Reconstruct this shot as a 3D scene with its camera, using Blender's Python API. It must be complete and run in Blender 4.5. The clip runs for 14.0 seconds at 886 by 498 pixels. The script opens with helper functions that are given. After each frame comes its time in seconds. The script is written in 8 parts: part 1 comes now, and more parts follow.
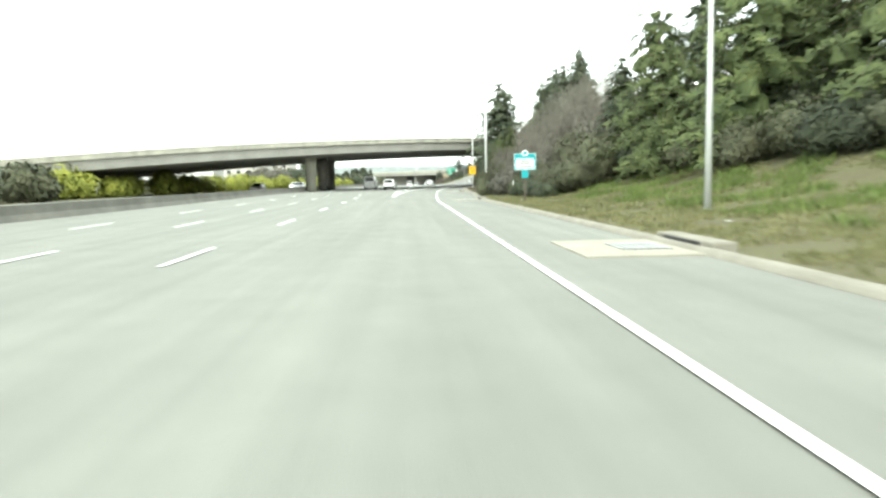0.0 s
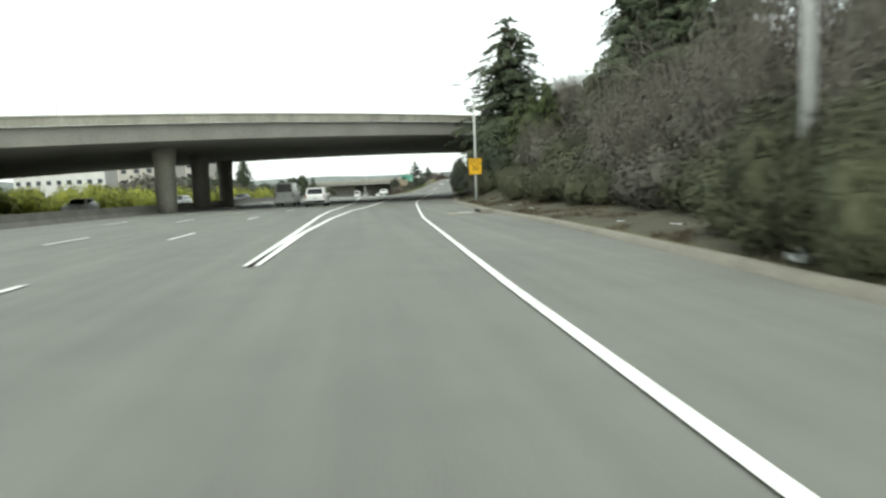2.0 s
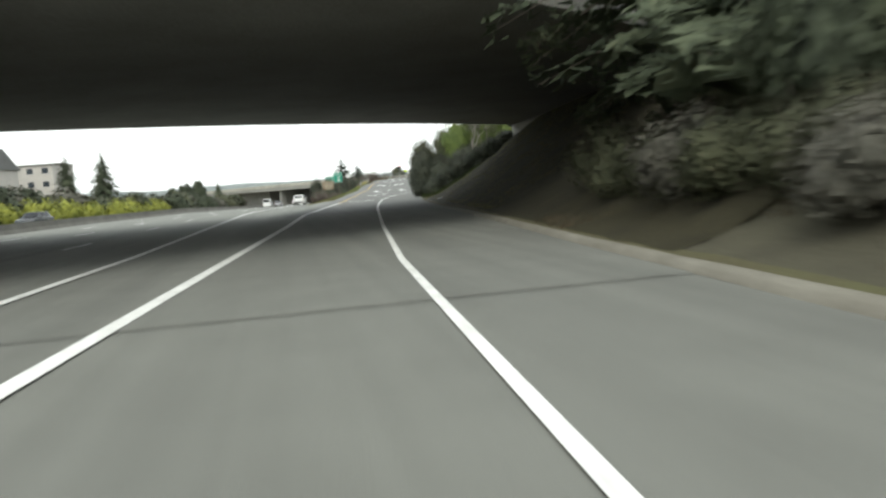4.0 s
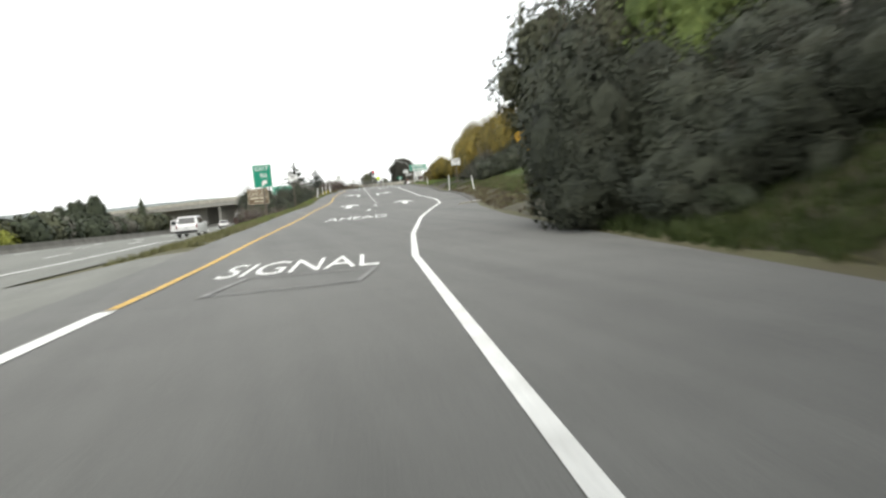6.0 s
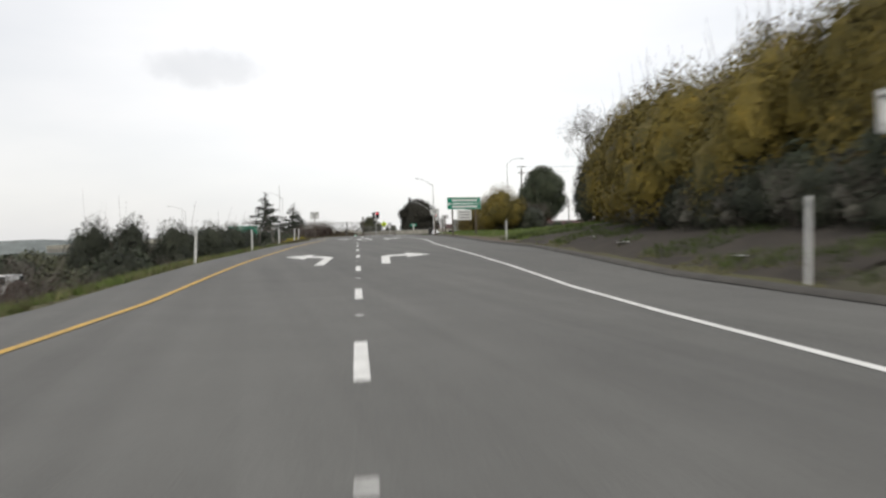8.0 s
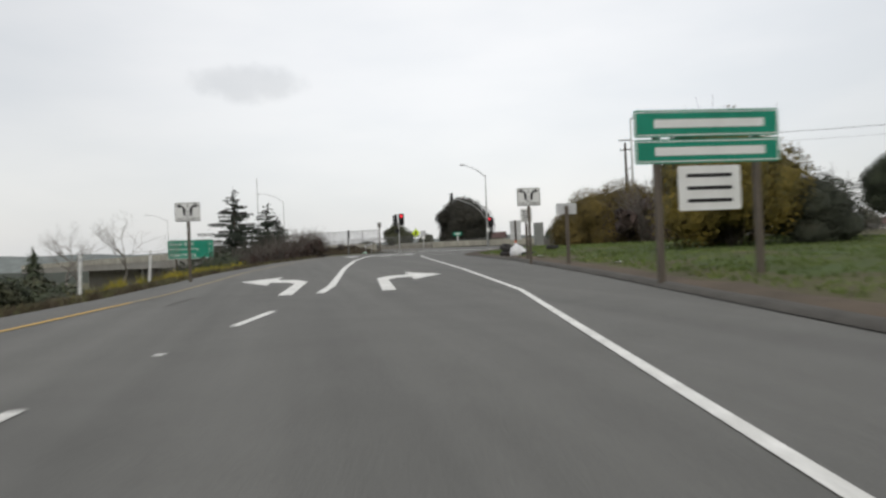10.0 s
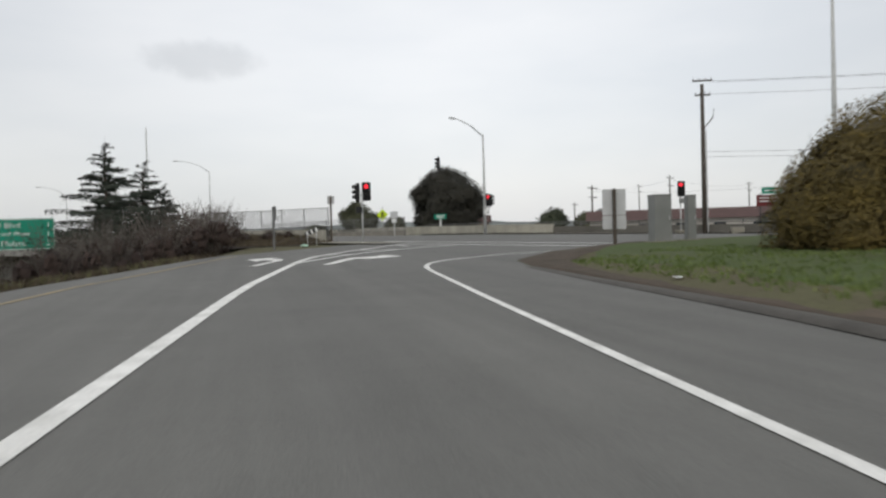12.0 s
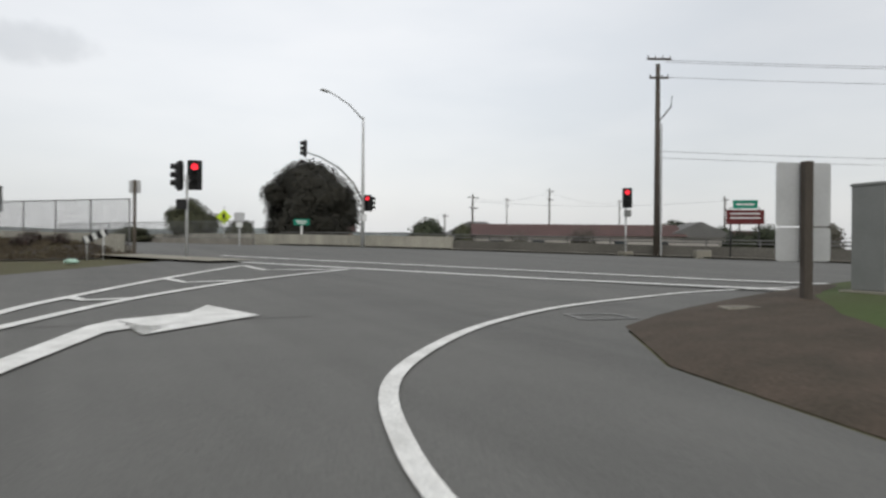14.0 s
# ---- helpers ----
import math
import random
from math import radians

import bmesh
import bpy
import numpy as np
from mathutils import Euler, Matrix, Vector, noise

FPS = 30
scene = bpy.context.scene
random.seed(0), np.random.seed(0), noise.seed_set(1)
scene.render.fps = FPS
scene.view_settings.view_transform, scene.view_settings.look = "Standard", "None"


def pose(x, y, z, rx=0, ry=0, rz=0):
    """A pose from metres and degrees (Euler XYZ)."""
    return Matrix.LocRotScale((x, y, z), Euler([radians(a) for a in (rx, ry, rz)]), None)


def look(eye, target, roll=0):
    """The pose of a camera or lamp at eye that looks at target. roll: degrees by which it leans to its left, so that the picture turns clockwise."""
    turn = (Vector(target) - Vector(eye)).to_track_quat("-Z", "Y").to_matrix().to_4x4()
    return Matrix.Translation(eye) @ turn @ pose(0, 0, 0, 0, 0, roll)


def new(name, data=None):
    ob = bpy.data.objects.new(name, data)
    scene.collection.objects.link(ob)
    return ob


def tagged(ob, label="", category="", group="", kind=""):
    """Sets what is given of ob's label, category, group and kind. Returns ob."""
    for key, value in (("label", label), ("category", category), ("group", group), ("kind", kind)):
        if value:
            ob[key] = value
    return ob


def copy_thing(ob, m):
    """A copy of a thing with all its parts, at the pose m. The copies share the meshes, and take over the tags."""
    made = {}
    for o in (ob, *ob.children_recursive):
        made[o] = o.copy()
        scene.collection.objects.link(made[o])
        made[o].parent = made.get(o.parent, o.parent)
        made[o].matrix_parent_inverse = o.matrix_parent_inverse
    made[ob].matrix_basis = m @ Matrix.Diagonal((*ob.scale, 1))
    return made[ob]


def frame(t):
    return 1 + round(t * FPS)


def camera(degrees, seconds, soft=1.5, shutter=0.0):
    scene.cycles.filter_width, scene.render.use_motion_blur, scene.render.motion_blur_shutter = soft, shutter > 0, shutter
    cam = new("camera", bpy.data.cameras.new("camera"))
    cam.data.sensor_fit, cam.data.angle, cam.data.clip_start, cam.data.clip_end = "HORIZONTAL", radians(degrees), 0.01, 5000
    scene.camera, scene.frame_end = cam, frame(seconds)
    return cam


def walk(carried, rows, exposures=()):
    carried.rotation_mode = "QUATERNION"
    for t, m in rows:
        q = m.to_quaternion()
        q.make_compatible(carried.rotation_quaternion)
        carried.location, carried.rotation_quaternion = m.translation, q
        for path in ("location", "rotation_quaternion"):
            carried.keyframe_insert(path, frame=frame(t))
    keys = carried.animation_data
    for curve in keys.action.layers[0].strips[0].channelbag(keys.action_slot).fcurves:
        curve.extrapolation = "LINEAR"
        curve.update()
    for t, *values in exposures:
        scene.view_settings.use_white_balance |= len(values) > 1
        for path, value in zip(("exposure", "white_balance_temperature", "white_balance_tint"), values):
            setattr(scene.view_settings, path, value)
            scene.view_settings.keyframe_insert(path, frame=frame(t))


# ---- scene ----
cam = camera(63.50, 14.0, soft=2.5, shutter=0.3)

# seconds, x, y, z, heading to the left, pitch, lean
PATH = [
    (0, -0.315, 0.000, 1.485, -2.805, -5.526, -1.039),
    (0.5, -0.473, 13.128, 1.385, -3.520, -6.254, -0.425),
    (1, -0.528, 26.530, 1.291, -4.400, -6.840, -1.306),
    (1.5, -0.206, 39.648, 1.196, -5.674, -3.969, 0.676),
    (2, 0.365, 53.067, 1.281, -6.732, -4.904, -2.119),
    (2.5, 0.933, 66.272, 1.305, -7.219, -3.887, -0.879),
    (3, 1.768, 79.924, 1.320, -7.765, -1.961, 0.628),
    (3.2, 2.200, 85.380, 1.309, -9.159, -5.081, -0.770),
    (5.3, 7.879, 146.815, 1.406, -14.094, -3.867, -4.930),
    (5.5, 8.793, 152.967, 1.425, -14.202, -3.817, -5.173),
    (6, 11.218, 168.312, 1.422, -15.474, -4.308, -4.998),
    (6.5, 13.844, 183.016, 1.632, -15.916, -2.708, -3.651),
    (7, 16.614, 197.753, 1.968, -15.701, -1.242, -3.515),
    (7.5, 19.150, 211.131, 2.261, -15.174, -0.873, -2.023),
    (8, 21.677, 224.705, 2.566, -15.639, -0.132, -1.454),
    (8.2, 22.639, 230.030, 2.726, -14.869, -0.075, -2.825),
    (10.3, 32.827, 275.601, 4.335, -11.914, 0.601, -2.672),
    (10.5, 33.257, 278.788, 4.437, -11.660, 0.123, -3.091),
    (11, 34.222, 286.408, 4.676, -12.071, 0.133, -1.888),
    (11.5, 35.209, 293.162, 4.863, -11.260, -1.059, -1.489),
    (12, 36.056, 299.455, 5.053, -15.811, -0.792, -1.512),
    (12.5, 36.720, 304.431, 5.177, -15.558, 0.124, -2.294),
    (13, 37.552, 308.996, 5.266, -17.327, 0.908, -0.738),
    (13.5, 38.463, 312.674, 5.352, -21.891, 0.039, -0.841),
    (14, 39.556, 316.011, 5.412, -27.866, -0.081, 0.390),
]
walk(cam, [(t, Matrix.Translation((x, y, z)) @ pose(0, 0, 0, 0, 0, yaw) @ pose(0, 0, 0, 90 + pitch) @ pose(0, 0, 0, 0, 0, lean))
           for t, x, y, z, yaw, pitch, lean in PATH],
     exposures=[(0.0, 1.86, 6550, -5), (0.2, 1.42, 6800, -6), (0.5, 1.05, 7000, -7), (1.0, 0.78, 6900, -5), (2.0, 0.70, 6520, -3), (3.2, 0.70, 6420, 1), (5.3, 1.08, 6600, 5),
                (6.0, 0.84, 6600, 7), (6.5, 0.62, 6600, 9), (7.0, 0.36, 6600, 10), (7.5, 0.10, 6650, 11), (8.2, -0.04, 6650, 11), (10.3, -0.24, 6560, 10), (14.0, -0.28, 6480, 10)])
# ---- sky and light: a bright overcast noon ----
SUN_ELEV, SUN_TURN = radians(48), radians(200)
world = bpy.data.worlds.new("overcast_sky")
scene.world = world
world.use_nodes = True
wn, wl = world.node_tree.nodes, world.node_tree.links
wn.clear()


def wnode(kind, **sockets):
    n = wn.new(kind)
    for k, v in sockets.items():
        n.inputs[k].default_value = v
    return n


sky = wnode("ShaderNodeTexSky")
sky.sky_type, sky.sun_disc = "NISHITA", False
sky.sun_elevation, sky.sun_rotation = SUN_ELEV, SUN_TURN
sky.air_density, sky.dust_density = 1.2, 3.0
coord = wnode("ShaderNodeTexCoord")
# cloud deck: broad soft billows
noise_big = wnode("ShaderNodeTexNoise", Scale=2.2, Detail=5.0, Roughness=0.5)
stretch = wnode("ShaderNodeMapping")
stretch.inputs["Scale"].default_value = (1, 1, 3.5)
wl.new(coord.outputs["Generated"], stretch.inputs["Vector"])
wl.new(stretch.outputs["Vector"], noise_big.inputs["Vector"])
ramp = wnode("ShaderNodeValToRGB")
ramp.color_ramp.elements[0].position, ramp.color_ramp.elements[0].color = 0.30, (0.87, 0.89, 0.91, 1)
ramp.color_ramp.elements[1].position, ramp.color_ramp.elements[1].color = 0.62, (1.0, 1.0, 1.0, 1)
wl.new(noise_big.outputs["Fac"], ramp.inputs["Fac"])
# one small darker cloud hanging low ahead
sep, soft_edge = wnode("ShaderNodeSeparateXYZ"), wnode("ShaderNodeTexNoise", Scale=26.0, Detail=4.0)
wl.new(coord.outputs["Generated"], sep.inputs["Vector"])
wl.new(coord.outputs["Generated"], soft_edge.inputs["Vector"])


def wmath(op, a, b):
    n = wn.new("ShaderNodeMath")
    n.operation = op
    for k, v in enumerate((a, b)):
        if isinstance(v, (int, float)):
            n.inputs[k].default_value = v
        else:
            wl.new(v, n.inputs[k])
    return n.outputs[0]


cu = wmath("MULTIPLY", wmath("ADD", sep.outputs["X"], 0.036), 13.0)
cv = wmath("MULTIPLY", wmath("ADD", sep.outputs["Z"], -0.238), 42.0)
blob = wmath("ADD", wmath("MULTIPLY", cu, cu), wmath("MULTIPLY", cv, cv))
blob = wmath("ADD", blob, wmath("MULTIPLY", wmath("ADD", soft_edge.outputs["Fac"], -0.5), 2.4))
shade_map = wn.new("ShaderNodeMapRange")
shade_map.interpolation_type = "SMOOTHSTEP"
for k, v in (("From Min", 0.0), ("From Max", 1.4), ("To Min", 0.84), ("To Max", 1.0)):
    shade_map.inputs[k].default_value = v
wl.new(blob, shade_map.inputs["Value"])
front = wn.new("ShaderNodeMapRange")
front.inputs["From Min"].default_value, front.inputs["From Max"].default_value = 0.0, 0.2
wl.new(sep.outputs["Y"], front.inputs["Value"])
cloud = wn.new("ShaderNodeMix")
cloud.data_type, cloud.blend_type = "RGBA", "MULTIPLY"
wl.new(front.outputs["Result"], cloud.inputs["Factor"])
wl.new(ramp.outputs["Color"], cloud.inputs["A"])
wl.new(shade_map.outputs["Result"], cloud.inputs["B"])
# the cloud deck is thinnest ahead and high up
bright = wmath("ADD", wmath("ADD", wmath("MULTIPLY", sep.outputs["X"], 0.26), wmath("MULTIPLY", sep.outputs["Y"], 0.84)), wmath("MULTIPLY", sep.outputs["Z"], 0.48))
thin = wn.new("ShaderNodeMapRange")
thin.interpolation_type = "SMOOTHSTEP"
for k, v in (("From Min", 0.80), ("From Max", 1.0), ("To Min", 0.89), ("To Max", 1.10)):
    thin.inputs[k].default_value = v
wl.new(bright, thin.inputs["Value"])
deck = wn.new("ShaderNodeMix")
deck.data_type, deck.blend_type = "RGBA", "MULTIPLY"
deck.inputs["Factor"].default_value = 1.0
wl.new(cloud.outputs["Result"], deck.inputs["A"])
wl.new(thin.outputs["Result"], deck.inputs["B"])
mixed = wnode("ShaderNodeMix")
mixed.data_type = "RGBA"
mixed.inputs["Factor"].default_value = 0.97
wl.new(sky.outputs["Color"], mixed.inputs["A"])
wl.new(deck.outputs["Result"], mixed.inputs["B"])
back = wnode("ShaderNodeBackground", Strength=0.96)
wl.new(mixed.outputs["Result"], back.inputs["Color"])
wout = wnode("ShaderNodeOutputWorld")
wl.new(back.outputs["Background"], wout.inputs["Surface"])

sun_data = bpy.data.lights.new("sun", "SUN")
sun_data.energy, sun_data.angle, sun_data.color = 0.9, radians(30), (1.0, 0.97, 0.92)
sun = new("sun", sun_data)
sun.matrix_basis = look((0, 0, 80), (-math.sin(SUN_TURN) * 60 * 0.9, -math.cos(SUN_TURN) * 60, 80 - 66))

# ---- materials ----
def mat(name, color, rough=0.8, second=None, scale=3.0, fine=40.0, amount=0.5, bump=0.15, metal=0.0, spec=0.3, per_object=0.0, stretch=None, grit=0.6):
    """A surface with broad patches of a second colour, fine grain and relief."""
    m = bpy.data.materials.new(name)
    m.use_nodes = True
    n, l = m.node_tree.nodes, m.node_tree.links
    b = n["Principled BSDF"]
    b.inputs["Roughness"].default_value, b.inputs["Metallic"].default_value = rough, metal
    b.inputs["Specular IOR Level"].default_value = spec
    second = second or tuple(c * 0.75 for c in color)
    tc = n.new("ShaderNodeTexCoord")
    src = tc.outputs["Object"]
    if stretch:
        mp = n.new("ShaderNodeMapping")
        mp.inputs["Scale"].default_value = stretch
        l.new(src, mp.inputs["Vector"])
        src = mp.outputs["Vector"]
    big, small = n.new("ShaderNodeTexNoise"), n.new("ShaderNodeTexNoise")
    for node, s, d in ((big, scale, 6.0), (small, fine, 3.0)):
        node.inputs["Scale"].default_value, node.inputs["Detail"].default_value = s, d
        l.new(src, node.inputs["Vector"])
    cr = n.new("ShaderNodeValToRGB")
    cr.color_ramp.elements[0].position, cr.color_ramp.elements[1].position = 0.5 - 0.25 * amount - 0.05, 0.5 + 0.25 * amount + 0.05
    cr.color_ramp.elements[0].color, cr.color_ramp.elements[1].color = (*second, 1), (*color, 1)
    l.new(big.outputs["Fac"], cr.inputs["Fac"])
    grain = n.new("ShaderNodeMix")
    grain.data_type, grain.blend_type = "RGBA", "MULTIPLY"
    grain.inputs["Factor"].default_value = grit
    gr = n.new("ShaderNodeMapRange")
    gr.inputs["From Min"].default_value, gr.inputs["From Max"].default_value = 0.3, 0.7
    gr.inputs["To Min"].default_value, gr.inputs["To Max"].default_value = 0.72, 1.22
    l.new(small.outputs["Fac"], gr.inputs["Value"])
    l.new(cr.outputs["Color"], grain.inputs["A"])
    l.new(gr.outputs["Result"], grain.inputs["B"])
    col = grain.outputs["Result"]
    if per_object:
        oi, hs, mr = n.new("ShaderNodeObjectInfo"), n.new("ShaderNodeHueSaturation"), n.new("ShaderNodeMapRange")
        mr.inputs["To Min"].default_value, mr.inputs["To Max"].default_value = 1 - per_object, 1 + per_object
        l.new(oi.outputs["Random"], mr.inputs["Value"])
        l.new(mr.outputs["Result"], hs.inputs["Value"])
        l.new(col, hs.inputs["Color"])
        col = hs.outputs["Color"]
    l.new(col, b.inputs["Base Color"])
    if bump:
        bp = n.new("ShaderNodeBump")
        bp.inputs["Strength"].default_value, bp.inputs["Distance"].default_value = bump, 0.02
        l.new(small.outputs["Fac"], bp.inputs["Height"])
        l.new(bp.outputs["Normal"], b.inputs["Normal"])
    return m


def road_mat(name, color, second):
    """Asphalt: long worn streaks, blotches, loose stone grain."""
    m = mat(name, color, 0.9, second, 0.25, 60, 0.8, 0.3, stretch=(2.0, 0.3, 1))
    n, l = m.node_tree.nodes, m.node_tree.links
    b = n["Principled BSDF"]
    col = b.inputs["Base Color"].links[0].from_socket
    tc = n.new("ShaderNodeTexCoord")
    for scale, detail, lo, hi, stretch in ((0.9, 5.0, 0.94, 1.05, None), (1.1, 3.0, 0.9, 1.08, (1.6, 0.03, 1)), (240.0, 1.0, 0.8, 1.2, None)):
        t = n.new("ShaderNodeTexNoise")
        t.inputs["Scale"].default_value, t.inputs["Detail"].default_value = scale, detail
        src = tc.outputs["Object"]
        if stretch:
            mp = n.new("ShaderNodeMapping")
            mp.inputs["Scale"].default_value = stretch
            l.new(src, mp.inputs["Vector"])
            src = mp.outputs["Vector"]
        l.new(src, t.inputs["Vector"])
        r = n.new("ShaderNodeMapRange")
        for k, v in (("From Min", 0.3), ("From Max", 0.7), ("To Min", lo), ("To Max", hi)):
            r.inputs[k].default_value = v
        l.new(t.outputs["Fac"], r.inputs["Value"])
        x = n.new("ShaderNodeMix")
        x.data_type, x.blend_type = "RGBA", "MULTIPLY"
        x.inputs["Factor"].default_value = 1.0
        l.new(col, x.inputs["A"])
        l.new(r.outputs["Result"], x.inputs["B"])
        col = x.outputs["Result"]
    l.new(col, b.inputs["Base Color"])
    return m


def leaf_mat(name, dark, light, warm=None):
    """Leaves that differ one from another and between plants."""
    m = bpy.data.materials.new(name)
    m.use_nodes = True
    n, l = m.node_tree.nodes, m.node_tree.links
    b = n["Principled BSDF"]
    b.inputs["Roughness"].default_value, b.inputs["Specular IOR Level"].default_value = 0.7, 0.2
    geo, tc = n.new("ShaderNodeNewGeometry"), n.new("ShaderNodeTexCoord")
    big = n.new("ShaderNodeTexNoise")
    big.inputs["Scale"].default_value = 0.7
    l.new(tc.outputs["Object"], big.inputs["Vector"])
    add = n.new("ShaderNodeMath")
    add.operation = "MULTIPLY_ADD"
    add.inputs[1].default_value = 0.22
    l.new(geo.outputs["Random Per Island"], add.inputs[0])
    fine, blend = n.new("ShaderNodeTexNoise"), n.new("ShaderNodeMath")
    fine.inputs["Scale"].default_value, fine.inputs["Detail"].default_value = 9.0, 4.0
    l.new(tc.outputs["Object"], fine.inputs["Vector"])
    blend.operation = "MULTIPLY_ADD"
    blend.inputs[1].default_value = 0.35
    l.new(fine.outputs["Fac"], blend.inputs[0])
    scaled = n.new("ShaderNodeMath")
    scaled.operation = "MULTIPLY"
    scaled.inputs[1].default_value = 0.72
    l.new(big.outputs["Fac"], scaled.inputs[0])
    l.new(scaled.outputs["Value"], blend.inputs[2])
    l.new(blend.outputs["Value"], add.inputs[2])
    bp = n.new("ShaderNodeBump")
    bp.inputs["Strength"].default_value, bp.inputs["Distance"].default_value = 0.6, 0.08
    l.new(fine.outputs["Fac"], bp.inputs["Height"])
    l.new(bp.outputs["Normal"], b.inputs["Normal"])
    cr = n.new("ShaderNodeValToRGB")
    e = cr.color_ramp.elements
    e[0].position, e[0].color, e[1].position, e[1].color = 0.40, (*dark, 1), 0.78, (*light, 1)
    if warm:
        w = e.new(0.92)
        w.color = (*warm, 1)
    l.new(add.outputs["Value"], cr.inputs["Fac"])
    oi, hs, mr = n.new("ShaderNodeObjectInfo"), n.new("ShaderNodeHueSaturation"), n.new("ShaderNodeMapRange")
    mr.inputs["To Min"].default_value, mr.inputs["To Max"].default_value = 0.8, 1.2
    l.new(oi.outputs["Random"], mr.inputs["Value"])
    l.new(mr.outputs["Result"], hs.inputs["Value"])
    l.new(cr.outputs["Color"], hs.inputs["Color"])
    l.new(hs.outputs["Color"], b.inputs["Base Color"])
    return m


ASPHALT = road_mat("worn_asphalt", (0.182, 0.184, 0.163), (0.143, 0.145, 0.130))
RAMP_ASPHALT = road_mat("ramp_asphalt", (0.152, 0.152, 0.141), (0.121, 0.121, 0.114))
FRESH_LINE = mat("fresh_white_paint", (0.84, 0.84, 0.81), 0.8, (0.72, 0.72, 0.69), 2.5, 30, 0.5, 0.1)
WHITE_LINE = mat("worn_white_paint", (0.80, 0.80, 0.77), 0.8, (0.60, 0.60, 0.57), 2.5, 30, 0.5, 0.1)
SEALED_CUT = mat("sealed_loop_cut", (0.135, 0.135, 0.125), 0.85, (0.105, 0.105, 0.098), 3.0, 25, 0.5, 0.1)
OLD_LINE = mat("ghost_paint", (0.25, 0.25, 0.24), 0.85, (0.17, 0.17, 0.165), 3.0, 25, 0.5, 0.1)
FADED_YELLOW = mat("faded_yellow_paint", (0.36, 0.29, 0.17), 0.85, (0.24, 0.205, 0.14), 2.5, 30, 0.6, 0.1)
YELLOW_LINE = mat("worn_yellow_paint", (0.60, 0.38, 0.09), 0.8, (0.43, 0.29, 0.10), 2.5, 30, 0.5, 0.1)
GRASS_GROUND = mat("dry_grass_soil", (0.098, 0.098, 0.046), 1.0, (0.082, 0.070, 0.042), 0.6, 14, 0.9, 0.8, grit=0.9)
DIRT = mat("brown_dirt", (0.128, 0.098, 0.072), 1.0, (0.080, 0.064, 0.047), 0.8, 20, 0.8, 0.6)
DARK_DIRT = mat("dark_brown_dirt", (0.092, 0.070, 0.053), 1.0, (0.052, 0.044, 0.032), 1.6, 24, 0.9, 0.7, grit=0.9)
# dry earth darkened: the bridge's shade is put into its colour
SHADE_DIRT = mat("shade_toned_dry_earth", (0.046, 0.041, 0.021), 1.0, (0.026, 0.024, 0.013), 0.9, 14, 0.8, 0.6)
WEEDY_DIRT = mat("weedy_dirt", (0.088, 0.083, 0.056), 1.0, (0.056, 0.052, 0.036), 0.9, 20, 0.8, 0.6, grit=0.9)
# littered soil darkened further: shade of overhanging acacias is put into its colour
SHADED_LITTER_SOIL = mat("shade_toned_litter_soil", (0.066, 0.057, 0.046), 1.0, (0.038, 0.033, 0.028), 1.3, 18, 0.8, 0.6)
SLOPE_GRASS = mat("fresh_slope_grass", (0.059, 0.097, 0.022), 1.0, (0.063, 0.069, 0.027), 0.35, 16, 0.9, 0.8)
LAWN = mat("green_lawn", (0.062, 0.098, 0.028), 1.0, (0.070, 0.076, 0.032), 0.5, 22, 0.9, 0.8)
CONCRETE = mat("weathered_concrete", (0.46, 0.44, 0.37), 0.9, (0.25, 0.245, 0.21), 0.7, 14, 0.9, 0.2, stretch=(1, 1, 0.35))
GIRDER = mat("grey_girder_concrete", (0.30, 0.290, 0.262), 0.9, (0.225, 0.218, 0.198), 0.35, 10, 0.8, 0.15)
DARK_KERB = mat("asphalt_dike", (0.10, 0.095, 0.085), 0.95, (0.07, 0.066, 0.06), 1.2, 18, 0.8, 0.3)
KERB = mat("kerb_concrete", (0.235, 0.222, 0.185), 0.95, (0.165, 0.153, 0.125), 1.2, 18, 0.8, 0.3)
BARRIER = mat("sooty_barrier_concrete", (0.185, 0.178, 0.155), 0.95, (0.105, 0.10, 0.088), 0.6, 14, 0.9, 0.3)
STAINED = mat("water_stained_concrete", (0.30, 0.285, 0.25), 0.95, (0.16, 0.145, 0.12), 0.8, 14, 0.9, 0.3, stretch=(1, 1, 0.4))
FENCE_STEEL = mat("dull_fence_steel", (0.20, 0.20, 0.195), 0.6, (0.15, 0.15, 0.145), 2, 20, 0.6, 0.05, metal=0.3)
SLAB = mat("pale_concrete_slab", (0.30, 0.285, 0.235), 0.9, (0.23, 0.215, 0.175), 1.0, 20, 0.7, 0.2)
GALV = mat("galvanised_steel", (0.56, 0.57, 0.56), 0.6, (0.46, 0.47, 0.46), 2, 20, 0.6, 0.05, metal=0.15)
DARK_METAL = mat("dark_metal", (0.035, 0.035, 0.037), 0.5, None, 3, 20, 0.5, 0.05)
POST_WOOD = mat("grey_timber_post", (0.135, 0.115, 0.092), 0.9, (0.085, 0.073, 0.058), 3, 25, 0.8, 0.4, stretch=(4, 4, 0.6))
POLE_WOOD = mat("dark_utility_pole_wood", (0.10, 0.085, 0.07), 0.9, (0.07, 0.06, 0.05), 3, 25, 0.8, 0.3, stretch=(4, 4, 0.4))
SIGN_WHITE = mat("reflective_white_sheet", (0.74, 0.75, 0.73), 0.55, (0.66, 0.67, 0.65), 2, 30, 0.5, 0.02, grit=0.1)
SIGN_BLACK = mat("black_sign_ink", (0.02, 0.02, 0.02), 0.6, None, 2, 30, 0.5, 0.0, grit=0.1)
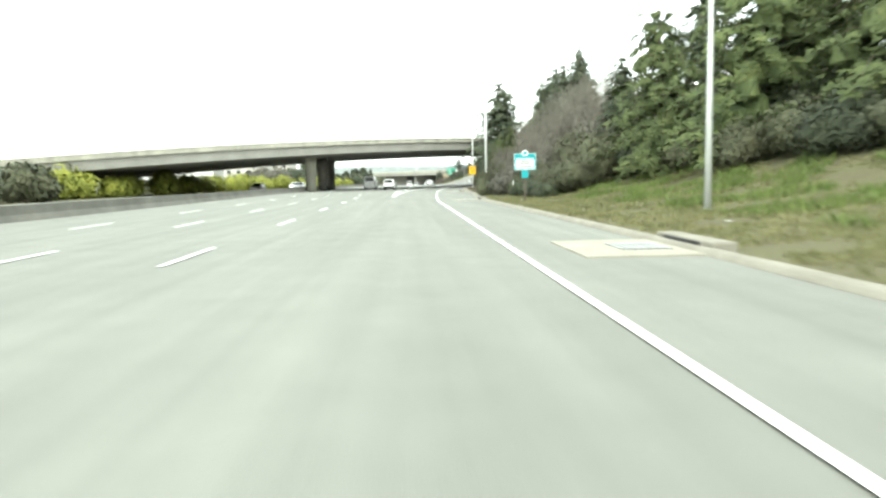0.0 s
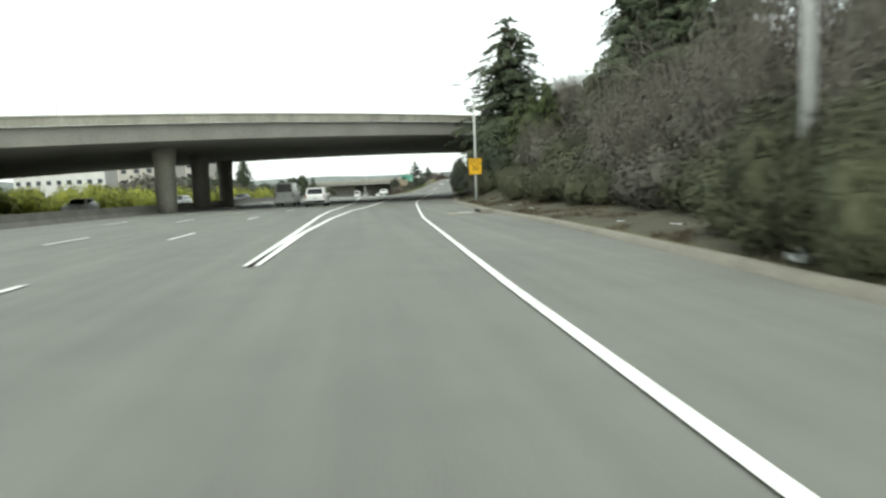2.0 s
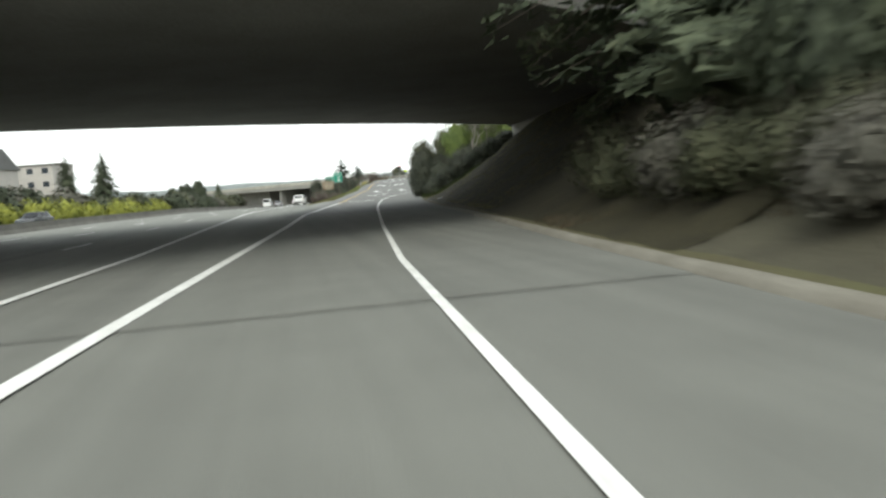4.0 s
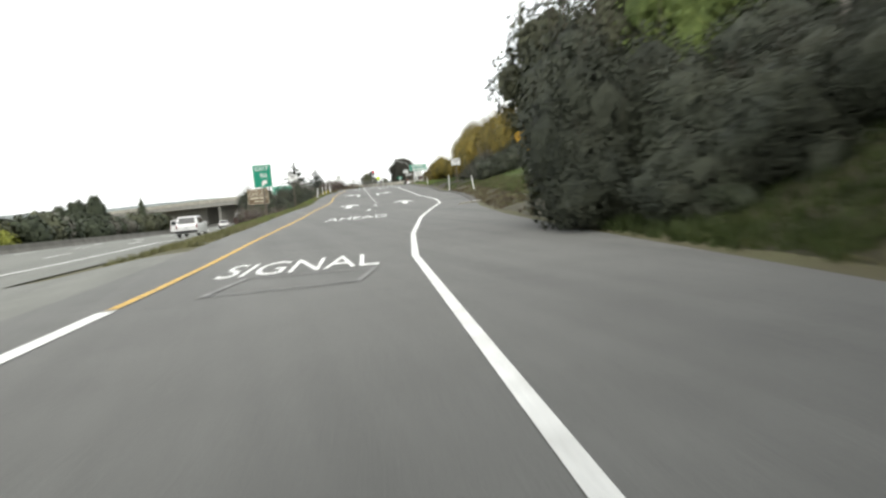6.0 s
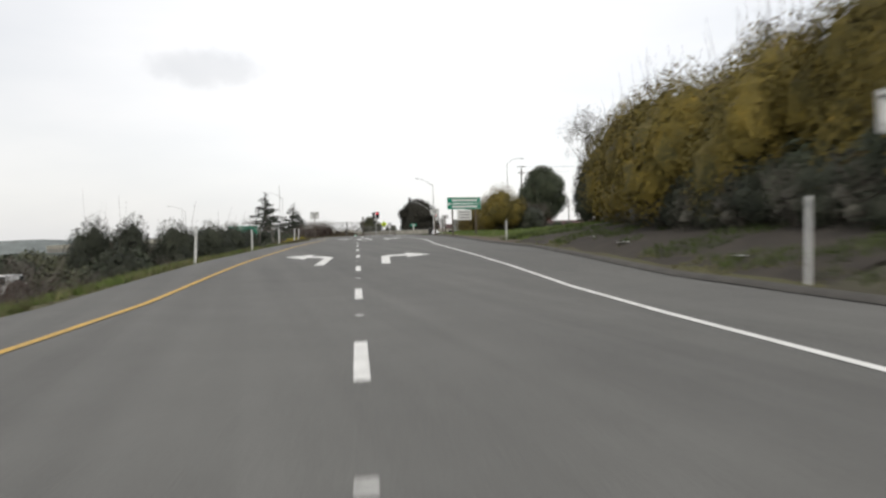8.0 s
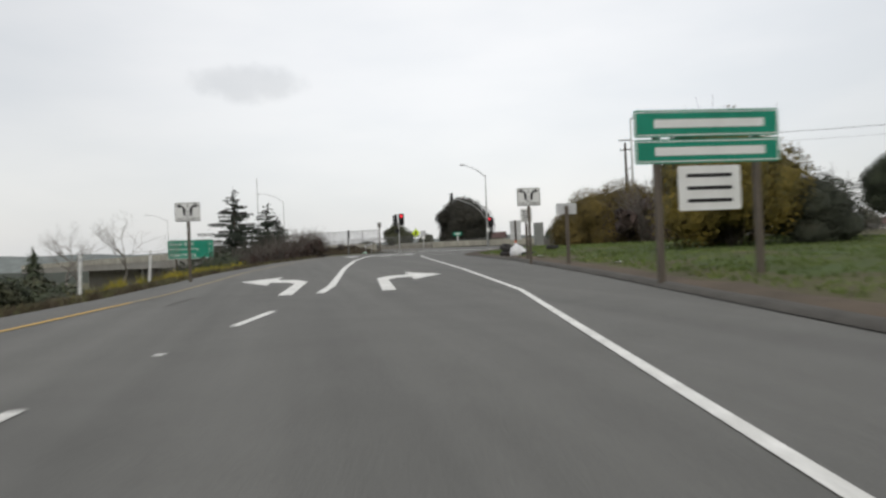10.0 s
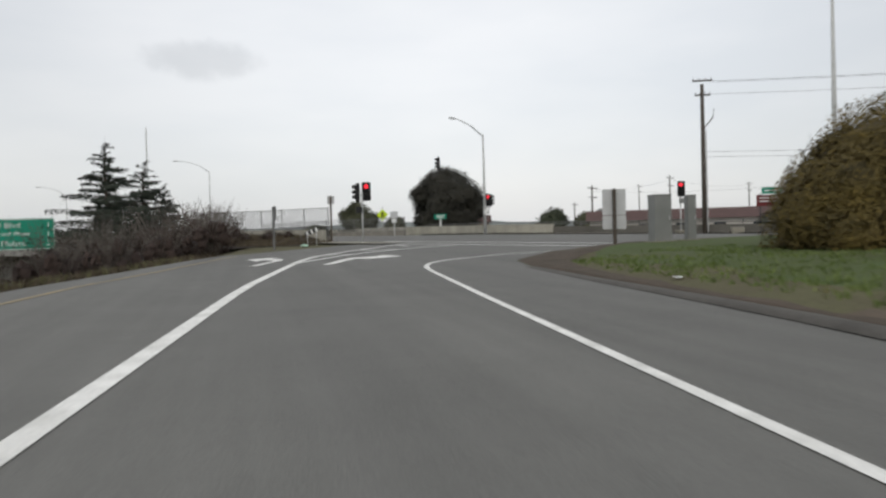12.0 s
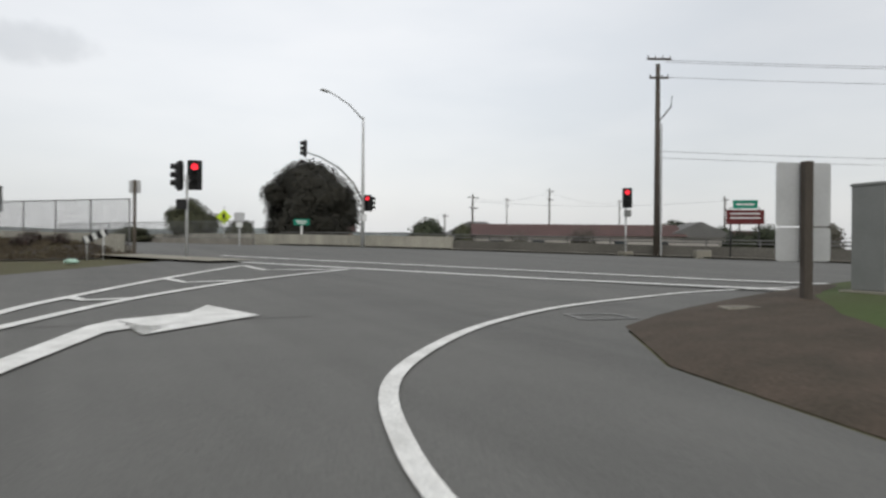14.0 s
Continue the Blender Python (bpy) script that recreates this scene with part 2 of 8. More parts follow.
SIGN_GREEN = mat("green_sign_sheet", (0.010, 0.25, 0.16), 0.55, (0.010, 0.205, 0.13), 2, 30, 0.5, 0.02, grit=0.1)
SIGN_TEAL = mat("teal_sign_sheet", (0.02, 0.30, 0.34), 0.55, (0.02, 0.25, 0.28), 2, 30, 0.5, 0.02, grit=0.1)
SIGN_TAN = mat("faded_tan_sheet", (0.50, 0.46, 0.36), 0.6, (0.38, 0.34, 0.26), 3, 30, 0.6, 0.02, grit=0.3)
SIGN_BROWN = mat("brown_sign_sheet", (0.155, 0.11, 0.07), 0.6, (0.115, 0.085, 0.055), 2, 30, 0.5, 0.02, grit=0.1)
SIGN_YELLOW = mat("yellow_sign_sheet", (0.75, 0.43, 0.015), 0.55, (0.66, 0.37, 0.015), 2, 30, 0.5, 0.02, grit=0.1)
SIGN_LIME = mat("fluorescent_lime_sheet", (0.62, 0.80, 0.03), 0.55, (0.55, 0.72, 0.03), 2, 30, 0.5, 0.02, grit=0.1)
SIGN_RED = mat("red_lens_print", (0.34, 0.03, 0.05), 0.55, None, 2, 30, 0.5, 0.0, grit=0.1)
SIGN_AMBER = mat("amber_lens_print", (0.80, 0.42, 0.02), 0.55, None, 2, 30, 0.5, 0.0, grit=0.1)
SIGN_LENS_GREEN = mat("green_lens_print", (0.02, 0.33, 0.25), 0.55, None, 2, 30, 0.5, 0.0, grit=0.1)
ALU = mat("bare_aluminium_sheet", (0.58, 0.59, 0.59), 0.5, (0.48, 0.49, 0.49), 1.5, 20, 0.7, 0.01, metal=0.3, grit=0.12)
SIGNAL_BLACK = mat("signal_housing_black", (0.022, 0.022, 0.022), 0.6)
# grey lowered so the paint carries the shadow on the cabinets' near side
CABINET_GREY = mat("shade_toned_grey_paint", (0.255, 0.262, 0.250), 0.6, (0.20, 0.207, 0.198), 1.2, 18, 0.7, 0.02, grit=0.12)
RUBBER = mat("tyre_rubber", (0.022, 0.022, 0.023), 0.85, (0.04, 0.038, 0.035), 4, 30, 0.6, 0.3)
CONE_ORANGE = mat("faded_orange_plastic", (0.62, 0.13, 0.05), 0.5, (0.5, 0.12, 0.06), 3, 20, 0.5, 0.02)
BAG = mat("white_plastic_sack", (0.74, 0.75, 0.75), 0.45, (0.62, 0.63, 0.64), 3, 20, 0.6, 0.1)
CAR_WHITE = mat("white_car_paint", (0.74, 0.74, 0.73), 0.25, (0.68, 0.68, 0.67), 1, 8, 0.5, 0.0, spec=0.5)
CAR_DARK = mat("charcoal_car_paint", (0.045, 0.05, 0.055), 0.25, None, 1, 8, 0.5, 0.0, spec=0.5)
CAR_SILVER = mat("silver_car_paint", (0.40, 0.41, 0.42), 0.3, None, 1, 8, 0.5, 0.0, metal=0.5)
CAR_GLASS = mat("tinted_car_glass", (0.03, 0.035, 0.04), 0.08, None, 1, 8, 0.5, 0.0, spec=0.6)
TAIL_LENS = mat("red_tail_lens", (0.16, 0.02, 0.022), 0.3)
STUCCO = mat("pale_stucco", (0.52, 0.49, 0.45), 0.9, (0.42, 0.40, 0.37), 0.3, 10, 0.7, 0.1)
WHITE_WALL = mat("white_render_wall", (0.66, 0.66, 0.64), 0.9, (0.55, 0.55, 0.53), 0.3, 10, 0.7, 0.1)
ROOF_RED = mat("red_brown_roof", (0.105, 0.062, 0.056), 0.9, (0.075, 0.047, 0.043), 0.5, 8, 0.8, 0.3)
ROOF_GREY = mat("grey_shingle_roof", (0.17, 0.17, 0.165), 0.9, (0.13, 0.13, 0.125), 0.5, 8, 0.8, 0.3)
WINDOW_DARK = mat("dark_window_glass", (0.04, 0.05, 0.06), 0.1, None, 1, 8, 0.5, 0.0, spec=0.6)
BARK = mat("grey_brown_bark", (0.12, 0.10, 0.08), 0.95, (0.075, 0.062, 0.05), 4, 25, 0.8, 0.6, stretch=(3, 3, 0.7))
PALE_BARK = mat("pale_grey_bark", (0.27, 0.25, 0.22), 0.95, (0.18, 0.165, 0.145), 4, 25, 0.8, 0.4, stretch=(3, 3, 0.7))
TWIG = mat("grey_twigs", (0.175, 0.158, 0.137), 0.95, (0.115, 0.102, 0.087), 1.5, 20, 0.8, 0.2, per_object=0.15)
CONIFER = leaf_mat("conifer_needles", (0.038, 0.050, 0.032), (0.088, 0.104, 0.062), (0.10, 0.105, 0.06))
GREEN_LEAF = leaf_mat("fresh_green_leaves", (0.045, 0.068, 0.020), (0.108, 0.142, 0.038), (0.16, 0.17, 0.05))
FIR = leaf_mat("blackish_fir_needles", (0.023, 0.031, 0.025), (0.052, 0.063, 0.047))
PINE = leaf_mat("fresh_pine_needles", (0.034, 0.050, 0.022), (0.105, 0.130, 0.050), (0.16, 0.165, 0.065))
SCRUB = leaf_mat("olive_scrub_leaves", (0.044, 0.048, 0.029), (0.095, 0.100, 0.058), (0.125, 0.115, 0.07))
GREY_SCRUB = leaf_mat("grey_scrub_leaves", (0.066, 0.064, 0.051), (0.125, 0.119, 0.096), (0.15, 0.138, 0.106))
ACACIA = leaf_mat("golden_acacia_leaves", (0.058, 0.055, 0.020), (0.165, 0.126, 0.026), (0.250, 0.172, 0.032))
BROWN_ACACIA = leaf_mat("brownish_acacia_leaves", (0.062, 0.053, 0.026), (0.165, 0.122, 0.034), (0.245, 0.170, 0.040))
LIME = leaf_mat("lime_shrub_leaves", (0.085, 0.105, 0.020), (0.27, 0.28, 0.05))
OAK = leaf_mat("dark_evergreen_leaves", (0.029, 0.036, 0.024), (0.062, 0.074, 0.044), (0.07, 0.075, 0.045))
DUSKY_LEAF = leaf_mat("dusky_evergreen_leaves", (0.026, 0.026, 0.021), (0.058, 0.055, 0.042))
DEEP_LEAF = leaf_mat("blackish_green_leaves", (0.024, 0.029, 0.021), (0.052, 0.058, 0.039), (0.06, 0.06, 0.042))
BROWN_SCRUB = leaf_mat("reddish_brown_scrub", (0.028, 0.020, 0.017), (0.066, 0.046, 0.038), (0.08, 0.062, 0.045))
BLADE = leaf_mat("grass_blades", (0.055, 0.085, 0.020), (0.13, 0.17, 0.05), (0.21, 0.19, 0.09))
WEED = leaf_mat("dark_weed_leaves", (0.028, 0.042, 0.014), (0.075, 0.100, 0.030), (0.11, 0.11, 0.05))
DRY_BLADE = leaf_mat("dry_grass_blades", (0.085, 0.090, 0.038), (0.17, 0.165, 0.080), (0.24, 0.215, 0.12))
BROWN_WEED = leaf_mat("brown_weed_stalks", (0.048, 0.038, 0.026), (0.105, 0.085, 0.055), (0.12, 0.11, 0.06))
WILD_YELLOW = leaf_mat("wild_mustard_bloom", (0.09, 0.11, 0.02), (0.32, 0.26, 0.03))


def glow(name, color, strength):
    m = bpy.data.materials.new(name)
    m.use_nodes = True
    b = m.node_tree.nodes["Principled BSDF"]
    b.inputs["Base Color"].default_value = (*color, 1)
    b.inputs["Emission Color"].default_value, b.inputs["Emission Strength"].default_value = (*color, 1), strength
    return m


RED_LIGHT = glow("lit_red_lens", (1.0, 0.03, 0.05), 1.6)

# ---- plan: heights and lines of the roads, as x over y ----
def lerp(table):
    ys, vs = [r[0] for r in table], [r[1] for r in table]
    return lambda y: float(np.interp(y, ys, vs))


RISE = lerp([(-400, 0), (115, 0), (138, .02), (161, .12), (184, .38), (207, .82), (230, 1.40), (239, 1.635), (246, 1.95), (253, 2.24), (276, 3.03), (299, 3.7), (322, 4.31), (345, 4.86),
             (368, 5.42), (391, 5.8), (420, 6.0), (3000, 6.0)])
FREEWAY_Z = lerp([(-400, 0), (215, 0), (330, -1.6), (420, -2.0), (3000, -2.0)])
# right edge line, left line of the ramp, right edge of the freeway, outer edge of the right shoulder
EDGE = lerp([(-400, 1.84), (50, 1.86), (62, 2.25), (76, 2.85), (84, 3.2), (98, 4.2), (110, 5.1), (121, 6.0), (134, 7.5), (157, 10.4), (170, 12.3), (181, 14.2),
             (187, 15.6), (196, 18.1), (205, 21.0), (212, 23.4), (220, 25.3), (228, 26.75), (234, 27.65), (239, 28.55), (245, 29.6), (250, 30.4), (268, 33.4), (276, 35.0), (286, 37.1), (296, 38.4),
             (303, 39.2), (311, 40.1), (318, 40.95), (600, 75)])
GORE_R = lerp([(-400, -1.5), (66, -1.5), (76, -1.35), (88, -0.8), (100, 0.1), (111, 1.5), (124, 2.7), (140, 4.2), (154, 5.4), (166, 7.3), (180, 9.85), (191, 11.6),
               (202, 13.5), (219, 16.35), (223, 17.1), (228, 18.05), (235, 19.25), (240, 20.05), (250, 21.5), (268, 24.5), (280, 26.8), (290, 28.8), (296, 29.5), (303, 30.2), (317, 32.5), (322, 33.8), (329, 35.3), (333, 36.5), (600, 62)])
GORE_L = lerp([(-400, -1.6), (66, -1.6), (90, -1.6), (100, -1.4), (110, -0.8), (128, 0.1), (150, 0.45), (170, 0.8), (180, 1.3), (190, 2.5), (202, 4.4), (212, 5.7),
               (224, 7.2), (239, 9.2), (280, 13.0), (330, 17.0), (400, 22.0), (600, 32.0), (3000, 150)])
SHOULDER_BASE = lerp([(-400, 5.3), (20, 5.4), (49, 5.1), (56, 5.3), (64, 5.95), (76, 6.8), (90, 7.15), (100, 8.0), (113, 8.8), (120, 9.6), (140, 12.4), (157, 14.4), (170, 16.2),
                 (192, 20.3), (200, 22.4), (210, 25.7), (221, 28.7), (230, 30.8), (238, 32.0), (253, 35.2), (263, 36.4), (276, 38.9), (288, 41.0), (298, 42.4), (306, 43.3),
                 (313, 43.5), (318, 43.9), (321, 44.6), (323.4, 46.2), (325, 49.5), (326.5, 54.0), (327.5, 62), (329, 75), (600, 75)])


def SHOULDER(y):
    """Outer edge of the paved right shoulder, narrower along the ramp."""
    k = float(np.interp(y, [190, 212, 305, 318], [0, 0.30, 0.30, 0]))
    s = SHOULDER_BASE(y)
    return s - k * (s - EDGE(y)) if k else s


def RAMP_L(y):
    """Left edge of the ramp's pavement."""
    return GORE_R(y) - float(np.interp(y, [150, 210, 260, 320, 333], [0.9, 1.9, 1.7, 1.2, 1.0]))


def zg(x, y):
    """Height of the paved ground at the ramp and the crossing."""
    k = min(1.0, max(0.0, (x - 44) / 8))
    fall = 0.075 * float(np.interp(y, [190, 212, 300, 318], [0, 1, 1, 0])) * min(3.0, max(0.0, x - EDGE(y)))
    return RISE(y) * (1 - k) + RISE(max(y, 326)) * k + fall


def bank(o, y):
    """Rise of the verge, o metres beyond the shoulder."""
    gentle = float(np.interp(o, [0, 1, 4, 8, 14, 22, 40], [0, .06, .25, 1.0, 3.2, 5.2, 6.0]))
    steep = float(np.interp(o, [0, 1.5, 4, 8, 10, 11, 12, 40], [0, .2, 1.55, 4.0, 5.6, 6.7, 7.25, 7.4]))
    grassy = float(np.interp(o, [0, 1.5, 4, 8, 14, 24, 40], [0, .38, .92, 1.95, 3.1, 4.1, 4.7]))
    flat = float(np.interp(o, [0, 1, 4, 15, 40], [0, .10, .36, .55, .65]))
    w_steep = float(np.interp(y, [90, 112, 179, 193], [0, 1, 1, 0]))
    w_flat = float(np.interp(y, [240, 285], [0, 1]))
    low = gentle if y < 140 else grassy
    return (low * (1 - w_steep) + steep * w_steep) * (1 - w_flat) + flat * w_flat


def ground_z(x, y):
    """Height of the land."""
    s = SHOULDER(y)
    if y > 327.5 and x > RAMP_L(y) - 1:
        return zg(x, y) - 0.05
    if x >= s:
        return zg(s, y) + bank(x - s, y)
    if y < 150:
        return FREEWAY_Z(y) - 0.05
    a, b = GORE_L(y) + 2.6, RAMP_L(y)
    if x >= b:
        return zg(x, y) - 0.05
    if x <= a or b <= a:
        return FREEWAY_Z(y) - 0.05
    k = (x - a) / (b - a)
    k = k * k * (3 - 2 * k)
    return FREEWAY_Z(y) * (1 - k) + RISE(y) * k - 0.03


# ---- mesh tools ----
def mesh_from(name, verts, faces, material, smooth=False):
    me = bpy.data.meshes.new(name)
    me.from_pydata(verts, [], faces)
    me.materials.append(material)
    if smooth:
        me.polygons.foreach_set("use_smooth", [True] * len(me.polygons))
    me.update()
    return me


def finish(bm, name, material, smooth=False):
    bmesh.ops.recalc_face_normals(bm, faces=bm.faces)
    me = bpy.data.meshes.new(name)
    bm.to_mesh(me)
    bm.free()
    me.materials.append(material)
    if smooth:
        me.polygons.foreach_set("use_smooth", [True] * len(me.polygons))
    return me


def part(name, bm, material, parent, label="", smooth=False):
    """One mesh object under a thing or a part."""
    me = finish(bm, name, material, smooth) if isinstance(bm, bmesh.types.BMesh) else bm
    ob = new(name, me)
    ob.parent = parent
    return tagged(ob, label)


def thing(name, at, label, category, group="", turn=0.0):
    ob = new(name)
    ob.empty_display_size = 0.2
    ob.matrix_basis = pose(*at, 0, 0, turn)
    return tagged(ob, label, category, group)


def box(bm, size, at=(0, 0, 0), bevel=0.0, turn=None):
    m = Matrix.Translation(at) @ (turn or Matrix()) @ Matrix.Diagonal((*size, 1))
    r = bmesh.ops.create_cube(bm, size=1, matrix=m)
    if bevel:
        es = list({e for v in r["verts"] for e in v.link_edges})
        bmesh.ops.bevel(bm, geom=es, offset=bevel, segments=2, affect="EDGES", profile=0.6)


def tube(bm, points, radii, sides=8, cap=True):
    """A tapered pipe along points."""
    rings = []
    pts = [Vector(p) for p in points]
    for i, p in enumerate(pts):
        d = (pts[min(i + 1, len(pts) - 1)] - pts[max(i - 1, 0)]).normalized()
        a = d.cross(Vector((0, 0, 1)) if abs(d.z) < 0.95 else Vector((1, 0, 0))).normalized()
        b = d.cross(a)
        r = radii[i] if isinstance(radii, (list, tuple)) else radii
        rings.append([bm.verts.new(p + (a * math.cos(k * math.tau / sides) + b * math.sin(k * math.tau / sides)) * r) for k in range(sides)])
    for r0, r1 in zip(rings, rings[1:]):
        for k in range(sides):
            bm.faces.new((r0[k], r0[(k + 1) % sides], r1[(k + 1) % sides], r1[k]))
    if cap:
        bm.faces.new(rings[0])
        bm.faces.new(rings[-1])


def plate(bm, outline, depth, at=(0, 0, 0), bevel=0.0):
    """A flat outline in x and z, given thickness along y."""
    front = [bm.verts.new((x + at[0], at[1] - depth / 2, z + at[2])) for x, z in outline]
    rear = [bm.verts.new((x + at[0], at[1] + depth / 2, z + at[2])) for x, z in outline]
    bm.faces.new(front)
    bm.faces.new(rear[::-1])
    n = len(front)
    for i in range(n):
        bm.faces.new((front[i], rear[i], rear[(i + 1) % n], front[(i + 1) % n]))


def rounded(w, h, r, n=4):
    out = []
    for cx, cz, a0 in ((w / 2 - r, h / 2 - r, 0), (-w / 2 + r, h / 2 - r, 90), (-w / 2 + r, -h / 2 + r, 180), (w / 2 - r, -h / 2 + r, 270)):
        for k in range(n + 1):
            a = radians(a0 + 90 * k / n)
            out.append((cx + r * math.cos(a), cz + r * math.sin(a)))
    return out


def text_mesh(name, words, height, material, depth=0.004, spacing=1.0, wide=None):
    """Raised letters, standing in x and z, centred."""
    cu = bpy.data.curves.new(name, "FONT")
    cu.body, cu.size, cu.align_x, cu.align_y, cu.space_character, cu.extrude = words, 1.0, "CENTER", "CENTER", spacing, 0.0
    ob = bpy.data.objects.new(name, cu)
    scene.collection.objects.link(ob)
    bpy.context.view_layer.update()
    me = bpy.data.meshes.new_from_object(ob.evaluated_get(bpy.context.evaluated_depsgraph_get()))
    bpy.data.objects.remove(ob)
    bpy.data.curves.remove(cu)
    co = np.array([v.co for v in me.vertices])
    lo, hi = co.min(0), co.max(0)
    k = height / (hi[1] - lo[1])
    kx = wide / (hi[0] - lo[0]) if wide else k
    for v in me.vertices:
        x, y = (v.co.x - (lo[0] + hi[0]) / 2) * kx, (v.co.y - (lo[1] + hi[1]) / 2) * k
        v.co = (x, -depth, y)
    me.materials.clear()
    me.materials.append(material)
    return me


def strip(name, left, right, ys, lift, material, zf=None, crown=None):
    """A band of pavement between two lines, with a fold along crown."""
    verts, faces = [], []
    n = 6 if crown else 2
    for y in ys:
        a, b = left(y), right(y)
        xs = (a, b)
        if crown:
            c = min(max(crown(y), a + 0.2), b - 0.2)
            xs = (a, a + (c - a) * 0.5, c, c + (b - c) * 0.33, c + (b - c) * 0.67, b)
        for x in xs:
            verts.append((x, y, (zf or zg)(x, y) + lift))
    for i in range(len(ys) - 1):
        for k in range(n - 1):
            faces.append((n * i + k, n * i + k + 1, n * i + n + k + 1, n * i + n + k))
    return mesh_from(name, verts, faces, material)


def stripe_mesh(name, points, width, material, lift=0.012, zf=None):
    """A painted line along points in plan."""
    verts, faces = [], []
    pts = [Vector(p) for p in points]
    for i, p in enumerate(pts):
        d = (pts[min(i + 1, len(pts) - 1)] - pts[max(i - 1, 0)]).normalized()
        n = Vector((-d.y, d.x)) * width / 2
        for q in (p + n, p - n):
            verts.append((q.x, q.y, (zf or zg)(q.x, q.y) + lift))
    for i in range(len(pts) - 1):
        faces.append((2 * i + 1, 2 * i + 3, 2 * i + 2, 2 * i))
    return mesh_from(name, verts, faces, material)


def steps(a, b, s):
    n = max(1, round((b - a) / s))
    return [a + (b - a) * i / n for i in range(n + 1)]


def flat0(x, y):
    return FREEWAY_Z(y)

# ---- ground: one sheet out to the horizon ----
def build_ground():
    ys = [-600, -300, -150, -80, -40] + steps(-20, 380, 2) + [390, 400, 420, 450, 500, 600, 800, 1200, 2000, 4000]
    offs = [0.0, 0.35, 0.8, 1.5, 2.5, 4, 6, 8, 10, 11, 12, 14, 17, 22, 30, 40, 60, 100, 180, 400, 1000, 3500]
    verts, faces = [], []
    for y in ys:
        fl = GORE_L(y) - 15.5
        a, b, s = GORE_L(y) + 2.6, RAMP_L(y), SHOULDER(y)
        xs = [fl - d for d in (3500, 1200, 500, 250, 140, 90, 60, 40, 30, 20, 12, 6, 2, 0.5)] + [fl]
        b2 = max(b, a + 0.5) if y > 150 else a + 1
        xs += [a] + [a + (b2 - a) * k for k in (0.2, 0.4, 0.6, 0.8, 1.0)]
        s2 = max(s, b2 + 1)
        fold = min(max(EDGE(y), b2 + 0.2), s2 - 0.2)
        xs += [fold, fold + (s2 - fold) * 0.5] + [s2 + o for o in offs]
        for x in xs:
            z = ground_z(x, y)
            o = x - s
            if o > 1.5 and y < 327:
                z += 0.10 * noise.noise((x * 0.35, y * 0.35, 0)) * min(1, o / 5)
            far = max(abs(x - 10) - 150, y - 500, 0)
            if far > 0 and x > s:
                z -= min(far * 0.02, 6)
            verts.append((x, y, z))
    n = len(verts) // len(ys)
    for i in range(len(ys) - 1):
        for k in range(n - 1):
            faces.append((i * n + k, i * n + k + 1, (i + 1) * n + k + 1, (i + 1) * n + k))
    ob = new("ground", mesh_from("ground", verts, faces, GRASS_GROUND, True))
    return tagged(ob, "dry olive grass and soil along the freeway banks", "ground", kind="structure")


build_ground()

# ---- roads ----
road = tagged(new("road", strip("road", lambda y: GORE_L(y) - 15.5, lambda y: SHOULDER(y) if y < 150 else GORE_L(y) + 2.6,
                                [-600, -200, -80] + steps(-40, 149.9, 3) + steps(150, 420, 3) + [600, 1200, 3000], 0.0, ASPHALT, flat0)),
              "worn grey-green asphalt freeway with pale wheel tracks", "road", kind="structure")
tagged(new("road", strip("road", lambda y: GORE_L(y) - 33.5, lambda y: GORE_L(y) - 17.6, [-600, -200] + steps(-40, 420, 6) + [600, 1200, 3000], -0.01, ASPHALT, flat0)),
                  "grey asphalt of the opposite carriageway", "road", kind="structure")
tagged(new("road", strip("road", lambda y: RAMP_L(y), SHOULDER, steps(116, 150, 1), 0.012, ASPHALT, None, EDGE)),
       "worn asphalt exit lane leaving the freeway under the bridge", "road", kind="structure")
tagged(new("road", strip("road", RAMP_L, SHOULDER, steps(150, 326, 1), 0.012, RAMP_ASPHALT, None, EDGE)),
       "dark grey asphalt exit ramp climbing to the crossing", "road", kind="structure")


def gore_mesh():
    """Paved wedge between the freeway and the ramp."""
    verts, faces = [], []
    ys = steps(116, 189, 1)
    for y in ys:
        a = GORE_L(y) + float(np.interp(y, [116, 150], [0.3, 2.4]))
        b = max(RAMP_L(y), a + 0.3) + 0.02
        for k in range(9):
            t = k / 8
            q = t * t * (3 - 2 * t)
            verts.append((a + (b - a) * t, y, (FREEWAY_Z(y) + 0.006) * (1 - q) + (RISE(y) + 0.014) * q))
    for i in range(len(ys) - 1):
        for k in range(8):
            faces.append((i * 9 + k, i * 9 + k + 1, (i + 1) * 9 + k + 1, (i + 1) * 9 + k))
    return mesh_from("road", verts, faces, ASPHALT)


tagged(new("road", gore_mesh()), "worn asphalt wedge between freeway and ramp", "road", kind="structure")

# cross street: runs along D, across N
D, N = Vector((0.485, -0.8745)), Vector((0.8745, 0.485))
O = Vector((48.5, 339.6))


def street(u, v):
    """u metres along the cross street, v metres beyond its near edge."""
    p = O + D * u + N * v
    return p.x, p.y


def street_mesh(name, u0, u1, v0, v1, lift, material, du=3.0):
    verts, faces = [], []
    us, vs = steps(u0, u1, du), steps(v0, v1, 3.0)
    for u in us:
        for v in vs:
            x, y = street(u, v)
            verts.append((x, y, zg(x, y) + lift))
    n = len(vs)
    for i in range(len(us) - 1):
        for k in range(n - 1):
            faces.append((i * n + k, i * n + k + 1, (i + 1) * n + k + 1, (i + 1) * n + k)[::-1])
    return mesh_from(name, verts, faces, material)


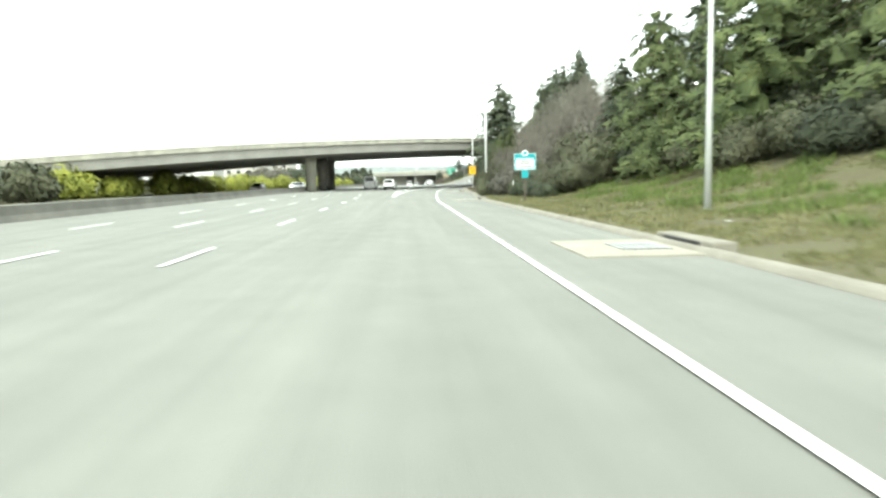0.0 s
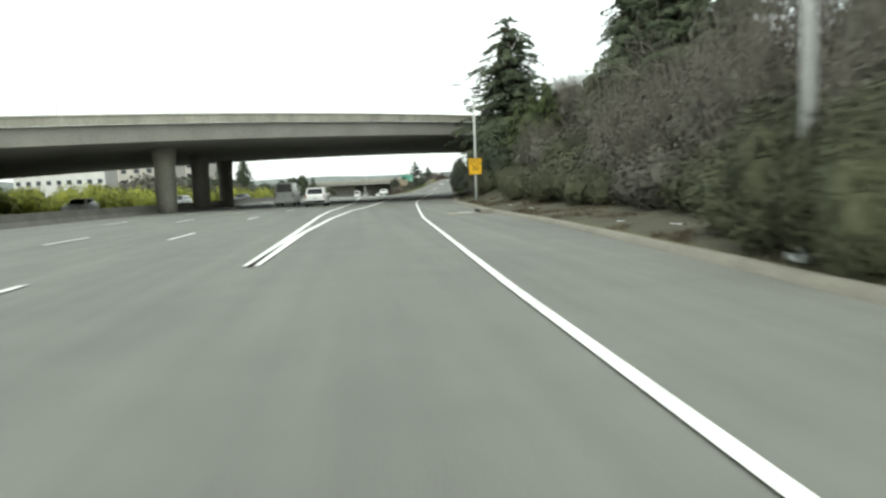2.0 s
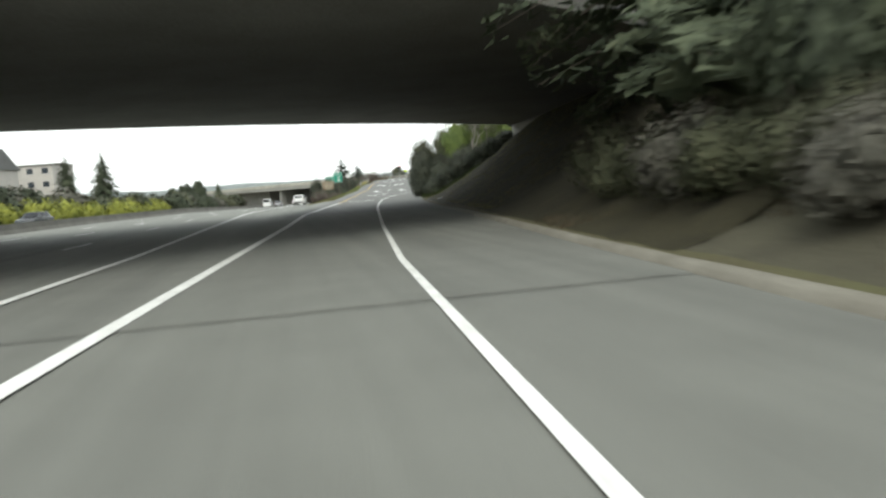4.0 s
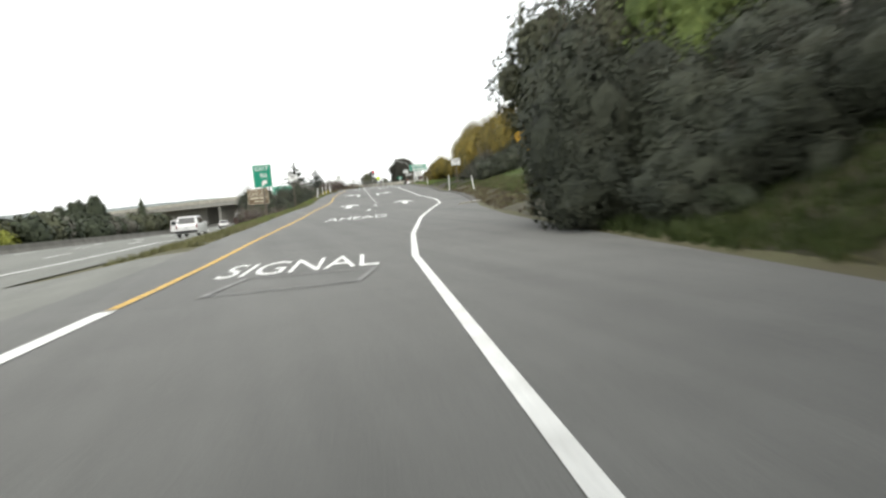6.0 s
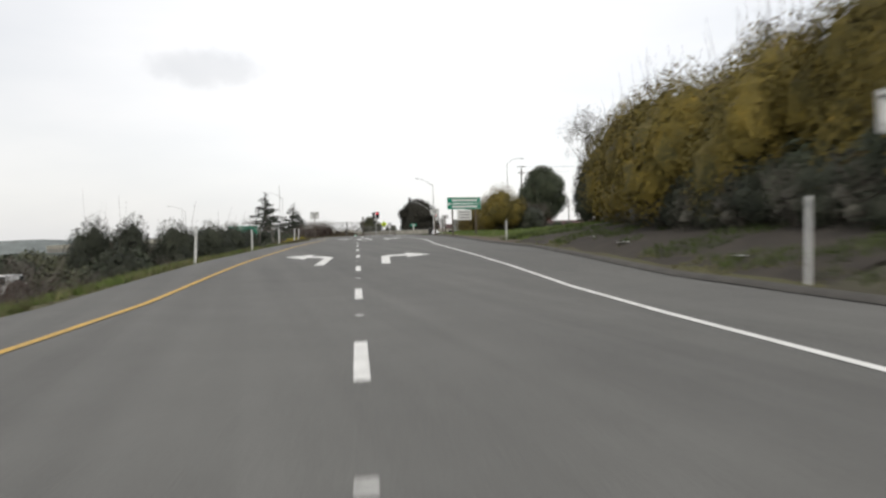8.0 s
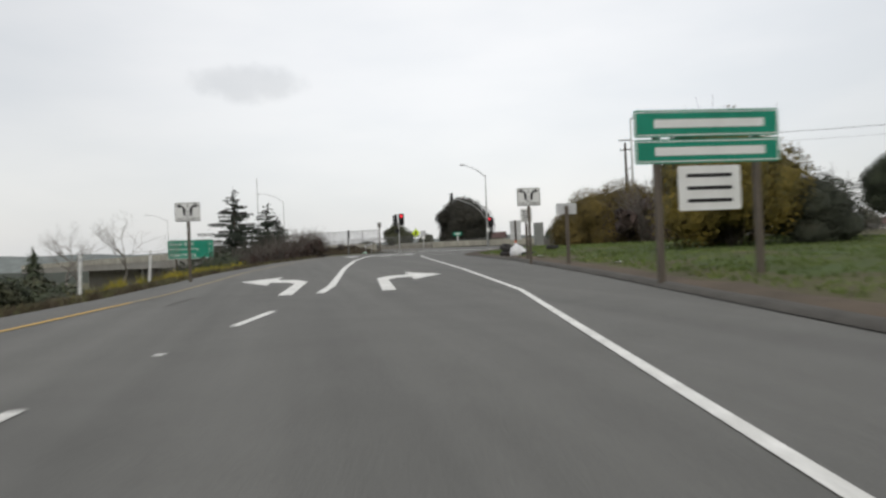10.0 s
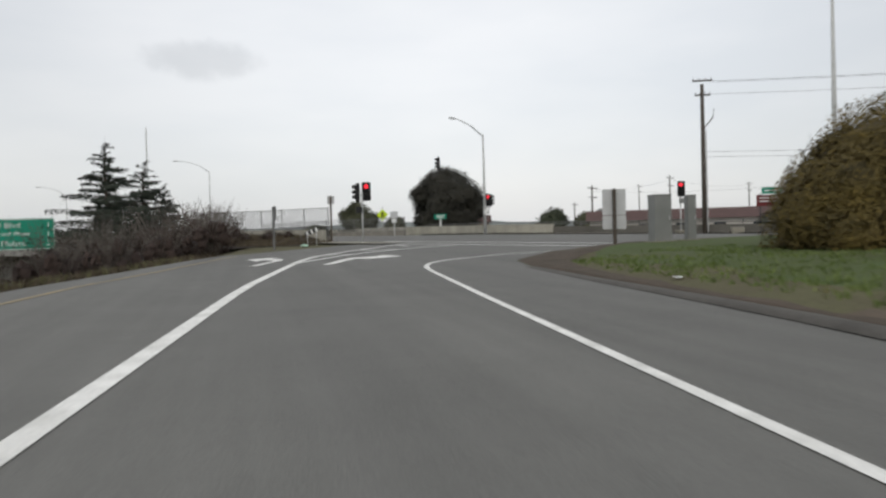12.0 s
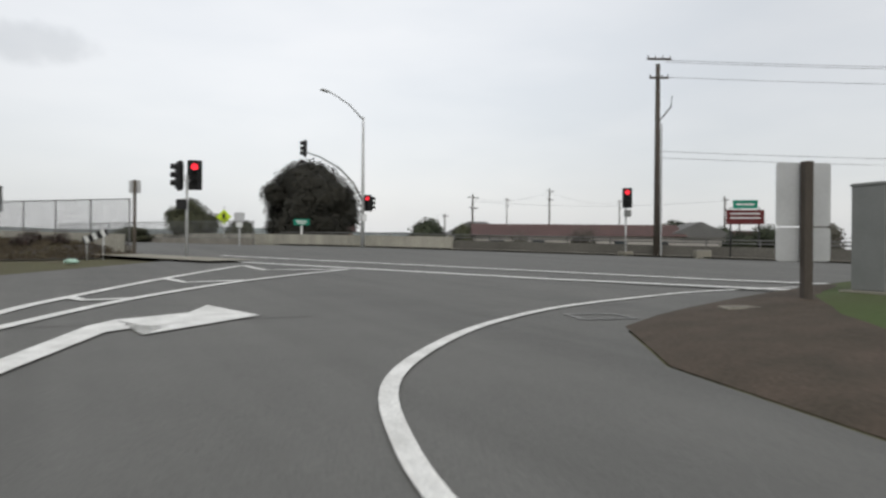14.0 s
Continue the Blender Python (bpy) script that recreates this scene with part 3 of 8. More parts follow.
cross = tagged(new("road", street_mesh("road", -95, 120, 0.0, 24.2, 0.004, RAMP_ASPHALT)), "grey asphalt cross street at the top of the ramp", "road", kind="structure")


def junction_mesh():
    """The flare between the ramp and the cross street."""
    verts, faces = [], []
    ys = steps(325.9, 352, 1.5)
    for y in ys:
        x0 = max(RAMP_L(min(y, 333)), 36.0 + (y - 333) * 0.6 if y > 333 else -99)
        u = ((O.y + 1.0) - y) / 0.8745
        x1 = O.x + D.x * u + 1.0
        for k in range(9):
            x = x0 + (max(x1, x0 + .1) - x0) * k / 8
            verts.append((x, y, zg(x, y) + 0.012))
    for i in range(len(ys) - 1):
        for k in range(8):
            faces.append((i * 9 + k, i * 9 + k + 1, (i + 1) * 9 + k + 1, (i + 1) * 9 + k))
    return mesh_from("road", verts, faces, RAMP_ASPHALT)


tagged(new("road", junction_mesh()), "grey asphalt flare where the ramp meets the street", "road", kind="structure")

# ---- painted lines ----
def line(points, width, material, label, zf=None, lift=0.022, name="road_marking"):
    return tagged(new(name, stripe_mesh(name, points, width, material, lift, zf)), label, "road marking", kind="structure")


def along(fx, y0, y1, s=1.0, dx=0.0):
    return [(fx(y) + dx, y) for y in steps(y0, y1, s)]


line(along(EDGE, -60, 318), 0.13, WHITE_LINE, "solid white edge line beside the right shoulder")
line(along(GORE_R, 66, 178), 0.22, WHITE_LINE, "solid white gore line on the ramp side")
line(along(GORE_L, 66, 420), 0.20, WHITE_LINE, "solid white edge line of the freeway at the gore", flat0)
line(along(GORE_R, 178.2, 288), 0.14, YELLOW_LINE, "solid yellow line along the left edge of the ramp")
line(along(GORE_R, 288, 331), 0.13, FADED_YELLOW, "faded dusty yellow line along the left edge of the ramp")
dash = stripe_mesh("lane_dash", [(0, 0), (0, 3.6)], 0.14, WHITE_LINE, 0, lambda x, y: 0)
DASH_Y = [-22.9, -10.9, 1.1, 13.1, 25.1, 37.1, 49.1, 61.1, 75.4] + [90.9 + 14.6 * k for k in range(22)]
for row, base in ((0, -4.79), (1, -8.35), (2, -11.9)):
    for y in DASH_Y:
        ob = tagged(new("lane_dash", dash), "short white dashed lane line on the freeway", "road marking", "freeway lane dashes", "structure")
        x = base + GORE_L(y + 1.8) + 1.6 - (0.5 if y > 70 else 0)
        ob.matrix_basis = pose(x, y, FREEWAY_Z(y) + 0.022, 0, 0, -math.degrees(math.atan2(GORE_L(y + 4) - GORE_L(y), 4)))


def LANE(y):
    return float(np.interp(y, [209, 217, 224.4, 240, 255, 277, 289, 303, 315, 323.5], [18.2, 20.2, 21.65, 24.05, 26.4, 29.8, 32.95, 34.5, 36.1, 37.75]))


for k in range(-4, 7):
    y = 238.1 + k * 7.3
    line([(LANE(y), y), (LANE(y + 2.15), y + 2.15)], 0.15, WHITE_LINE, "short white lane dash on the ramp", name="lane_dash")
    line([(LANE(y - 2.6), y - 2.6), (LANE(y - 2.48), y - 2.48)], 0.13, WHITE_LINE, "small white reflective lane stud on the ramp", name="lane_stud")
line(along(LANE, 288, 323.5, 2.5), 0.22, WHITE_LINE, "wide solid white line between the turn lanes")


def curve_through(*pts):
    out = []
    P = [pts[0], *pts, pts[-1]]
    for i in range(1, len(P) - 2):
        for k in range(6):
            t = k / 6
            out.append(tuple(0.5 * (2 * P[i][j] + (P[i + 1][j] - P[i - 1][j]) * t + (2 * P[i - 1][j] - 5 * P[i][j] + 4 * P[i + 1][j] - P[i + 2][j]) * t * t
                                    + (3 * P[i][j] - P[i - 1][j] - 3 * P[i + 1][j] + P[i + 2][j]) * t ** 3) for j in (0, 1)))
    return out + [pts[-1]]


JL = 0.03
line(curve_through((40.95, 318), (41.25, 319.6), (42.0, 321.5), (43.6, 323.4), (45.2, 324.7), (47.2, 325.9), (49.6, 326.8), (52.4, 327.6), (56.0, 327.9)), 0.15, WHITE_LINE,
     "white edge line curving round the corner", lift=JL)
line(curve_through((37.75, 323.5), (38.88, 325.99), (40.58, 329.3), (43.4, 333.3), (47.55, 337.66)), 0.2, WHITE_LINE, "white line splitting for the right turn", lift=JL)
line(curve_through((37.75, 323.7), (38.77, 327.7), (39.6, 329.85), (41.68, 334.4), (44.8, 340.4)), 0.2, WHITE_LINE, "white line splitting for the left turn", lift=JL)
for a, b, c in (((39.6, 329.85), (39.85, 329.2), (40.6, 329.35)), ((41.68, 334.4), (41.96, 332.9), (43.4, 333.4)), ((44.85, 340.3), (44.9, 337.65), (47.3, 337.6))):
    line([a, b, c], 0.26, WHITE_LINE, "white cross bar of the painted island", lift=JL + 0.004)
line([street(-9, -1.1), street(0, -1.1), street(8, -1.1), street(20, -1.1)], 0.38, FRESH_LINE, "white crosswalk line along the street", lift=JL)
line([street(-10, 2.6), street(0, 2.6), street(12, 2.6), street(26, 2.6)], 0.38, FRESH_LINE, "white crosswalk line along the street", lift=JL)


def on_ramp(me, origin, ahead, name, label, lift=0.026):
    """Lays a drawing (x across, z ahead) onto the pavement."""
    a = Vector(ahead).normalized()
    r = Vector((a.y, -a.x))
    for v in me.vertices:
        p = Vector(origin) + r * v.co.x + a * v.co.z
        v.co = (p.x, p.y, zg(p.x, p.y) + lift)
    return tagged(new(name, me), label, "road marking", kind="structure")


def outline_mesh(name, outline, material):
    bm = bmesh.new()
    bm.faces.new([bm.verts.new((x, 0, z)) for x, z in outline])
    bmesh.ops.triangulate(bm, faces=bm.faces)
    me = finish(bm, name, material)
    if me.polygons[0].normal.y > 0:
        me.flip_normals()
    return me


RAMP_AHEAD = (0.19, 1.0)
on_ramp(text_mesh("signal_lettering", "SIGNAL", 2.3, WHITE_LINE, wide=2.75), (12.2, 181.5), (0.17, 1), "pavement_word", "large white painted word on the ramp asphalt")
on_ramp(text_mesh("ahead_lettering", "AHEAD", 2.9, WHITE_LINE, wide=2.75), (16.3, 200.9), (0.19, 1), "pavement_word", "large white painted word on the ramp asphalt")
STRAIGHT = [(-0.2, -5.3), (0.2, -5.3), (0.2, -0.15), (0.0, 0.25), (-0.2, -0.15)]
HEAD = [(-0.85, -0.9), (-0.45, -0.9), (0, 1.2), (0.45, -0.9), (0.85, -0.9), (0.16, 2.15), (-0.16, 2.15)]
for at in ((19.1, 221.4), (23.1, 221.2)):
    for shape in (STRAIGHT, HEAD):
        on_ramp(outline_mesh("straight_arrow", shape, WHITE_LINE), at, RAMP_AHEAD, "straight_arrow", "white straight-ahead lane arrow painted on the asphalt")
TURN = [(-0.17, -4.0), (0.17, -4.0), (0.17, 0.6), (0.48, 1.35), (0.98, 1.55), (0.92, 0.1), (2.05, 2.65), (0.92, 4.95), (0.98, 3.2), (0.25, 2.6), (-0.17, 1.4)]


def turn_arrow(at, ahead, mirror, scale=1.0):
    o = [((-x if mirror else x) * scale, z * scale) for x, z in TURN]
    me = outline_mesh("turn_arrow", o[::-1] if mirror else o, WHITE_LINE)
    return on_ramp(me, at, ahead, "turn_arrow", "white %s turn arrow painted on the asphalt" % ("left" if mirror else "right"))


turn_arrow((24.75, 252.0), RAMP_AHEAD, True, 0.92)
turn_arrow((27.0, 252.0), RAMP_AHEAD, False, 0.92)
turn_arrow((32.25, 291.8), (0.10, 1), True)
turn_arrow((34.75, 291.8), (0.10, 1), False)
LONG = [(-0.13, -2.9), (0.1, -3.05), (1.33, 0.13), (1.82, 0.52), (2.17, 0.63), (1.69, -0.24), (3.36, 1.2), (2.91, 2.82), (2.5, 1.85), (1.5, 1.3), (1.15, 0.75)]
me = outline_mesh("turn_arrow", LONG, WHITE_LINE)
on_ramp(me, (38.65, 325.0), (0, 1), "turn_arrow", "white right turn arrow painted before the crossing", 0.034)
me = outline_mesh("turn_arrow", [(-x * 0.72, z * 0.66) for x, z in TURN][::-1], WHITE_LINE)
on_ramp(me, (37.2, 325.3), (0.30, 1), "turn_arrow", "white left turn arrow painted before the crossing", 0.034)


def loop_sealant(points, label):
    line(points + points[:1], 0.12, OLD_LINE, label, lift=0.024, name="road_patch")


def loop_cut(points, label):
    line(points + points[:1], 0.05, SEALED_CUT, label, lift=0.024, name="road_patch")


loop_sealant([(10.6, 178.4), (12.7, 178.2), (13.2, 179.7), (11.2, 180.2)], "pale sealed loop detector cut in the asphalt")
loop_cut([(33.8, 286.0), (36.3, 285.6), (36.7, 287.7), (34.2, 288.5)], "thin dark sealed loop detector cut in the asphalt")
loop_cut([(29.4, 286.6), (31.3, 286.2), (31.5, 288.2), (29.7, 288.6)], "thin dark sealed loop detector cut in the asphalt")
loop_sealant([(46.2, 324.2), (47.0, 324.0), (47.1, 324.6), (46.4, 324.9)], "pale drain cover outline in the shoulder")

# ---- asphalt dike along the shoulder ----
def dike(y0, y1, label, material=KERB, high=1.0):
    verts, faces = [], []
    prof = [(0.0, 0.0), (0.05, 0.09), (0.14, 0.13), (0.30, 0.12), (0.55, 0.03)]
    ys = steps(y0, y1, 1.5)
    for y in ys:
        rise = high * float(np.interp(y, [y0, y0 + 3, y1 - 16, y1], [0, 1, 1, 0.1]))
        for o, h in prof:
            w = 0.02 * noise.noise((y * 0.8, o * 3, 1))
            verts.append((SHOULDER(y) - 0.25 + o, y, zg(SHOULDER(y), y) + h * rise + w * min(1, rise) + (0.012 if y > 150 else 0)))
    n = len(prof)
    for i in range(len(ys) - 1):
        for k in range(n - 1):
            faces.append((i * n + k, i * n + k + 1, (i + 1) * n + k + 1, (i + 1) * n + k)[::-1])
    return tagged(new("kerb", mesh_from("kerb", verts, faces, material, True)), label, "kerb", kind="structure")


dike(-60, 150, "low pale rolled dike edging the freeway shoulder")
dike(206, 318, "low dark rolled dike edging the ramp shoulder", DARK_KERB, 0.7)


def verge_strip(y0, y1, o0, o1, material, label, wob=0.3):
    verts, faces = [], []
    ys = steps(y0, y1, 1.0)
    os_ = [o0, o0 + (o1 - o0) * 0.2, o0 + (o1 - o0) * 0.35, o0 + (o1 - o0) * 0.55, o0 + (o1 - o0) * 0.75, o1] if o1 < 17 else [o0, 1.5, 4, 6, 8, 10, 11, 12, 14, o1]
    n = len(os_)
    for y in ys:
        for i, o in enumerate(os_):
            q = o + wob * noise.noise((y * 0.45, i * 7.0, 3)) * (i > 0)
            x = SHOULDER(y) + q
            verts.append((x, y, ground_z(x, y) + (0.035 if 0 < i < n - 1 else 0.006 if i == 0 and o0 < 0.2 else -0.02) + (0.06 if o1 > 10 and y0 < 259 and 0 < i < n - 1 else 0)))
    for i in range(len(ys) - 1):
        for k in range(n - 1):
            faces.append((i * n + k, i * n + k + 1, (i + 1) * n + k + 1, (i + 1) * n + k))
    return tagged(new("dirt_verge", mesh_from("dirt_verge", verts, faces, material, True)), label, "verge", kind="structure")


verge_strip(50, 118, -0.02, 5.5, WEEDY_DIRT, "weedy brown dirt strip behind the dike")
verge_strip(118, 185, -0.02, 19.0, SHADE_DIRT, "bare dry earth slope under the bridge with shade in its colour", 0.5)
verge_strip(185, 234, -0.02, 2.4, WEEDY_DIRT, "weedy brown dirt strip behind the dike")
verge_strip(259, 306, -0.02, 0.9, DIRT, "narrow bare dirt edge beside the grass")
verge_strip(186, 234, 2.6, 16.5, SLOPE_GRASS, "fresh green grass on the slope beside the ramp", 0.9)
verge_strip(234, 259, -0.02, 17.0, SHADED_LITTER_SOIL, "leaf-strewn soil under the acacias with shade in its dark colour", 0.5)
verge_strip(259, 327, 0.9, 15.0, LAWN, "short green grass beside the ramp", 0.4)


def corner_dirt():
    """Worn strip between the dike and the grass, widening round the sign post."""
    verts, faces = [], []
    ys = steps(300, 327, 0.6)
    n = 8
    for y in ys:
        inner = SHOULDER(y) + 0.05
        outer = float(np.interp(y, [300, 308, 314, 316, 318, 319.5, 321.1, 323.2, 325, 327], [41.7, 42.8, 43.9, 44.4, 45.1, 46.2, 47.8, 50.0, 53.5, 56.5]))
        outer = max(outer, inner + 0.3) + 0.22 * noise.noise((y * 0.9, 4.0, 1.0))
        for k in range(n):
            x = inner + (outer - inner) * k / (n - 1)
            rough = 0.03 * noise.noise((x * 2.1, y * 2.1, 7.0)) + 0.02
            verts.append((x, y, ground_z(x, y) + (0.045 + rough if 0 < k < n - 1 else 0.008 if k == 0 else 0.02)))
    for i in range(len(ys) - 1):
        for k in range(n - 1):
            faces.append((i * n + k, i * n + k + 1, (i + 1) * n + k + 1, (i + 1) * n + k))
    return tagged(new("dirt_verge", mesh_from("dirt_verge", verts, faces, DARK_DIRT, True)), "worn dark brown dirt round the sign post at the corner", "verge", kind="structure")


corner_dirt()

# ---- median barrier ----
def barrier(fx, y0, y1, label, height=0.85, lift=flat0, material=CONCRETE):
    verts, faces = [], []
    prof = [(-0.32, 0), (-0.28, 0.1), (-0.14, 0.32), (-0.09, height), (0.09, height), (0.14, 0.32), (0.28, 0.1), (0.32, 0)]
    ys = steps(y0, y1, 5)
    for y in ys:
        for o, h in prof:
            verts.append((fx(y) + o, y, lift(fx(y), y) - 0.03 + h))
    n = len(prof)
    for i in range(len(ys) - 1):
        for k in range(n - 1):
            faces.append((i * n + k, i * n + k + 1, (i + 1) * n + k + 1, (i + 1) * n + k))
    return tagged(new("median_barrier", mesh_from("median_barrier", verts, faces, material)), label, "barrier", kind="structure")


barrier(lambda y: GORE_L(y) - 15.9, -100, 600, "sooty dark grey concrete median barrier", 0.74, flat0, BARRIER)

# ---- skewed overpass over the freeway ----
SK = 0.72
DECK_A, DECK_B = 120.5, 158.35


def deck_top(x):
    x = min(x, 32.0)
    return 8.44 + 0.045 * x - 0.0007 * x * x if x > -45 else 8.44 - 2.03 - 1.42 + 0.1 * (x + 45)


def build_overpass():
    ob = thing("overpass", (0, 0, 0), "long grey concrete road bridge over the freeway on columns", "bridge")
    xs = steps(-110, 118, 4)

    def loft(name, prof, material, label="", side=0):
        """prof: (distance along y from the near edge, height under the parapet's top) points of the section."""
        verts, faces = [], []
        for x in xs:
            for o, h in prof:
                verts.append((x, DECK_A + SK * x + o, max(deck_top(x), 0.6) + h))
        n = len(prof)
        for i in range(len(xs) - 1):
            for k in range(n):
                faces.append((i * n + k, i * n + (k + 1) % n, (i + 1) * n + (k + 1) % n, (i + 1) * n + k))
        faces.append(tuple(range(n)))
        faces.append(tuple(range(n * (len(xs) - 1), n * len(xs)))[::-1])
        part(name, mesh_from(name, verts, faces, material), None, ob, label)

    W = DECK_B - DECK_A
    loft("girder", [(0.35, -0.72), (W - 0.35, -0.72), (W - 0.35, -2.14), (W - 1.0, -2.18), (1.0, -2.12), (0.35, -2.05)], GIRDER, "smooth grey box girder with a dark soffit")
    loft("parapet", [(0, -0.12), (0.28, -0.12), (0.28, -0.7), (0, -0.74)], CONCRETE, "pale stained concrete parapet")
    loft("coping", [(-0.07, 0.0), (0.34, 0.0), (0.34, -0.118), (-0.07, -0.118)], CONCRETE, "pale concrete coping")
    loft("parapet", [(W - 0.28, -0.12), (W, -0.12), (W, -0.74), (W - 0.28, -0.7)], CONCRETE, "pale stained concrete parapet")
    for x, y in ((-15.6, 116.4), (-15.2, 128.4), (-15.2, 142.4)):
        bm = bmesh.new()
        top = deck_top(x) - 2.1
        tube(bm, [(x, y, -0.1), (x, y, top * 0.72), (x, y, top + 0.05)], [0.82, 0.86, 1.0], 20)
        # outer column: the skylight on it is painted in with the paler concrete
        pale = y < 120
        part("column", bm, CONCRETE if pale else GIRDER, ob, "round concrete column, paler to stand for skylight" if pale else "round grey concrete column", True)
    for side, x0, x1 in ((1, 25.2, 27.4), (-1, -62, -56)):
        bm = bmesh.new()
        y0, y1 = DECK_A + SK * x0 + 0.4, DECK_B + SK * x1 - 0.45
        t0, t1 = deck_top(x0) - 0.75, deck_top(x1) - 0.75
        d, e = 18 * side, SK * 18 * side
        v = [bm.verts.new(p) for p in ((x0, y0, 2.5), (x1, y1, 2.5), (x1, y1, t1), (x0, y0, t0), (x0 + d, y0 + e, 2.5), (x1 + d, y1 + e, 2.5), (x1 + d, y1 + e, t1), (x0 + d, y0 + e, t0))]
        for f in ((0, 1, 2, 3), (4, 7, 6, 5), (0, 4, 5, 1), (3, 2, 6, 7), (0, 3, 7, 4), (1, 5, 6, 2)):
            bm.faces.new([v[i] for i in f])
        # girder grey, not the paler concrete, stands in for the deck's shade
        part("abutment", bm, GIRDER, ob, "concrete abutment wall in girder grey, toned for deck shade")
    for k in range(16):
        x = -76 + k * 7.0
        bm = bmesh.new()
        tube(bm, [(x, DECK_A + SK * x + 0.14, deck_top(x) - 0.01), (x, DECK_A + SK * x + 0.14, deck_top(x) + 1.0)], 0.03, 6)
        part("rail_post", bm, GALV, ob)
    for h in (0.5, 0.98):
        bm = bmesh.new()
        tube(bm, [(x, DECK_A + SK * x + 0.14, deck_top(x) + h) for x in xs if -80 < x < 32], 0.022, 5)
        part("rail", bm, GALV, ob)
    return ob


build_overpass()

# far overpass where the cross street goes over the freeway
def build_far_overpass():
    ob = thing("overpass", (0, 0, 0), "low grey concrete street bridge over the freeway with a pale rail", "bridge")
    for name, v0, v1, h0, h1, m in (("girder", -1.2, 25.5, -1.5, -0.06, GIRDER), ("parapet", -1.3, -0.95, -0.2, 0.95, CONCRETE), ("parapet", 25.2, 25.6, -0.2, 0.95, CONCRETE)):
        verts, faces = [], []
        for u in steps(-190, -12, 4):
            for v, h in ((v0, h0), (v1, h0), (v1, h1), (v0, h1)):
                x, y = street(u, v)
                verts.append((x, y, zg(x, min(y, 385)) + h))
        cnt = len(verts) // 4
        for i in range(cnt - 1):
            for k in range(4):
                faces.append((i * 4 + k, i * 4 + (k + 1) % 4, (i + 1) * 4 + (k + 1) % 4, (i + 1) * 4 + k))
        faces += [(0, 1, 2, 3), tuple(4 * cnt - 4 + k for k in (3, 2, 1, 0))]
        part(name, mesh_from(name, verts, faces, m), None, ob)
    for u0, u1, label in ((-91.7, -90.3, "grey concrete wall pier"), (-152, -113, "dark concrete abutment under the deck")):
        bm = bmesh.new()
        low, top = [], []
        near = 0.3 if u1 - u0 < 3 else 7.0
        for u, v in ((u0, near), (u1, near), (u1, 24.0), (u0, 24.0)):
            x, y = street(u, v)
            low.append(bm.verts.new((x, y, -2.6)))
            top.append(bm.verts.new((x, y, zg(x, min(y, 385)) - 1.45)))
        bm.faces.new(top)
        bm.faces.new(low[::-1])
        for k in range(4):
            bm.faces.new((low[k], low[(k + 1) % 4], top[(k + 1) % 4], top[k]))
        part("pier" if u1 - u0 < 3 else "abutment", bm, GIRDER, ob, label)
    for u, v in ((-62, 4), (-62, 20)):
        x, y = street(u, v)
        bm = bmesh.new()
        tube(bm, [(x, y, -2.4), (x, y, zg(x, min(y, 385)) - 1.4)], [0.75, 0.85], 14)
        part("column", bm, GIRDER, ob, "", True)
    return ob


build_far_overpass()

# ---- plants ----
rng = np.random.default_rng(7)


def ball_template():
    bm = bmesh.new()
    bmesh.ops.create_icosphere(bm, subdivisions=1, radius=1)
    v = np.array([tuple(q.co) for q in bm.verts])
    f = np.array([[q.index for q in face.verts] for face in bm.faces])
    bm.free()
    return v, f


BALL_V, BALL_F = ball_template()


def thicket(lobes, k=0.74, floor=0.0):
    """Uneven inner masses of twigs and leaves behind the outer leaves: triangles (n, 3, 3) and their middles."""
    tris, mids = [], []
    for x, y, z, r in lobes:
        v = BALL_V * (r * k * (0.78 + 0.30 * rng.random((len(BALL_V), 1)))) + np.array((x, y, z))
        v[:, 2] = np.maximum(v[:, 2], floor)
        t = v[BALL_F]
        tris.append(t)
        mids.append(np.repeat([[x * 0.6, y * 0.6, z * 0.8]], len(t), 0))
    return np.concatenate(tris), np.concatenate(mids)


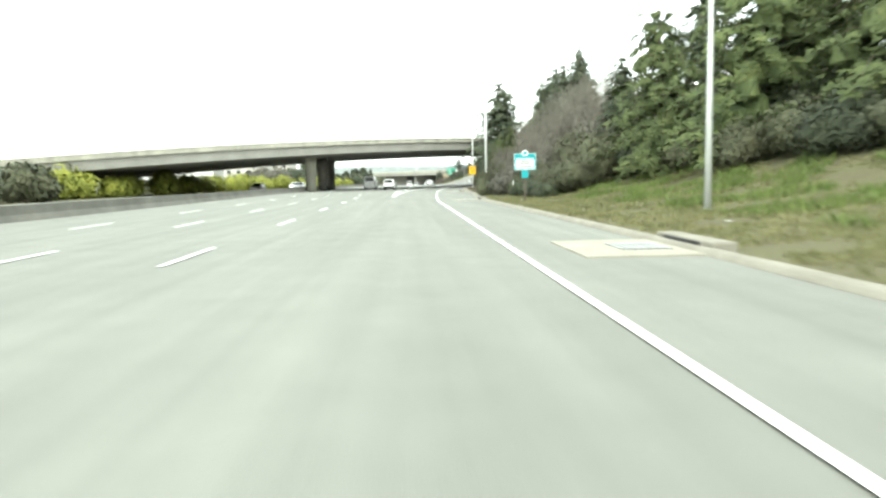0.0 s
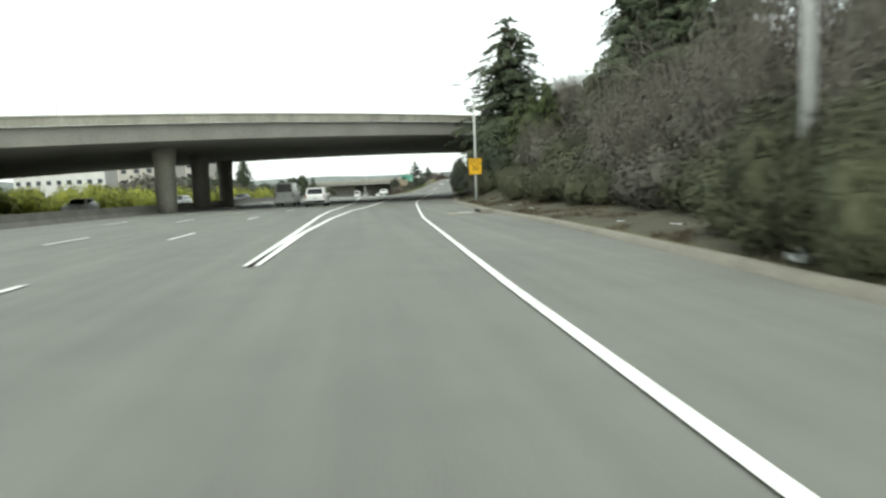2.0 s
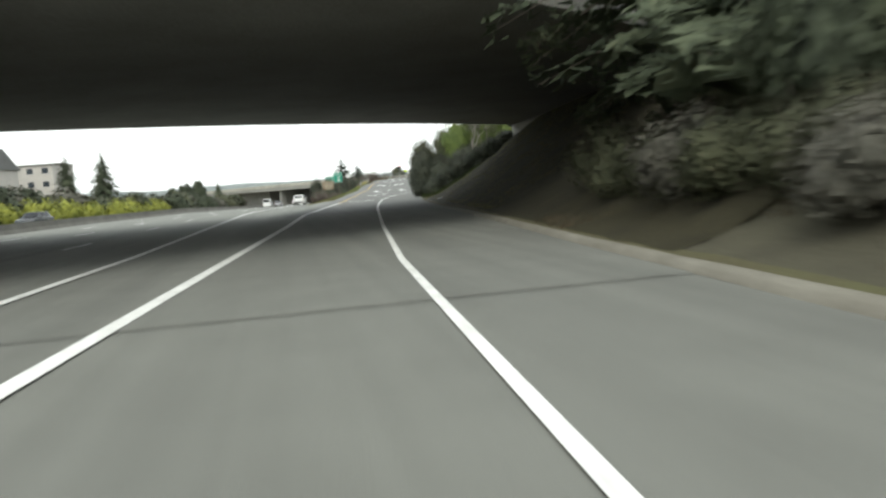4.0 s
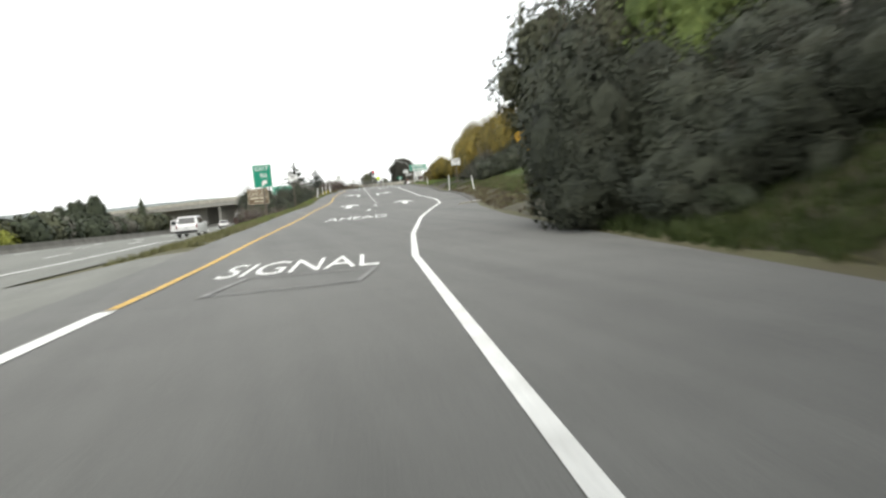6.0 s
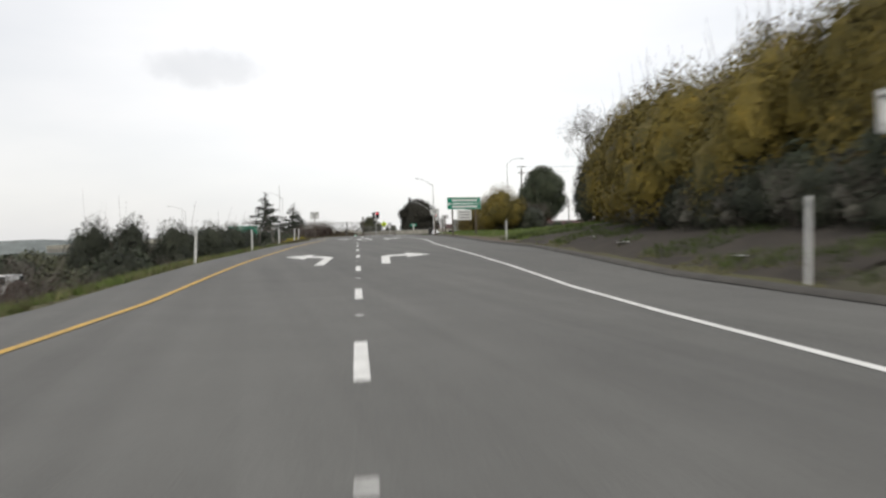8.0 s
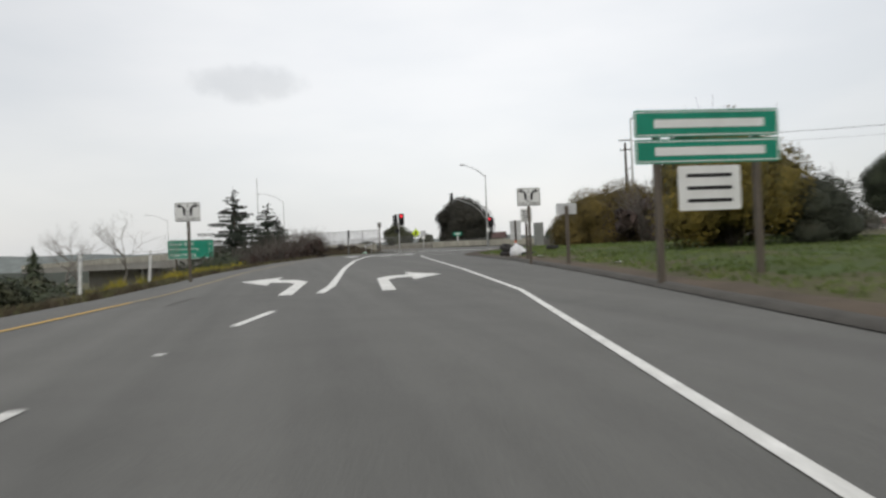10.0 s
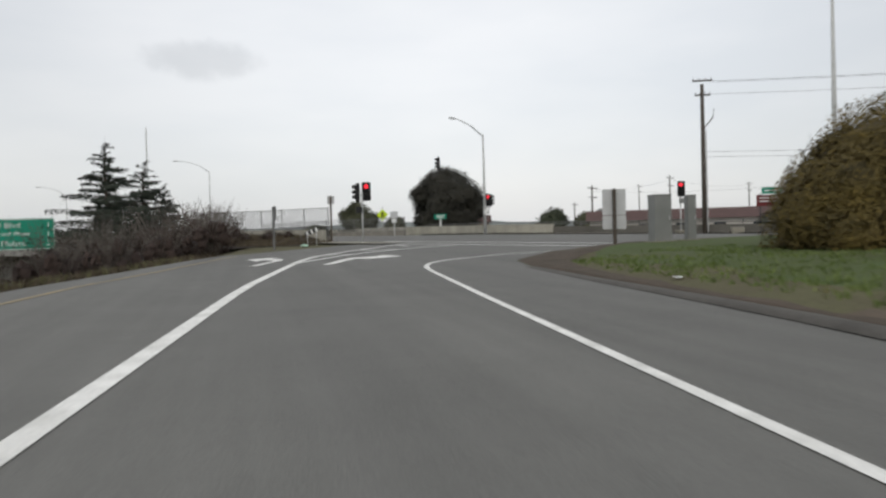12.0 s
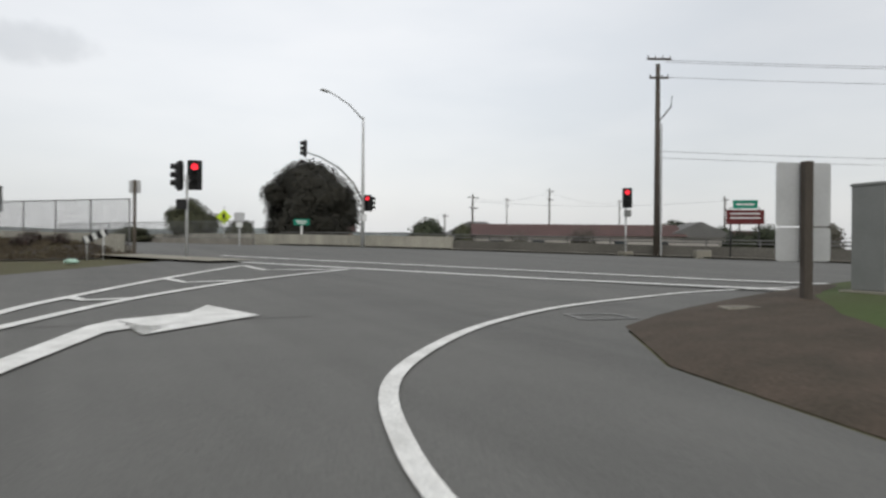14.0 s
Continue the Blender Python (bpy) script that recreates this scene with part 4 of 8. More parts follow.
def leaf_mesh(name, centres, sizes, material, flat=0.0, aspect=0.55, round_from=None, loose=0.5, core=None, soft=0.6):
    """Many small pointed leaves, each its own island, shaded as a soft mass that bulges outwards."""
    n = len(centres)
    jitter = rng.normal(size=(n, 3))
    face = jitter.copy()
    out = None
    if round_from is not None:
        out = centres - np.asarray(round_from)
        out /= np.linalg.norm(out, axis=1)[:, None] + 1e-6
        out = out + np.array((0, 0, 0.2))
        face = out + jitter * loose
    face /= np.linalg.norm(face, axis=1)[:, None] + 1e-9
    a = np.cross(face, rng.normal(size=(n, 3)))
    if flat:
        a[:, 2] *= 1 - flat
    a /= np.linalg.norm(a, axis=1)[:, None] + 1e-9
    b = np.cross(face, a)
    s = np.asarray(sizes)[:, None]
    v = np.stack([centres - a * s * 0.7 + b * s * aspect, centres - a * s - b * s * aspect, centres + a * s + face * s * 0.15], 1)
    shade = face if out is None else out / (np.linalg.norm(out, axis=1)[:, None] + 1e-9) * soft + face * (1 - soft)
    shade = np.repeat(shade[:, None, :], 3, 1)
    if core is not None:
        tris, mids = core
        v = np.concatenate([v, tris])
        bulge = tris - mids[:, None, :]
        bulge /= np.linalg.norm(bulge, axis=2)[:, :, None] + 1e-9
        shade = np.concatenate([shade, bulge + 0.55 * rng.normal(size=bulge.shape)])
    v, shade = v.reshape(-1, 3), shade.reshape(-1, 3)
    shade = shade / (np.linalg.norm(shade, axis=1)[:, None] + 1e-9)
    m = len(v)
    me = bpy.data.meshes.new(name)
    me.vertices.add(m)
    me.vertices.foreach_set("co", v.astype(np.float32).ravel())
    me.loops.add(m)
    me.loops.foreach_set("vertex_index", np.arange(m, dtype=np.int32))
    me.polygons.add(m // 3)
    me.polygons.foreach_set("loop_start", np.arange(0, m, 3, dtype=np.int32))
    me.materials.append(material)
    me.update(calc_edges=True)
    me.polygons.foreach_set("use_smooth", [True] * (m // 3))
    me.normals_split_custom_set(shade.tolist())
    return me


def lobe_points(n, lobes, shell=0.4, puff=0.07):
    """Points in the outer shell of a heap of balls: (x, y, z, r), none deep inside another ball."""
    lobes = np.array(lobes, float)
    pick_ = rng.choice(len(lobes), n * 2, p=lobes[:, 3] ** 2 / (lobes[:, 3] ** 2).sum())
    d = rng.normal(size=(n * 2, 3))
    d /= np.linalg.norm(d, axis=1)[:, None]
    r = 1 + puff - shell * rng.random(n * 2) ** 1.4 + 0.5 * puff * np.clip(rng.normal(size=n * 2), -2, 2)
    p = lobes[pick_, :3] + d * (lobes[pick_, 3] * r)[:, None]
    inside = (np.linalg.norm(p[:, None, :] - lobes[None, :, :3], axis=2) < lobes[None, :, 3] * 0.72).any(1)
    keep = np.nonzero((p[:, 2] > 0.03) & ~inside)[0][:n]
    return p[keep], lobes[pick_, :3][keep] * np.array((0.6, 0.6, 0.8))


def heap(w, h, count, low=0.25, fine=1.0):
    """Lobes of a bush w wide and h high."""
    out = []
    for _ in range(count):
        ang, rad = rng.random() * math.tau, math.sqrt(rng.random()) * w * 0.36
        k = 1 - (rad / (w * 0.5)) ** 2
        z = h * (low + (0.62 - low) * rng.random() ** 0.7) * (0.45 + 0.55 * k)
        r = min(w * 0.26, h * 0.34) * (0.7 + 0.5 * rng.random()) * fine
        out.append((rad * math.cos(ang), rad * math.sin(ang), min(z, h - r), r))
    out.append((0, 0, h * 0.55, min(w * 0.3, h * 0.42)))
    return out


def stems_mesh(name, w, h, count, material, r0=0.03):
    bm = bmesh.new()
    for _ in range(count):
        ang, out_ = rng.random() * math.tau, w * 0.5 * (0.25 + 0.75 * rng.random())
        top = h * (0.55 + 0.5 * rng.random())
        x, y = out_ * math.cos(ang), out_ * math.sin(ang)
        k = 0.25 + 0.2 * rng.random()
        tube(bm, [(x * 0.12, y * 0.12, -0.1), (x * k, y * k, top * 0.45), (x * 0.8 + 0.1 * rng.normal(), y * 0.8 + 0.1 * rng.normal(), top * 0.8), (x, y, top)],
             [r0, r0 * 0.7, r0 * 0.4, r0 * 0.18], 3, False)
    return finish(bm, name, material)


def make_bush(name, w, h, leaves, size, material, label, category="bush", lobes=14, stems=10, low=0.25, group="", fine=1.0, fill=0.74):
    ob = thing(name, (0, 0, -200), label, category, group)
    mass = heap(w, h, lobes, low, fine)
    pts, mid = lobe_points(leaves, mass)
    part("foliage", leaf_mesh("foliage", pts, size * (0.55 + 0.7 * rng.random(len(pts))), material, round_from=mid, core=thicket(mass, fill)), None, ob)
    part("branchwork", stems_mesh("branchwork", w * 0.9, h * 0.97, stems, BARK), None, ob)
    return ob


def make_twig_bush(w, h, label, leafy=900, stems=150, material=GREY_SCRUB, group="bare bushes on the bank"):
    ob = thing("bush", (0, 0, -200), label, "bush", group)
    part("branchwork", stems_mesh("branchwork", w, h, stems, TWIG, 0.022), None, ob)
    mass = heap(w, h, 12)
    pts, mid = lobe_points(leafy, mass, 0.5, 0.14)
    part("foliage", leaf_mesh("foliage", pts, 0.05 * (0.5 + rng.random(len(pts))), material, round_from=mid, core=thicket(mass, 0.42)), None, ob)
    return ob


def branch_tree_mesh(name, h, material, depth=6, spread=0.55, r0=0.16, lean=0.0):
    bm = bmesh.new()
    tips = []

    def grow(p, d, length, r, level):
        q = p + d * length * 0.5 + Vector(rng.normal(size=3)) * length * 0.04
        e = q + (d + Vector(rng.normal(size=3)) * 0.12).normalized() * length * 0.5
        tube(bm, [p, q, e], [r, r * 0.85, r * 0.68], 6 if level < 2 else 3, False)
        if level >= depth:
            tips.append(e)
            return
        for _ in range(3 if level in (0, 2) else 2):
            nd = (d + Vector(rng.normal(size=3)) * spread + Vector((0, 0, 0.16))).normalized()
            grow(e, nd, length * (0.66 + 0.2 * rng.random()), r * 0.6, level + 1)

    grow(Vector((0, 0, -0.3)), Vector((lean, 0, 1)).normalized(), h * 0.27, r0, 0)
    return finish(bm, name, material), np.array([tuple(t) for t in tips])


def make_bare_tree(h, label, material=PALE_BARK, leafy=0, leaf=None, group="bare trees on the bank"):
    ob = thing("bare_tree", (0, 0, -200), label, "tree", group)
    me, tips = branch_tree_mesh("branchwork", h, material)
    part("branchwork", me, None, ob)
    if leafy:
        pts = tips[rng.integers(0, len(tips), leafy)] + rng.normal(size=(leafy, 3)) * 0.28
        part("crown", leaf_mesh("crown", pts, 0.05 * (0.6 + rng.random(leafy)), leaf), None, ob)
    return ob


def make_conifer(h, radius, label, material, droop=0.25, dense=1.0, start=0.08, power=0.8, category="tree", group="conifers on the bank", leaf=0.26, whorl=0.5, per=7, inner=0.6, bend=0.0):
    """A trunk, whorls of branches with sprays of needles, and the dark close growth round the trunk."""
    ob = thing("conifer", (0, 0, -200), label, category, group)
    bm = bmesh.new()
    tube(bm, [(0, 0, -0.4), (0.05, 0, h * 0.4), (0, 0.04, h * 0.75), (bend * 0.5, 0, h * 0.94), (bend, 0, h)], [h * 0.016, h * 0.012, h * 0.006, 0.02, 0.01], 7)
    cs, ss, mass = [], [], []
    z = h * start
    while z < h * 0.985:
        k = 1 - (z - h * start) / (h * (1 - start))
        off = bend * max(0.0, (z / h - 0.8) / 0.2) ** 1.6
        rad = radius * k ** power
        if inner and rad > 0.35:
            for _ in range(4):
                a = rng.random() * math.tau
                q = rad * inner * (0.25 + 0.5 * rng.random())
                mass.append((math.cos(a) * q + off, math.sin(a) * q, z + rng.normal() * 0.2, rad * inner * 0.52))
        for _ in range(per if k > 0.15 else 5):
            length = rad * (0.6 + 0.55 * rng.random()) + 0.12
            ang = rng.random() * math.tau
            zz = z + (rng.random() - 0.5) * whorl
            tip_drop = droop * length * (0.6 + 0.8 * rng.random())
            dx, dy = math.cos(ang), math.sin(ang)
            if length > 0.5:
                tube(bm, [(off, 0, zz), (off + dx * length * 0.55, dy * length * 0.55, zz + 0.06 * length), (off + dx * length, dy * length, zz - tip_drop)], [0.035, 0.02, 0.006], 3, False)
            m = max(8, int(length * 24 * dense))
            t = 0.12 + 0.9 * rng.random(m) ** 0.7
            side = rng.normal(size=m) * 0.15 * length * (1.2 - t)
            x = off + dx * length * t - dy * side
            y = dy * length * t + dx * side
            zc = zz + 0.10 * length * np.sin(t * 2.2) - tip_drop * t ** 2 - 0.10 * np.abs(rng.normal(size=m)) * length ** 0.5
            cs.append(np.stack([x, y, zc], 1))
            ss.append(leaf * (0.55 + 0.7 * rng.random(m)) * (0.55 + 0.45 * min(1, length / 1.5)))
        z += whorl * (0.75 + 0.5 * rng.random())
    part("trunk", bm, BARK, ob)
    pts = np.concatenate(cs)
    middle = pts * np.array((0.05, 0.05, 1)) - np.array((0, 0, 0.7))
    part("crown", leaf_mesh("crown", pts, np.concatenate(ss), material, flat=0.45, aspect=0.32, round_from=middle, core=thicket(mass, 0.62) if mass else None, soft=0.5), None, ob)
    return ob


def make_round_tree(h, w, label, material, leaves=9000, trunk=0.28, size=0.2, lobes=26, category="tree", group="", base=0.56, foot=0.16):
    ob = thing("round_tree", (0, 0, -200), label, category, group)
    bm = bmesh.new()
    tube(bm, [(0, 0, -0.4), (0.1, 0, h * 0.2), (0, 0.1, h * 0.45)], [trunk * 1.3, trunk, trunk * 0.7], 9)
    for _ in range(7):
        a = rng.random() * math.tau
        tube(bm, [(0, 0, h * (0.15 + 0.15 * rng.random())), (math.cos(a) * w * 0.15, math.sin(a) * w * 0.15, h * 0.45), (math.cos(a) * w * 0.36, math.sin(a) * w * 0.36, h * (0.55 + 0.2 * rng.random()))],
             [trunk * 0.5, trunk * 0.35, 0.03], 5)
    part("trunk", bm, BARK, ob)
    ls = []
    for _ in range(lobes):
        d = rng.normal(size=3)
        d /= np.linalg.norm(d)
        r = w * (0.13 + 0.07 * rng.random())
        wide = 1.0 - 0.35 * max(0.0, d[2]) ** 2
        ls.append((d[0] * (w / 2 - r) * wide, d[1] * (w / 2 - r) * wide, max(h * base + d[2] * (h * (1 - base) - r), h * foot + r), r))
    ls.append((0, 0, h * 0.56, min(w, h) * 0.34))
    pts, mid = lobe_points(leaves, ls, 0.3)
    part("crown", leaf_mesh("crown", pts, size * (0.55 + 0.7 * rng.random(len(pts))), material, round_from=mid, core=thicket(ls, 0.86)), None, ob)
    return ob


used = set()


def plant(proto, x, y, scale=1.0, z=None, tall=1.0, sink=0.1):
    """Sets a plant on the ground; the prototype itself stands at its first place."""
    zz = (ground_z(x, y) if z is None else z) - sink
    m = pose(x, y, zz, 0, 0, rng.random() * 360) @ Matrix.Diagonal((scale, scale, scale * tall, 1))
    if proto not in used:
        used.add(proto)
        proto.matrix_basis = m
        return proto
    return copy_thing(proto, m @ Matrix.Diagonal((1 / proto.scale[0], 1 / proto.scale[1], 1 / proto.scale[2], 1)))


def planted(proto, x, y, scale=1.0, z=None):
    """The pose of a plant that joins others in one mass."""
    return proto, pose(x, y, (ground_z(x, y) if z is None else z) - 0.1, 0, 0, rng.random() * 360) @ Matrix.Diagonal((scale, scale, scale, 1))


def grown_together(name, label, category, plants):
    """One mass of plants past counting: foliage and twigs of all the prototypes, each at its pose."""
    vs, ns, slots, mats = [], [], [], []
    for proto, m in plants:
        turn = np.array(m)
        for c in proto.children:
            me = c.data
            me.calc_loop_triangles()
            co = np.array([tuple(v.co) for v in me.vertices]) if c.name not in shapes else shapes[c.name][0]
            if c.name not in shapes:
                tri = np.array([tuple(t.vertices) for t in me.loop_triangles])
                nor = np.array([[tuple(q) for q in t.split_normals] for t in me.loop_triangles])
                shapes[c.name] = (co, tri, nor)
            co, tri, nor = shapes[c.name]
            vs.append((co @ turn[:3, :3].T + turn[:3, 3])[tri].reshape(-1, 3))
            ns.append(nor.reshape(-1, 3) @ turn[:3, :3].T)
            if me.materials[0] not in mats:
                mats.append(me.materials[0])
            slots.append(np.full(len(tri), mats.index(me.materials[0]), np.int32))
    v, n, k = np.concatenate(vs), np.concatenate(ns), np.concatenate(slots)
    n /= np.linalg.norm(n, axis=1)[:, None] + 1e-9
    me = bpy.data.meshes.new(name)
    me.vertices.add(len(v))
    me.vertices.foreach_set("co", v.astype(np.float32).ravel())
    me.loops.add(len(v))
    me.loops.foreach_set("vertex_index", np.arange(len(v), dtype=np.int32))
    me.polygons.add(len(k))
    me.polygons.foreach_set("loop_start", np.arange(0, len(v), 3, dtype=np.int32))
    for q in mats:
        me.materials.append(q)
    me.update(calc_edges=True)
    me.polygons.foreach_set("material_index", k)
    me.polygons.foreach_set("use_smooth", [True] * len(k))
    me.normals_split_custom_set(n.tolist())
    return tagged(new(name, me), label, category, kind="stuff")


shapes = {}


def reach(proto, x, y, top, wide, z=None):
    """Sets a plant so that it is so wide and its tip stands at the height top."""
    co = np.concatenate([np.array([v.co for v in c.data.vertices]) for c in proto.children])
    h0, w0 = co[:, 2].max(), np.percentile(np.hypot(co[:, 0], co[:, 1]), 98) * 2
    g = (ground_z(x, y) if z is None else z) - 0.1
    k = wide / w0
    return plant(proto, x, y, k, z, (top - g) / (h0 * k))


SCRUBS = [make_bush("bush", 3.4, 2.8, 2600, 0.105, SCRUB, "dense olive-green scrub bush on the dirt bank", group="scrub on the bank") for _ in range(3)]
SCRUBS_DARK = [make_bush("bush", 4.2, 4.0, 3000, 0.13, OAK, "dark green dense evergreen bush on the bank", group="dark bushes on the bank", lobes=18) for _ in range(2)]
FINE_SCRUBS = [make_bush("bush", 3.4, 2.8, 4400, 0.078, SCRUB, "fine-leaved olive scrub bush crowding the shoulder", group="scrub on the bank", stems=40) for _ in range(2)]
FINE_DARK = [make_bush("tree", 4.2, 5.4, 8500, 0.085, DEEP_LEAF, "dense dark evergreen shrub at the foot of the slope", "tree", lobes=24, low=0.14, group="dark shrubs past the overpass") for _ in range(2)]
GREYS = [make_twig_bush(3.8, 3.6, "leafless grey-brown twiggy bush on the bank", 3000, 180) for _ in range(2)]
GREY_LEAFY = [make_bush("bush", 3.6, 3.0, 3000, 0.092, GREY_SCRUB, "greyish dry scrub bush with twigs", stems=70, group="grey scrub on the bank") for _ in range(2)]
BARES = [make_bare_tree(9, "leafless pale-barked tree with fine branches"), make_bare_tree(8, "leafless grey tree with a haze of buds", TWIG, 2600, GREY_SCRUB)]
CONIFERS = [make_conifer(14, 4.7, "tall dark green conifer with drooping branches", CONIFER, dense=1.3, per=9, leaf=0.17), make_conifer(12, 3.9, "broad dark green conifer on the bank", CONIFER, dense=1.8, power=0.6, per=9, leaf=0.17)]
PINES = [make_conifer(12, 4.8, "bushy fresh green pine on the grass bank", PINE, droop=0.30, dense=1.0, power=0.45, group="pines on the bank", leaf=0.22, whorl=0.8, per=9)]
DARK_PINE = make_conifer(12, 4.8, "broad dark pine with upswept branches on the grass slope", FIR, droop=-0.2, dense=1.9, power=0.34, start=0.24, group="pines beside the ramp", leaf=0.19, whorl=0.6, per=9, inner=0.66)
CEDAR = make_conifer(13, 4.6, "dark cedar with open level branches on the slope", FIR, droop=0.02, dense=2.3, power=0.95, start=0.08, group="cedars on the slope", leaf=0.15, whorl=0.95, per=6, inner=0.42)
ACACIAS = [make_bush("acacia_bush", 6.4, 6.4, 16000, 0.084, ACACIA, "large golden-olive acacia bush on the bank", lobes=26, low=0.13, group="acacias by the ramp", fine=0.85) for _ in range(2)]
GREENS = [make_bush("tree", 5.0, 7.0, 9000, 0.1, GREEN_LEAF, "fresh green leafy tree beside the overpass", "tree", lobes=26, low=0.12, group="green trees past the overpass") for _ in range(2)]
GREY_GREEN = make_bush("tree", 4.0, 8.0, 7000, 0.085, SCRUB, "slender grey-green tree with open clumps beside the slope", "tree", lobes=22, low=0.16, group="grey-green trees past the overpass", fine=0.72, stems=24)
DISTANT = [make_bush("bush", 4.0, 3.4, 800, 0.26, m, label, group="hedge beyond the freeway") for m, label in ((SCRUB, "olive hedge shrub beyond the freeway"), (OAK, "dark evergreen hedge shrub beyond the freeway"), (GREY_SCRUB, "greyish hedge shrub beyond the freeway"))]
LIMES = [make_bush("bush", 4.6, 3.8, 1100, 0.22, LIME, "rounded lime-yellow shrub beside the far carriageway", group="lime shrubs beyond the freeway") for _ in range(2)]
BROWNS = [make_twig_bush(3.6, 2.7, "reddish-brown leafless scrub beside the ramp", 1900, 120, BROWN_SCRUB, "brown scrub beside the ramp") for _ in range(2)]


rng = np.random.default_rng(21)


def pick(kinds):
    return kinds[int(rng.integers(0, len(kinds)))]


# bank before the overpass: scrub at the shoulder, taller growth behind
for y in steps(54.8, 128, 2.3):
    x0 = SHOULDER(y)
    near = 1.3 if 52 < y < 68 else float(np.interp(y, [68, 90, 98], [2.6, 2.6, 0.9]))
    near += 1.1 if 99 < y < 110 else 0
    plant(pick(FINE_SCRUBS + GREY_LEAFY[:1]), x0 + near + 1.2 + rng.random(), y + rng.normal() * 0.5, 0.62 + 0.25 * rng.random())
    plant(pick(SCRUBS + GREYS + GREY_LEAFY), x0 + 5.6 + rng.random() * 1.6, y + rng.normal() * 0.7, 0.95 + 0.35 * rng.random())
for y in steps(46, 132, 4.2):
    plant(pick(GREYS + SCRUBS_DARK + GREYS), SHOULDER(y) + 9.5 + rng.random() * 2.5, y + rng.normal(), 1.15 + 0.4 * rng.random())
for y in steps(56, 118, 7.5):
    plant(pick(BARES), SHOULDER(y) + 12.5 + rng.random() * 4, y + rng.normal(), 0.75 + 0.25 * rng.random())
reach(CONIFERS[1], 16.2, 124.5, 18.2, 12.6)
reach(CONIFERS[1], 21.5, 104.5, 17.5, 9.0)
reach(CONIFERS[0], 27.0, 112.0, 19.0, 9.5)
reach(CONIFERS[0], 18.4, 99.0, 15.5, 7.0)
reach(CONIFERS[1], 22.5, 93.0, 16.5, 8.0)
for x, y, top, w in ((13.6, 106.5, 8.2, 4.0), (15.8, 109.5, 9.6, 4.6), (14.2, 112.5, 8.4, 4.2), (18.8, 106.0, 10.0, 5.0)):
    reach(PINES[0], x, y, top, w)
for x, y, top, w in ((12.0, 108.6, 4.6, 3.2), (12.0, 113.0, 5.6, 3.8), (13.2, 117.5, 6.6, 4.2)):
    reach(pick(SCRUBS_DARK), x, y, top, w)
for x, y, top, w in ((14.5, 82, 7.5, 5), (15.5, 87, 8.0, 5.5), (15.5, 93, 8.5, 5.5), (18.5, 88, 8.6, 5.5), (15.4, 98, 6.0, 4.5), (13.5, 104, 6.5, 4.5), (17.5, 77, 9.5, 6), (15.5, 72, 10, 5), (17.2, 67, 11, 5), (13.2, 68, 8.2, 4), (14.2, 77, 9.5, 4.5), (18.8, 71, 12, 5.5), (19.6, 64, 12.5, 5), (12.0, 74, 7.0, 4)):
    reach(pick(GREYS), x, y, top, w)
for x, y, top in ((16.5, 69, 11.5), (18.5, 74, 12.5), (20.5, 68, 13), (19.0, 82, 13), (22.5, 80, 14.5), (15.0, 76, 10.5)):
    reach(BARES[1], x, y, top, 4.5)
plant(CONIFERS[0], 25.0, 104.0, 1.1)
plant(CONIFERS[1], 21.0, 97.0, 1.05)
plant(BARES[0], 19.5, 80.0, 1.15)
for x, y, top, w in ((9.6, 54.2, 3.2, 3.4), (9.2, 52.4, 2.6, 2.8), (9.4, 50.4, 2.5, 3.0), (9.9, 48.2, 2.7, 3.2), (10.4, 45.8, 2.9, 3.4), (11.4, 51.6, 4.6, 4.2), (12.2, 48.0, 5.0, 4.4), (12.8, 55.0, 5.6, 4.4), (8.9, 56.2, 2.4, 2.4)):
    reach(pick(FINE_SCRUBS + SCRUBS_DARK[:1]), x, y, top, w)
low = [planted(pick(FINE_SCRUBS + SCRUBS_DARK), 7.75 + (53 - y) * 0.06 + 0.9 * rng.random(), y, 0.26 + 0.14 * rng.random()) for y in steps(45.5, 52.6, 0.45)]
grown_together("undergrowth", "low dark olive scrub along the foot of the bank", "undergrowth", low)
for x, y, s in ((7.5, 58.2, 0.62), (7.6, 59.6, 0.8), (6.9, 61.0, 0.6), (7.5, 63.8, 0.75), (8.2, 66.5, 0.8)):
    plant(pick(FINE_SCRUBS), x, y, s)
for x, y, top, w in ((6.35, 60.7, 2.1, 1.7), (6.5, 61.6, 2.5, 1.7), (7.6, 61.6, 3.0, 2.4), (7.2, 63.6, 3.0, 2.4)):
    reach(pick(FINE_SCRUBS), x, y, top, w)
# grass bank at the start: pines and conifers higher up
for x, y, s in ((15.0, 43, 0.85), (17.5, 36, 1.0), (20.0, 29, 1.05), (25.0, 22, 1.1), (22.0, 38, 1.1), (28, 14, 1.1), (27, 31, 1.15), (33, 6, 1.2)):
    plant(PINES[0], x, y, s)
for x, y, s in ((19.5, 47, 0.95), (24, 45, 1.05), (29, 26, 1.1), (31, 38, 1.15), (14.8, 50, 0.7)):
    plant(pick(CONIFERS), x, y, s)
for y in steps(14, 50, 3.2):
    plant(pick(SCRUBS + SCRUBS_DARK), SHOULDER(y) + 8.6 + (50 - y) * 0.10 + rng.random() * 2, y, 0.75 + 0.3 * rng.random())
    plant(pick(SCRUBS_DARK), SHOULDER(y) + 12.5 + (50 - y) * 0.12 + rng.random() * 3, y, 0.9 + 0.4 * rng.random())
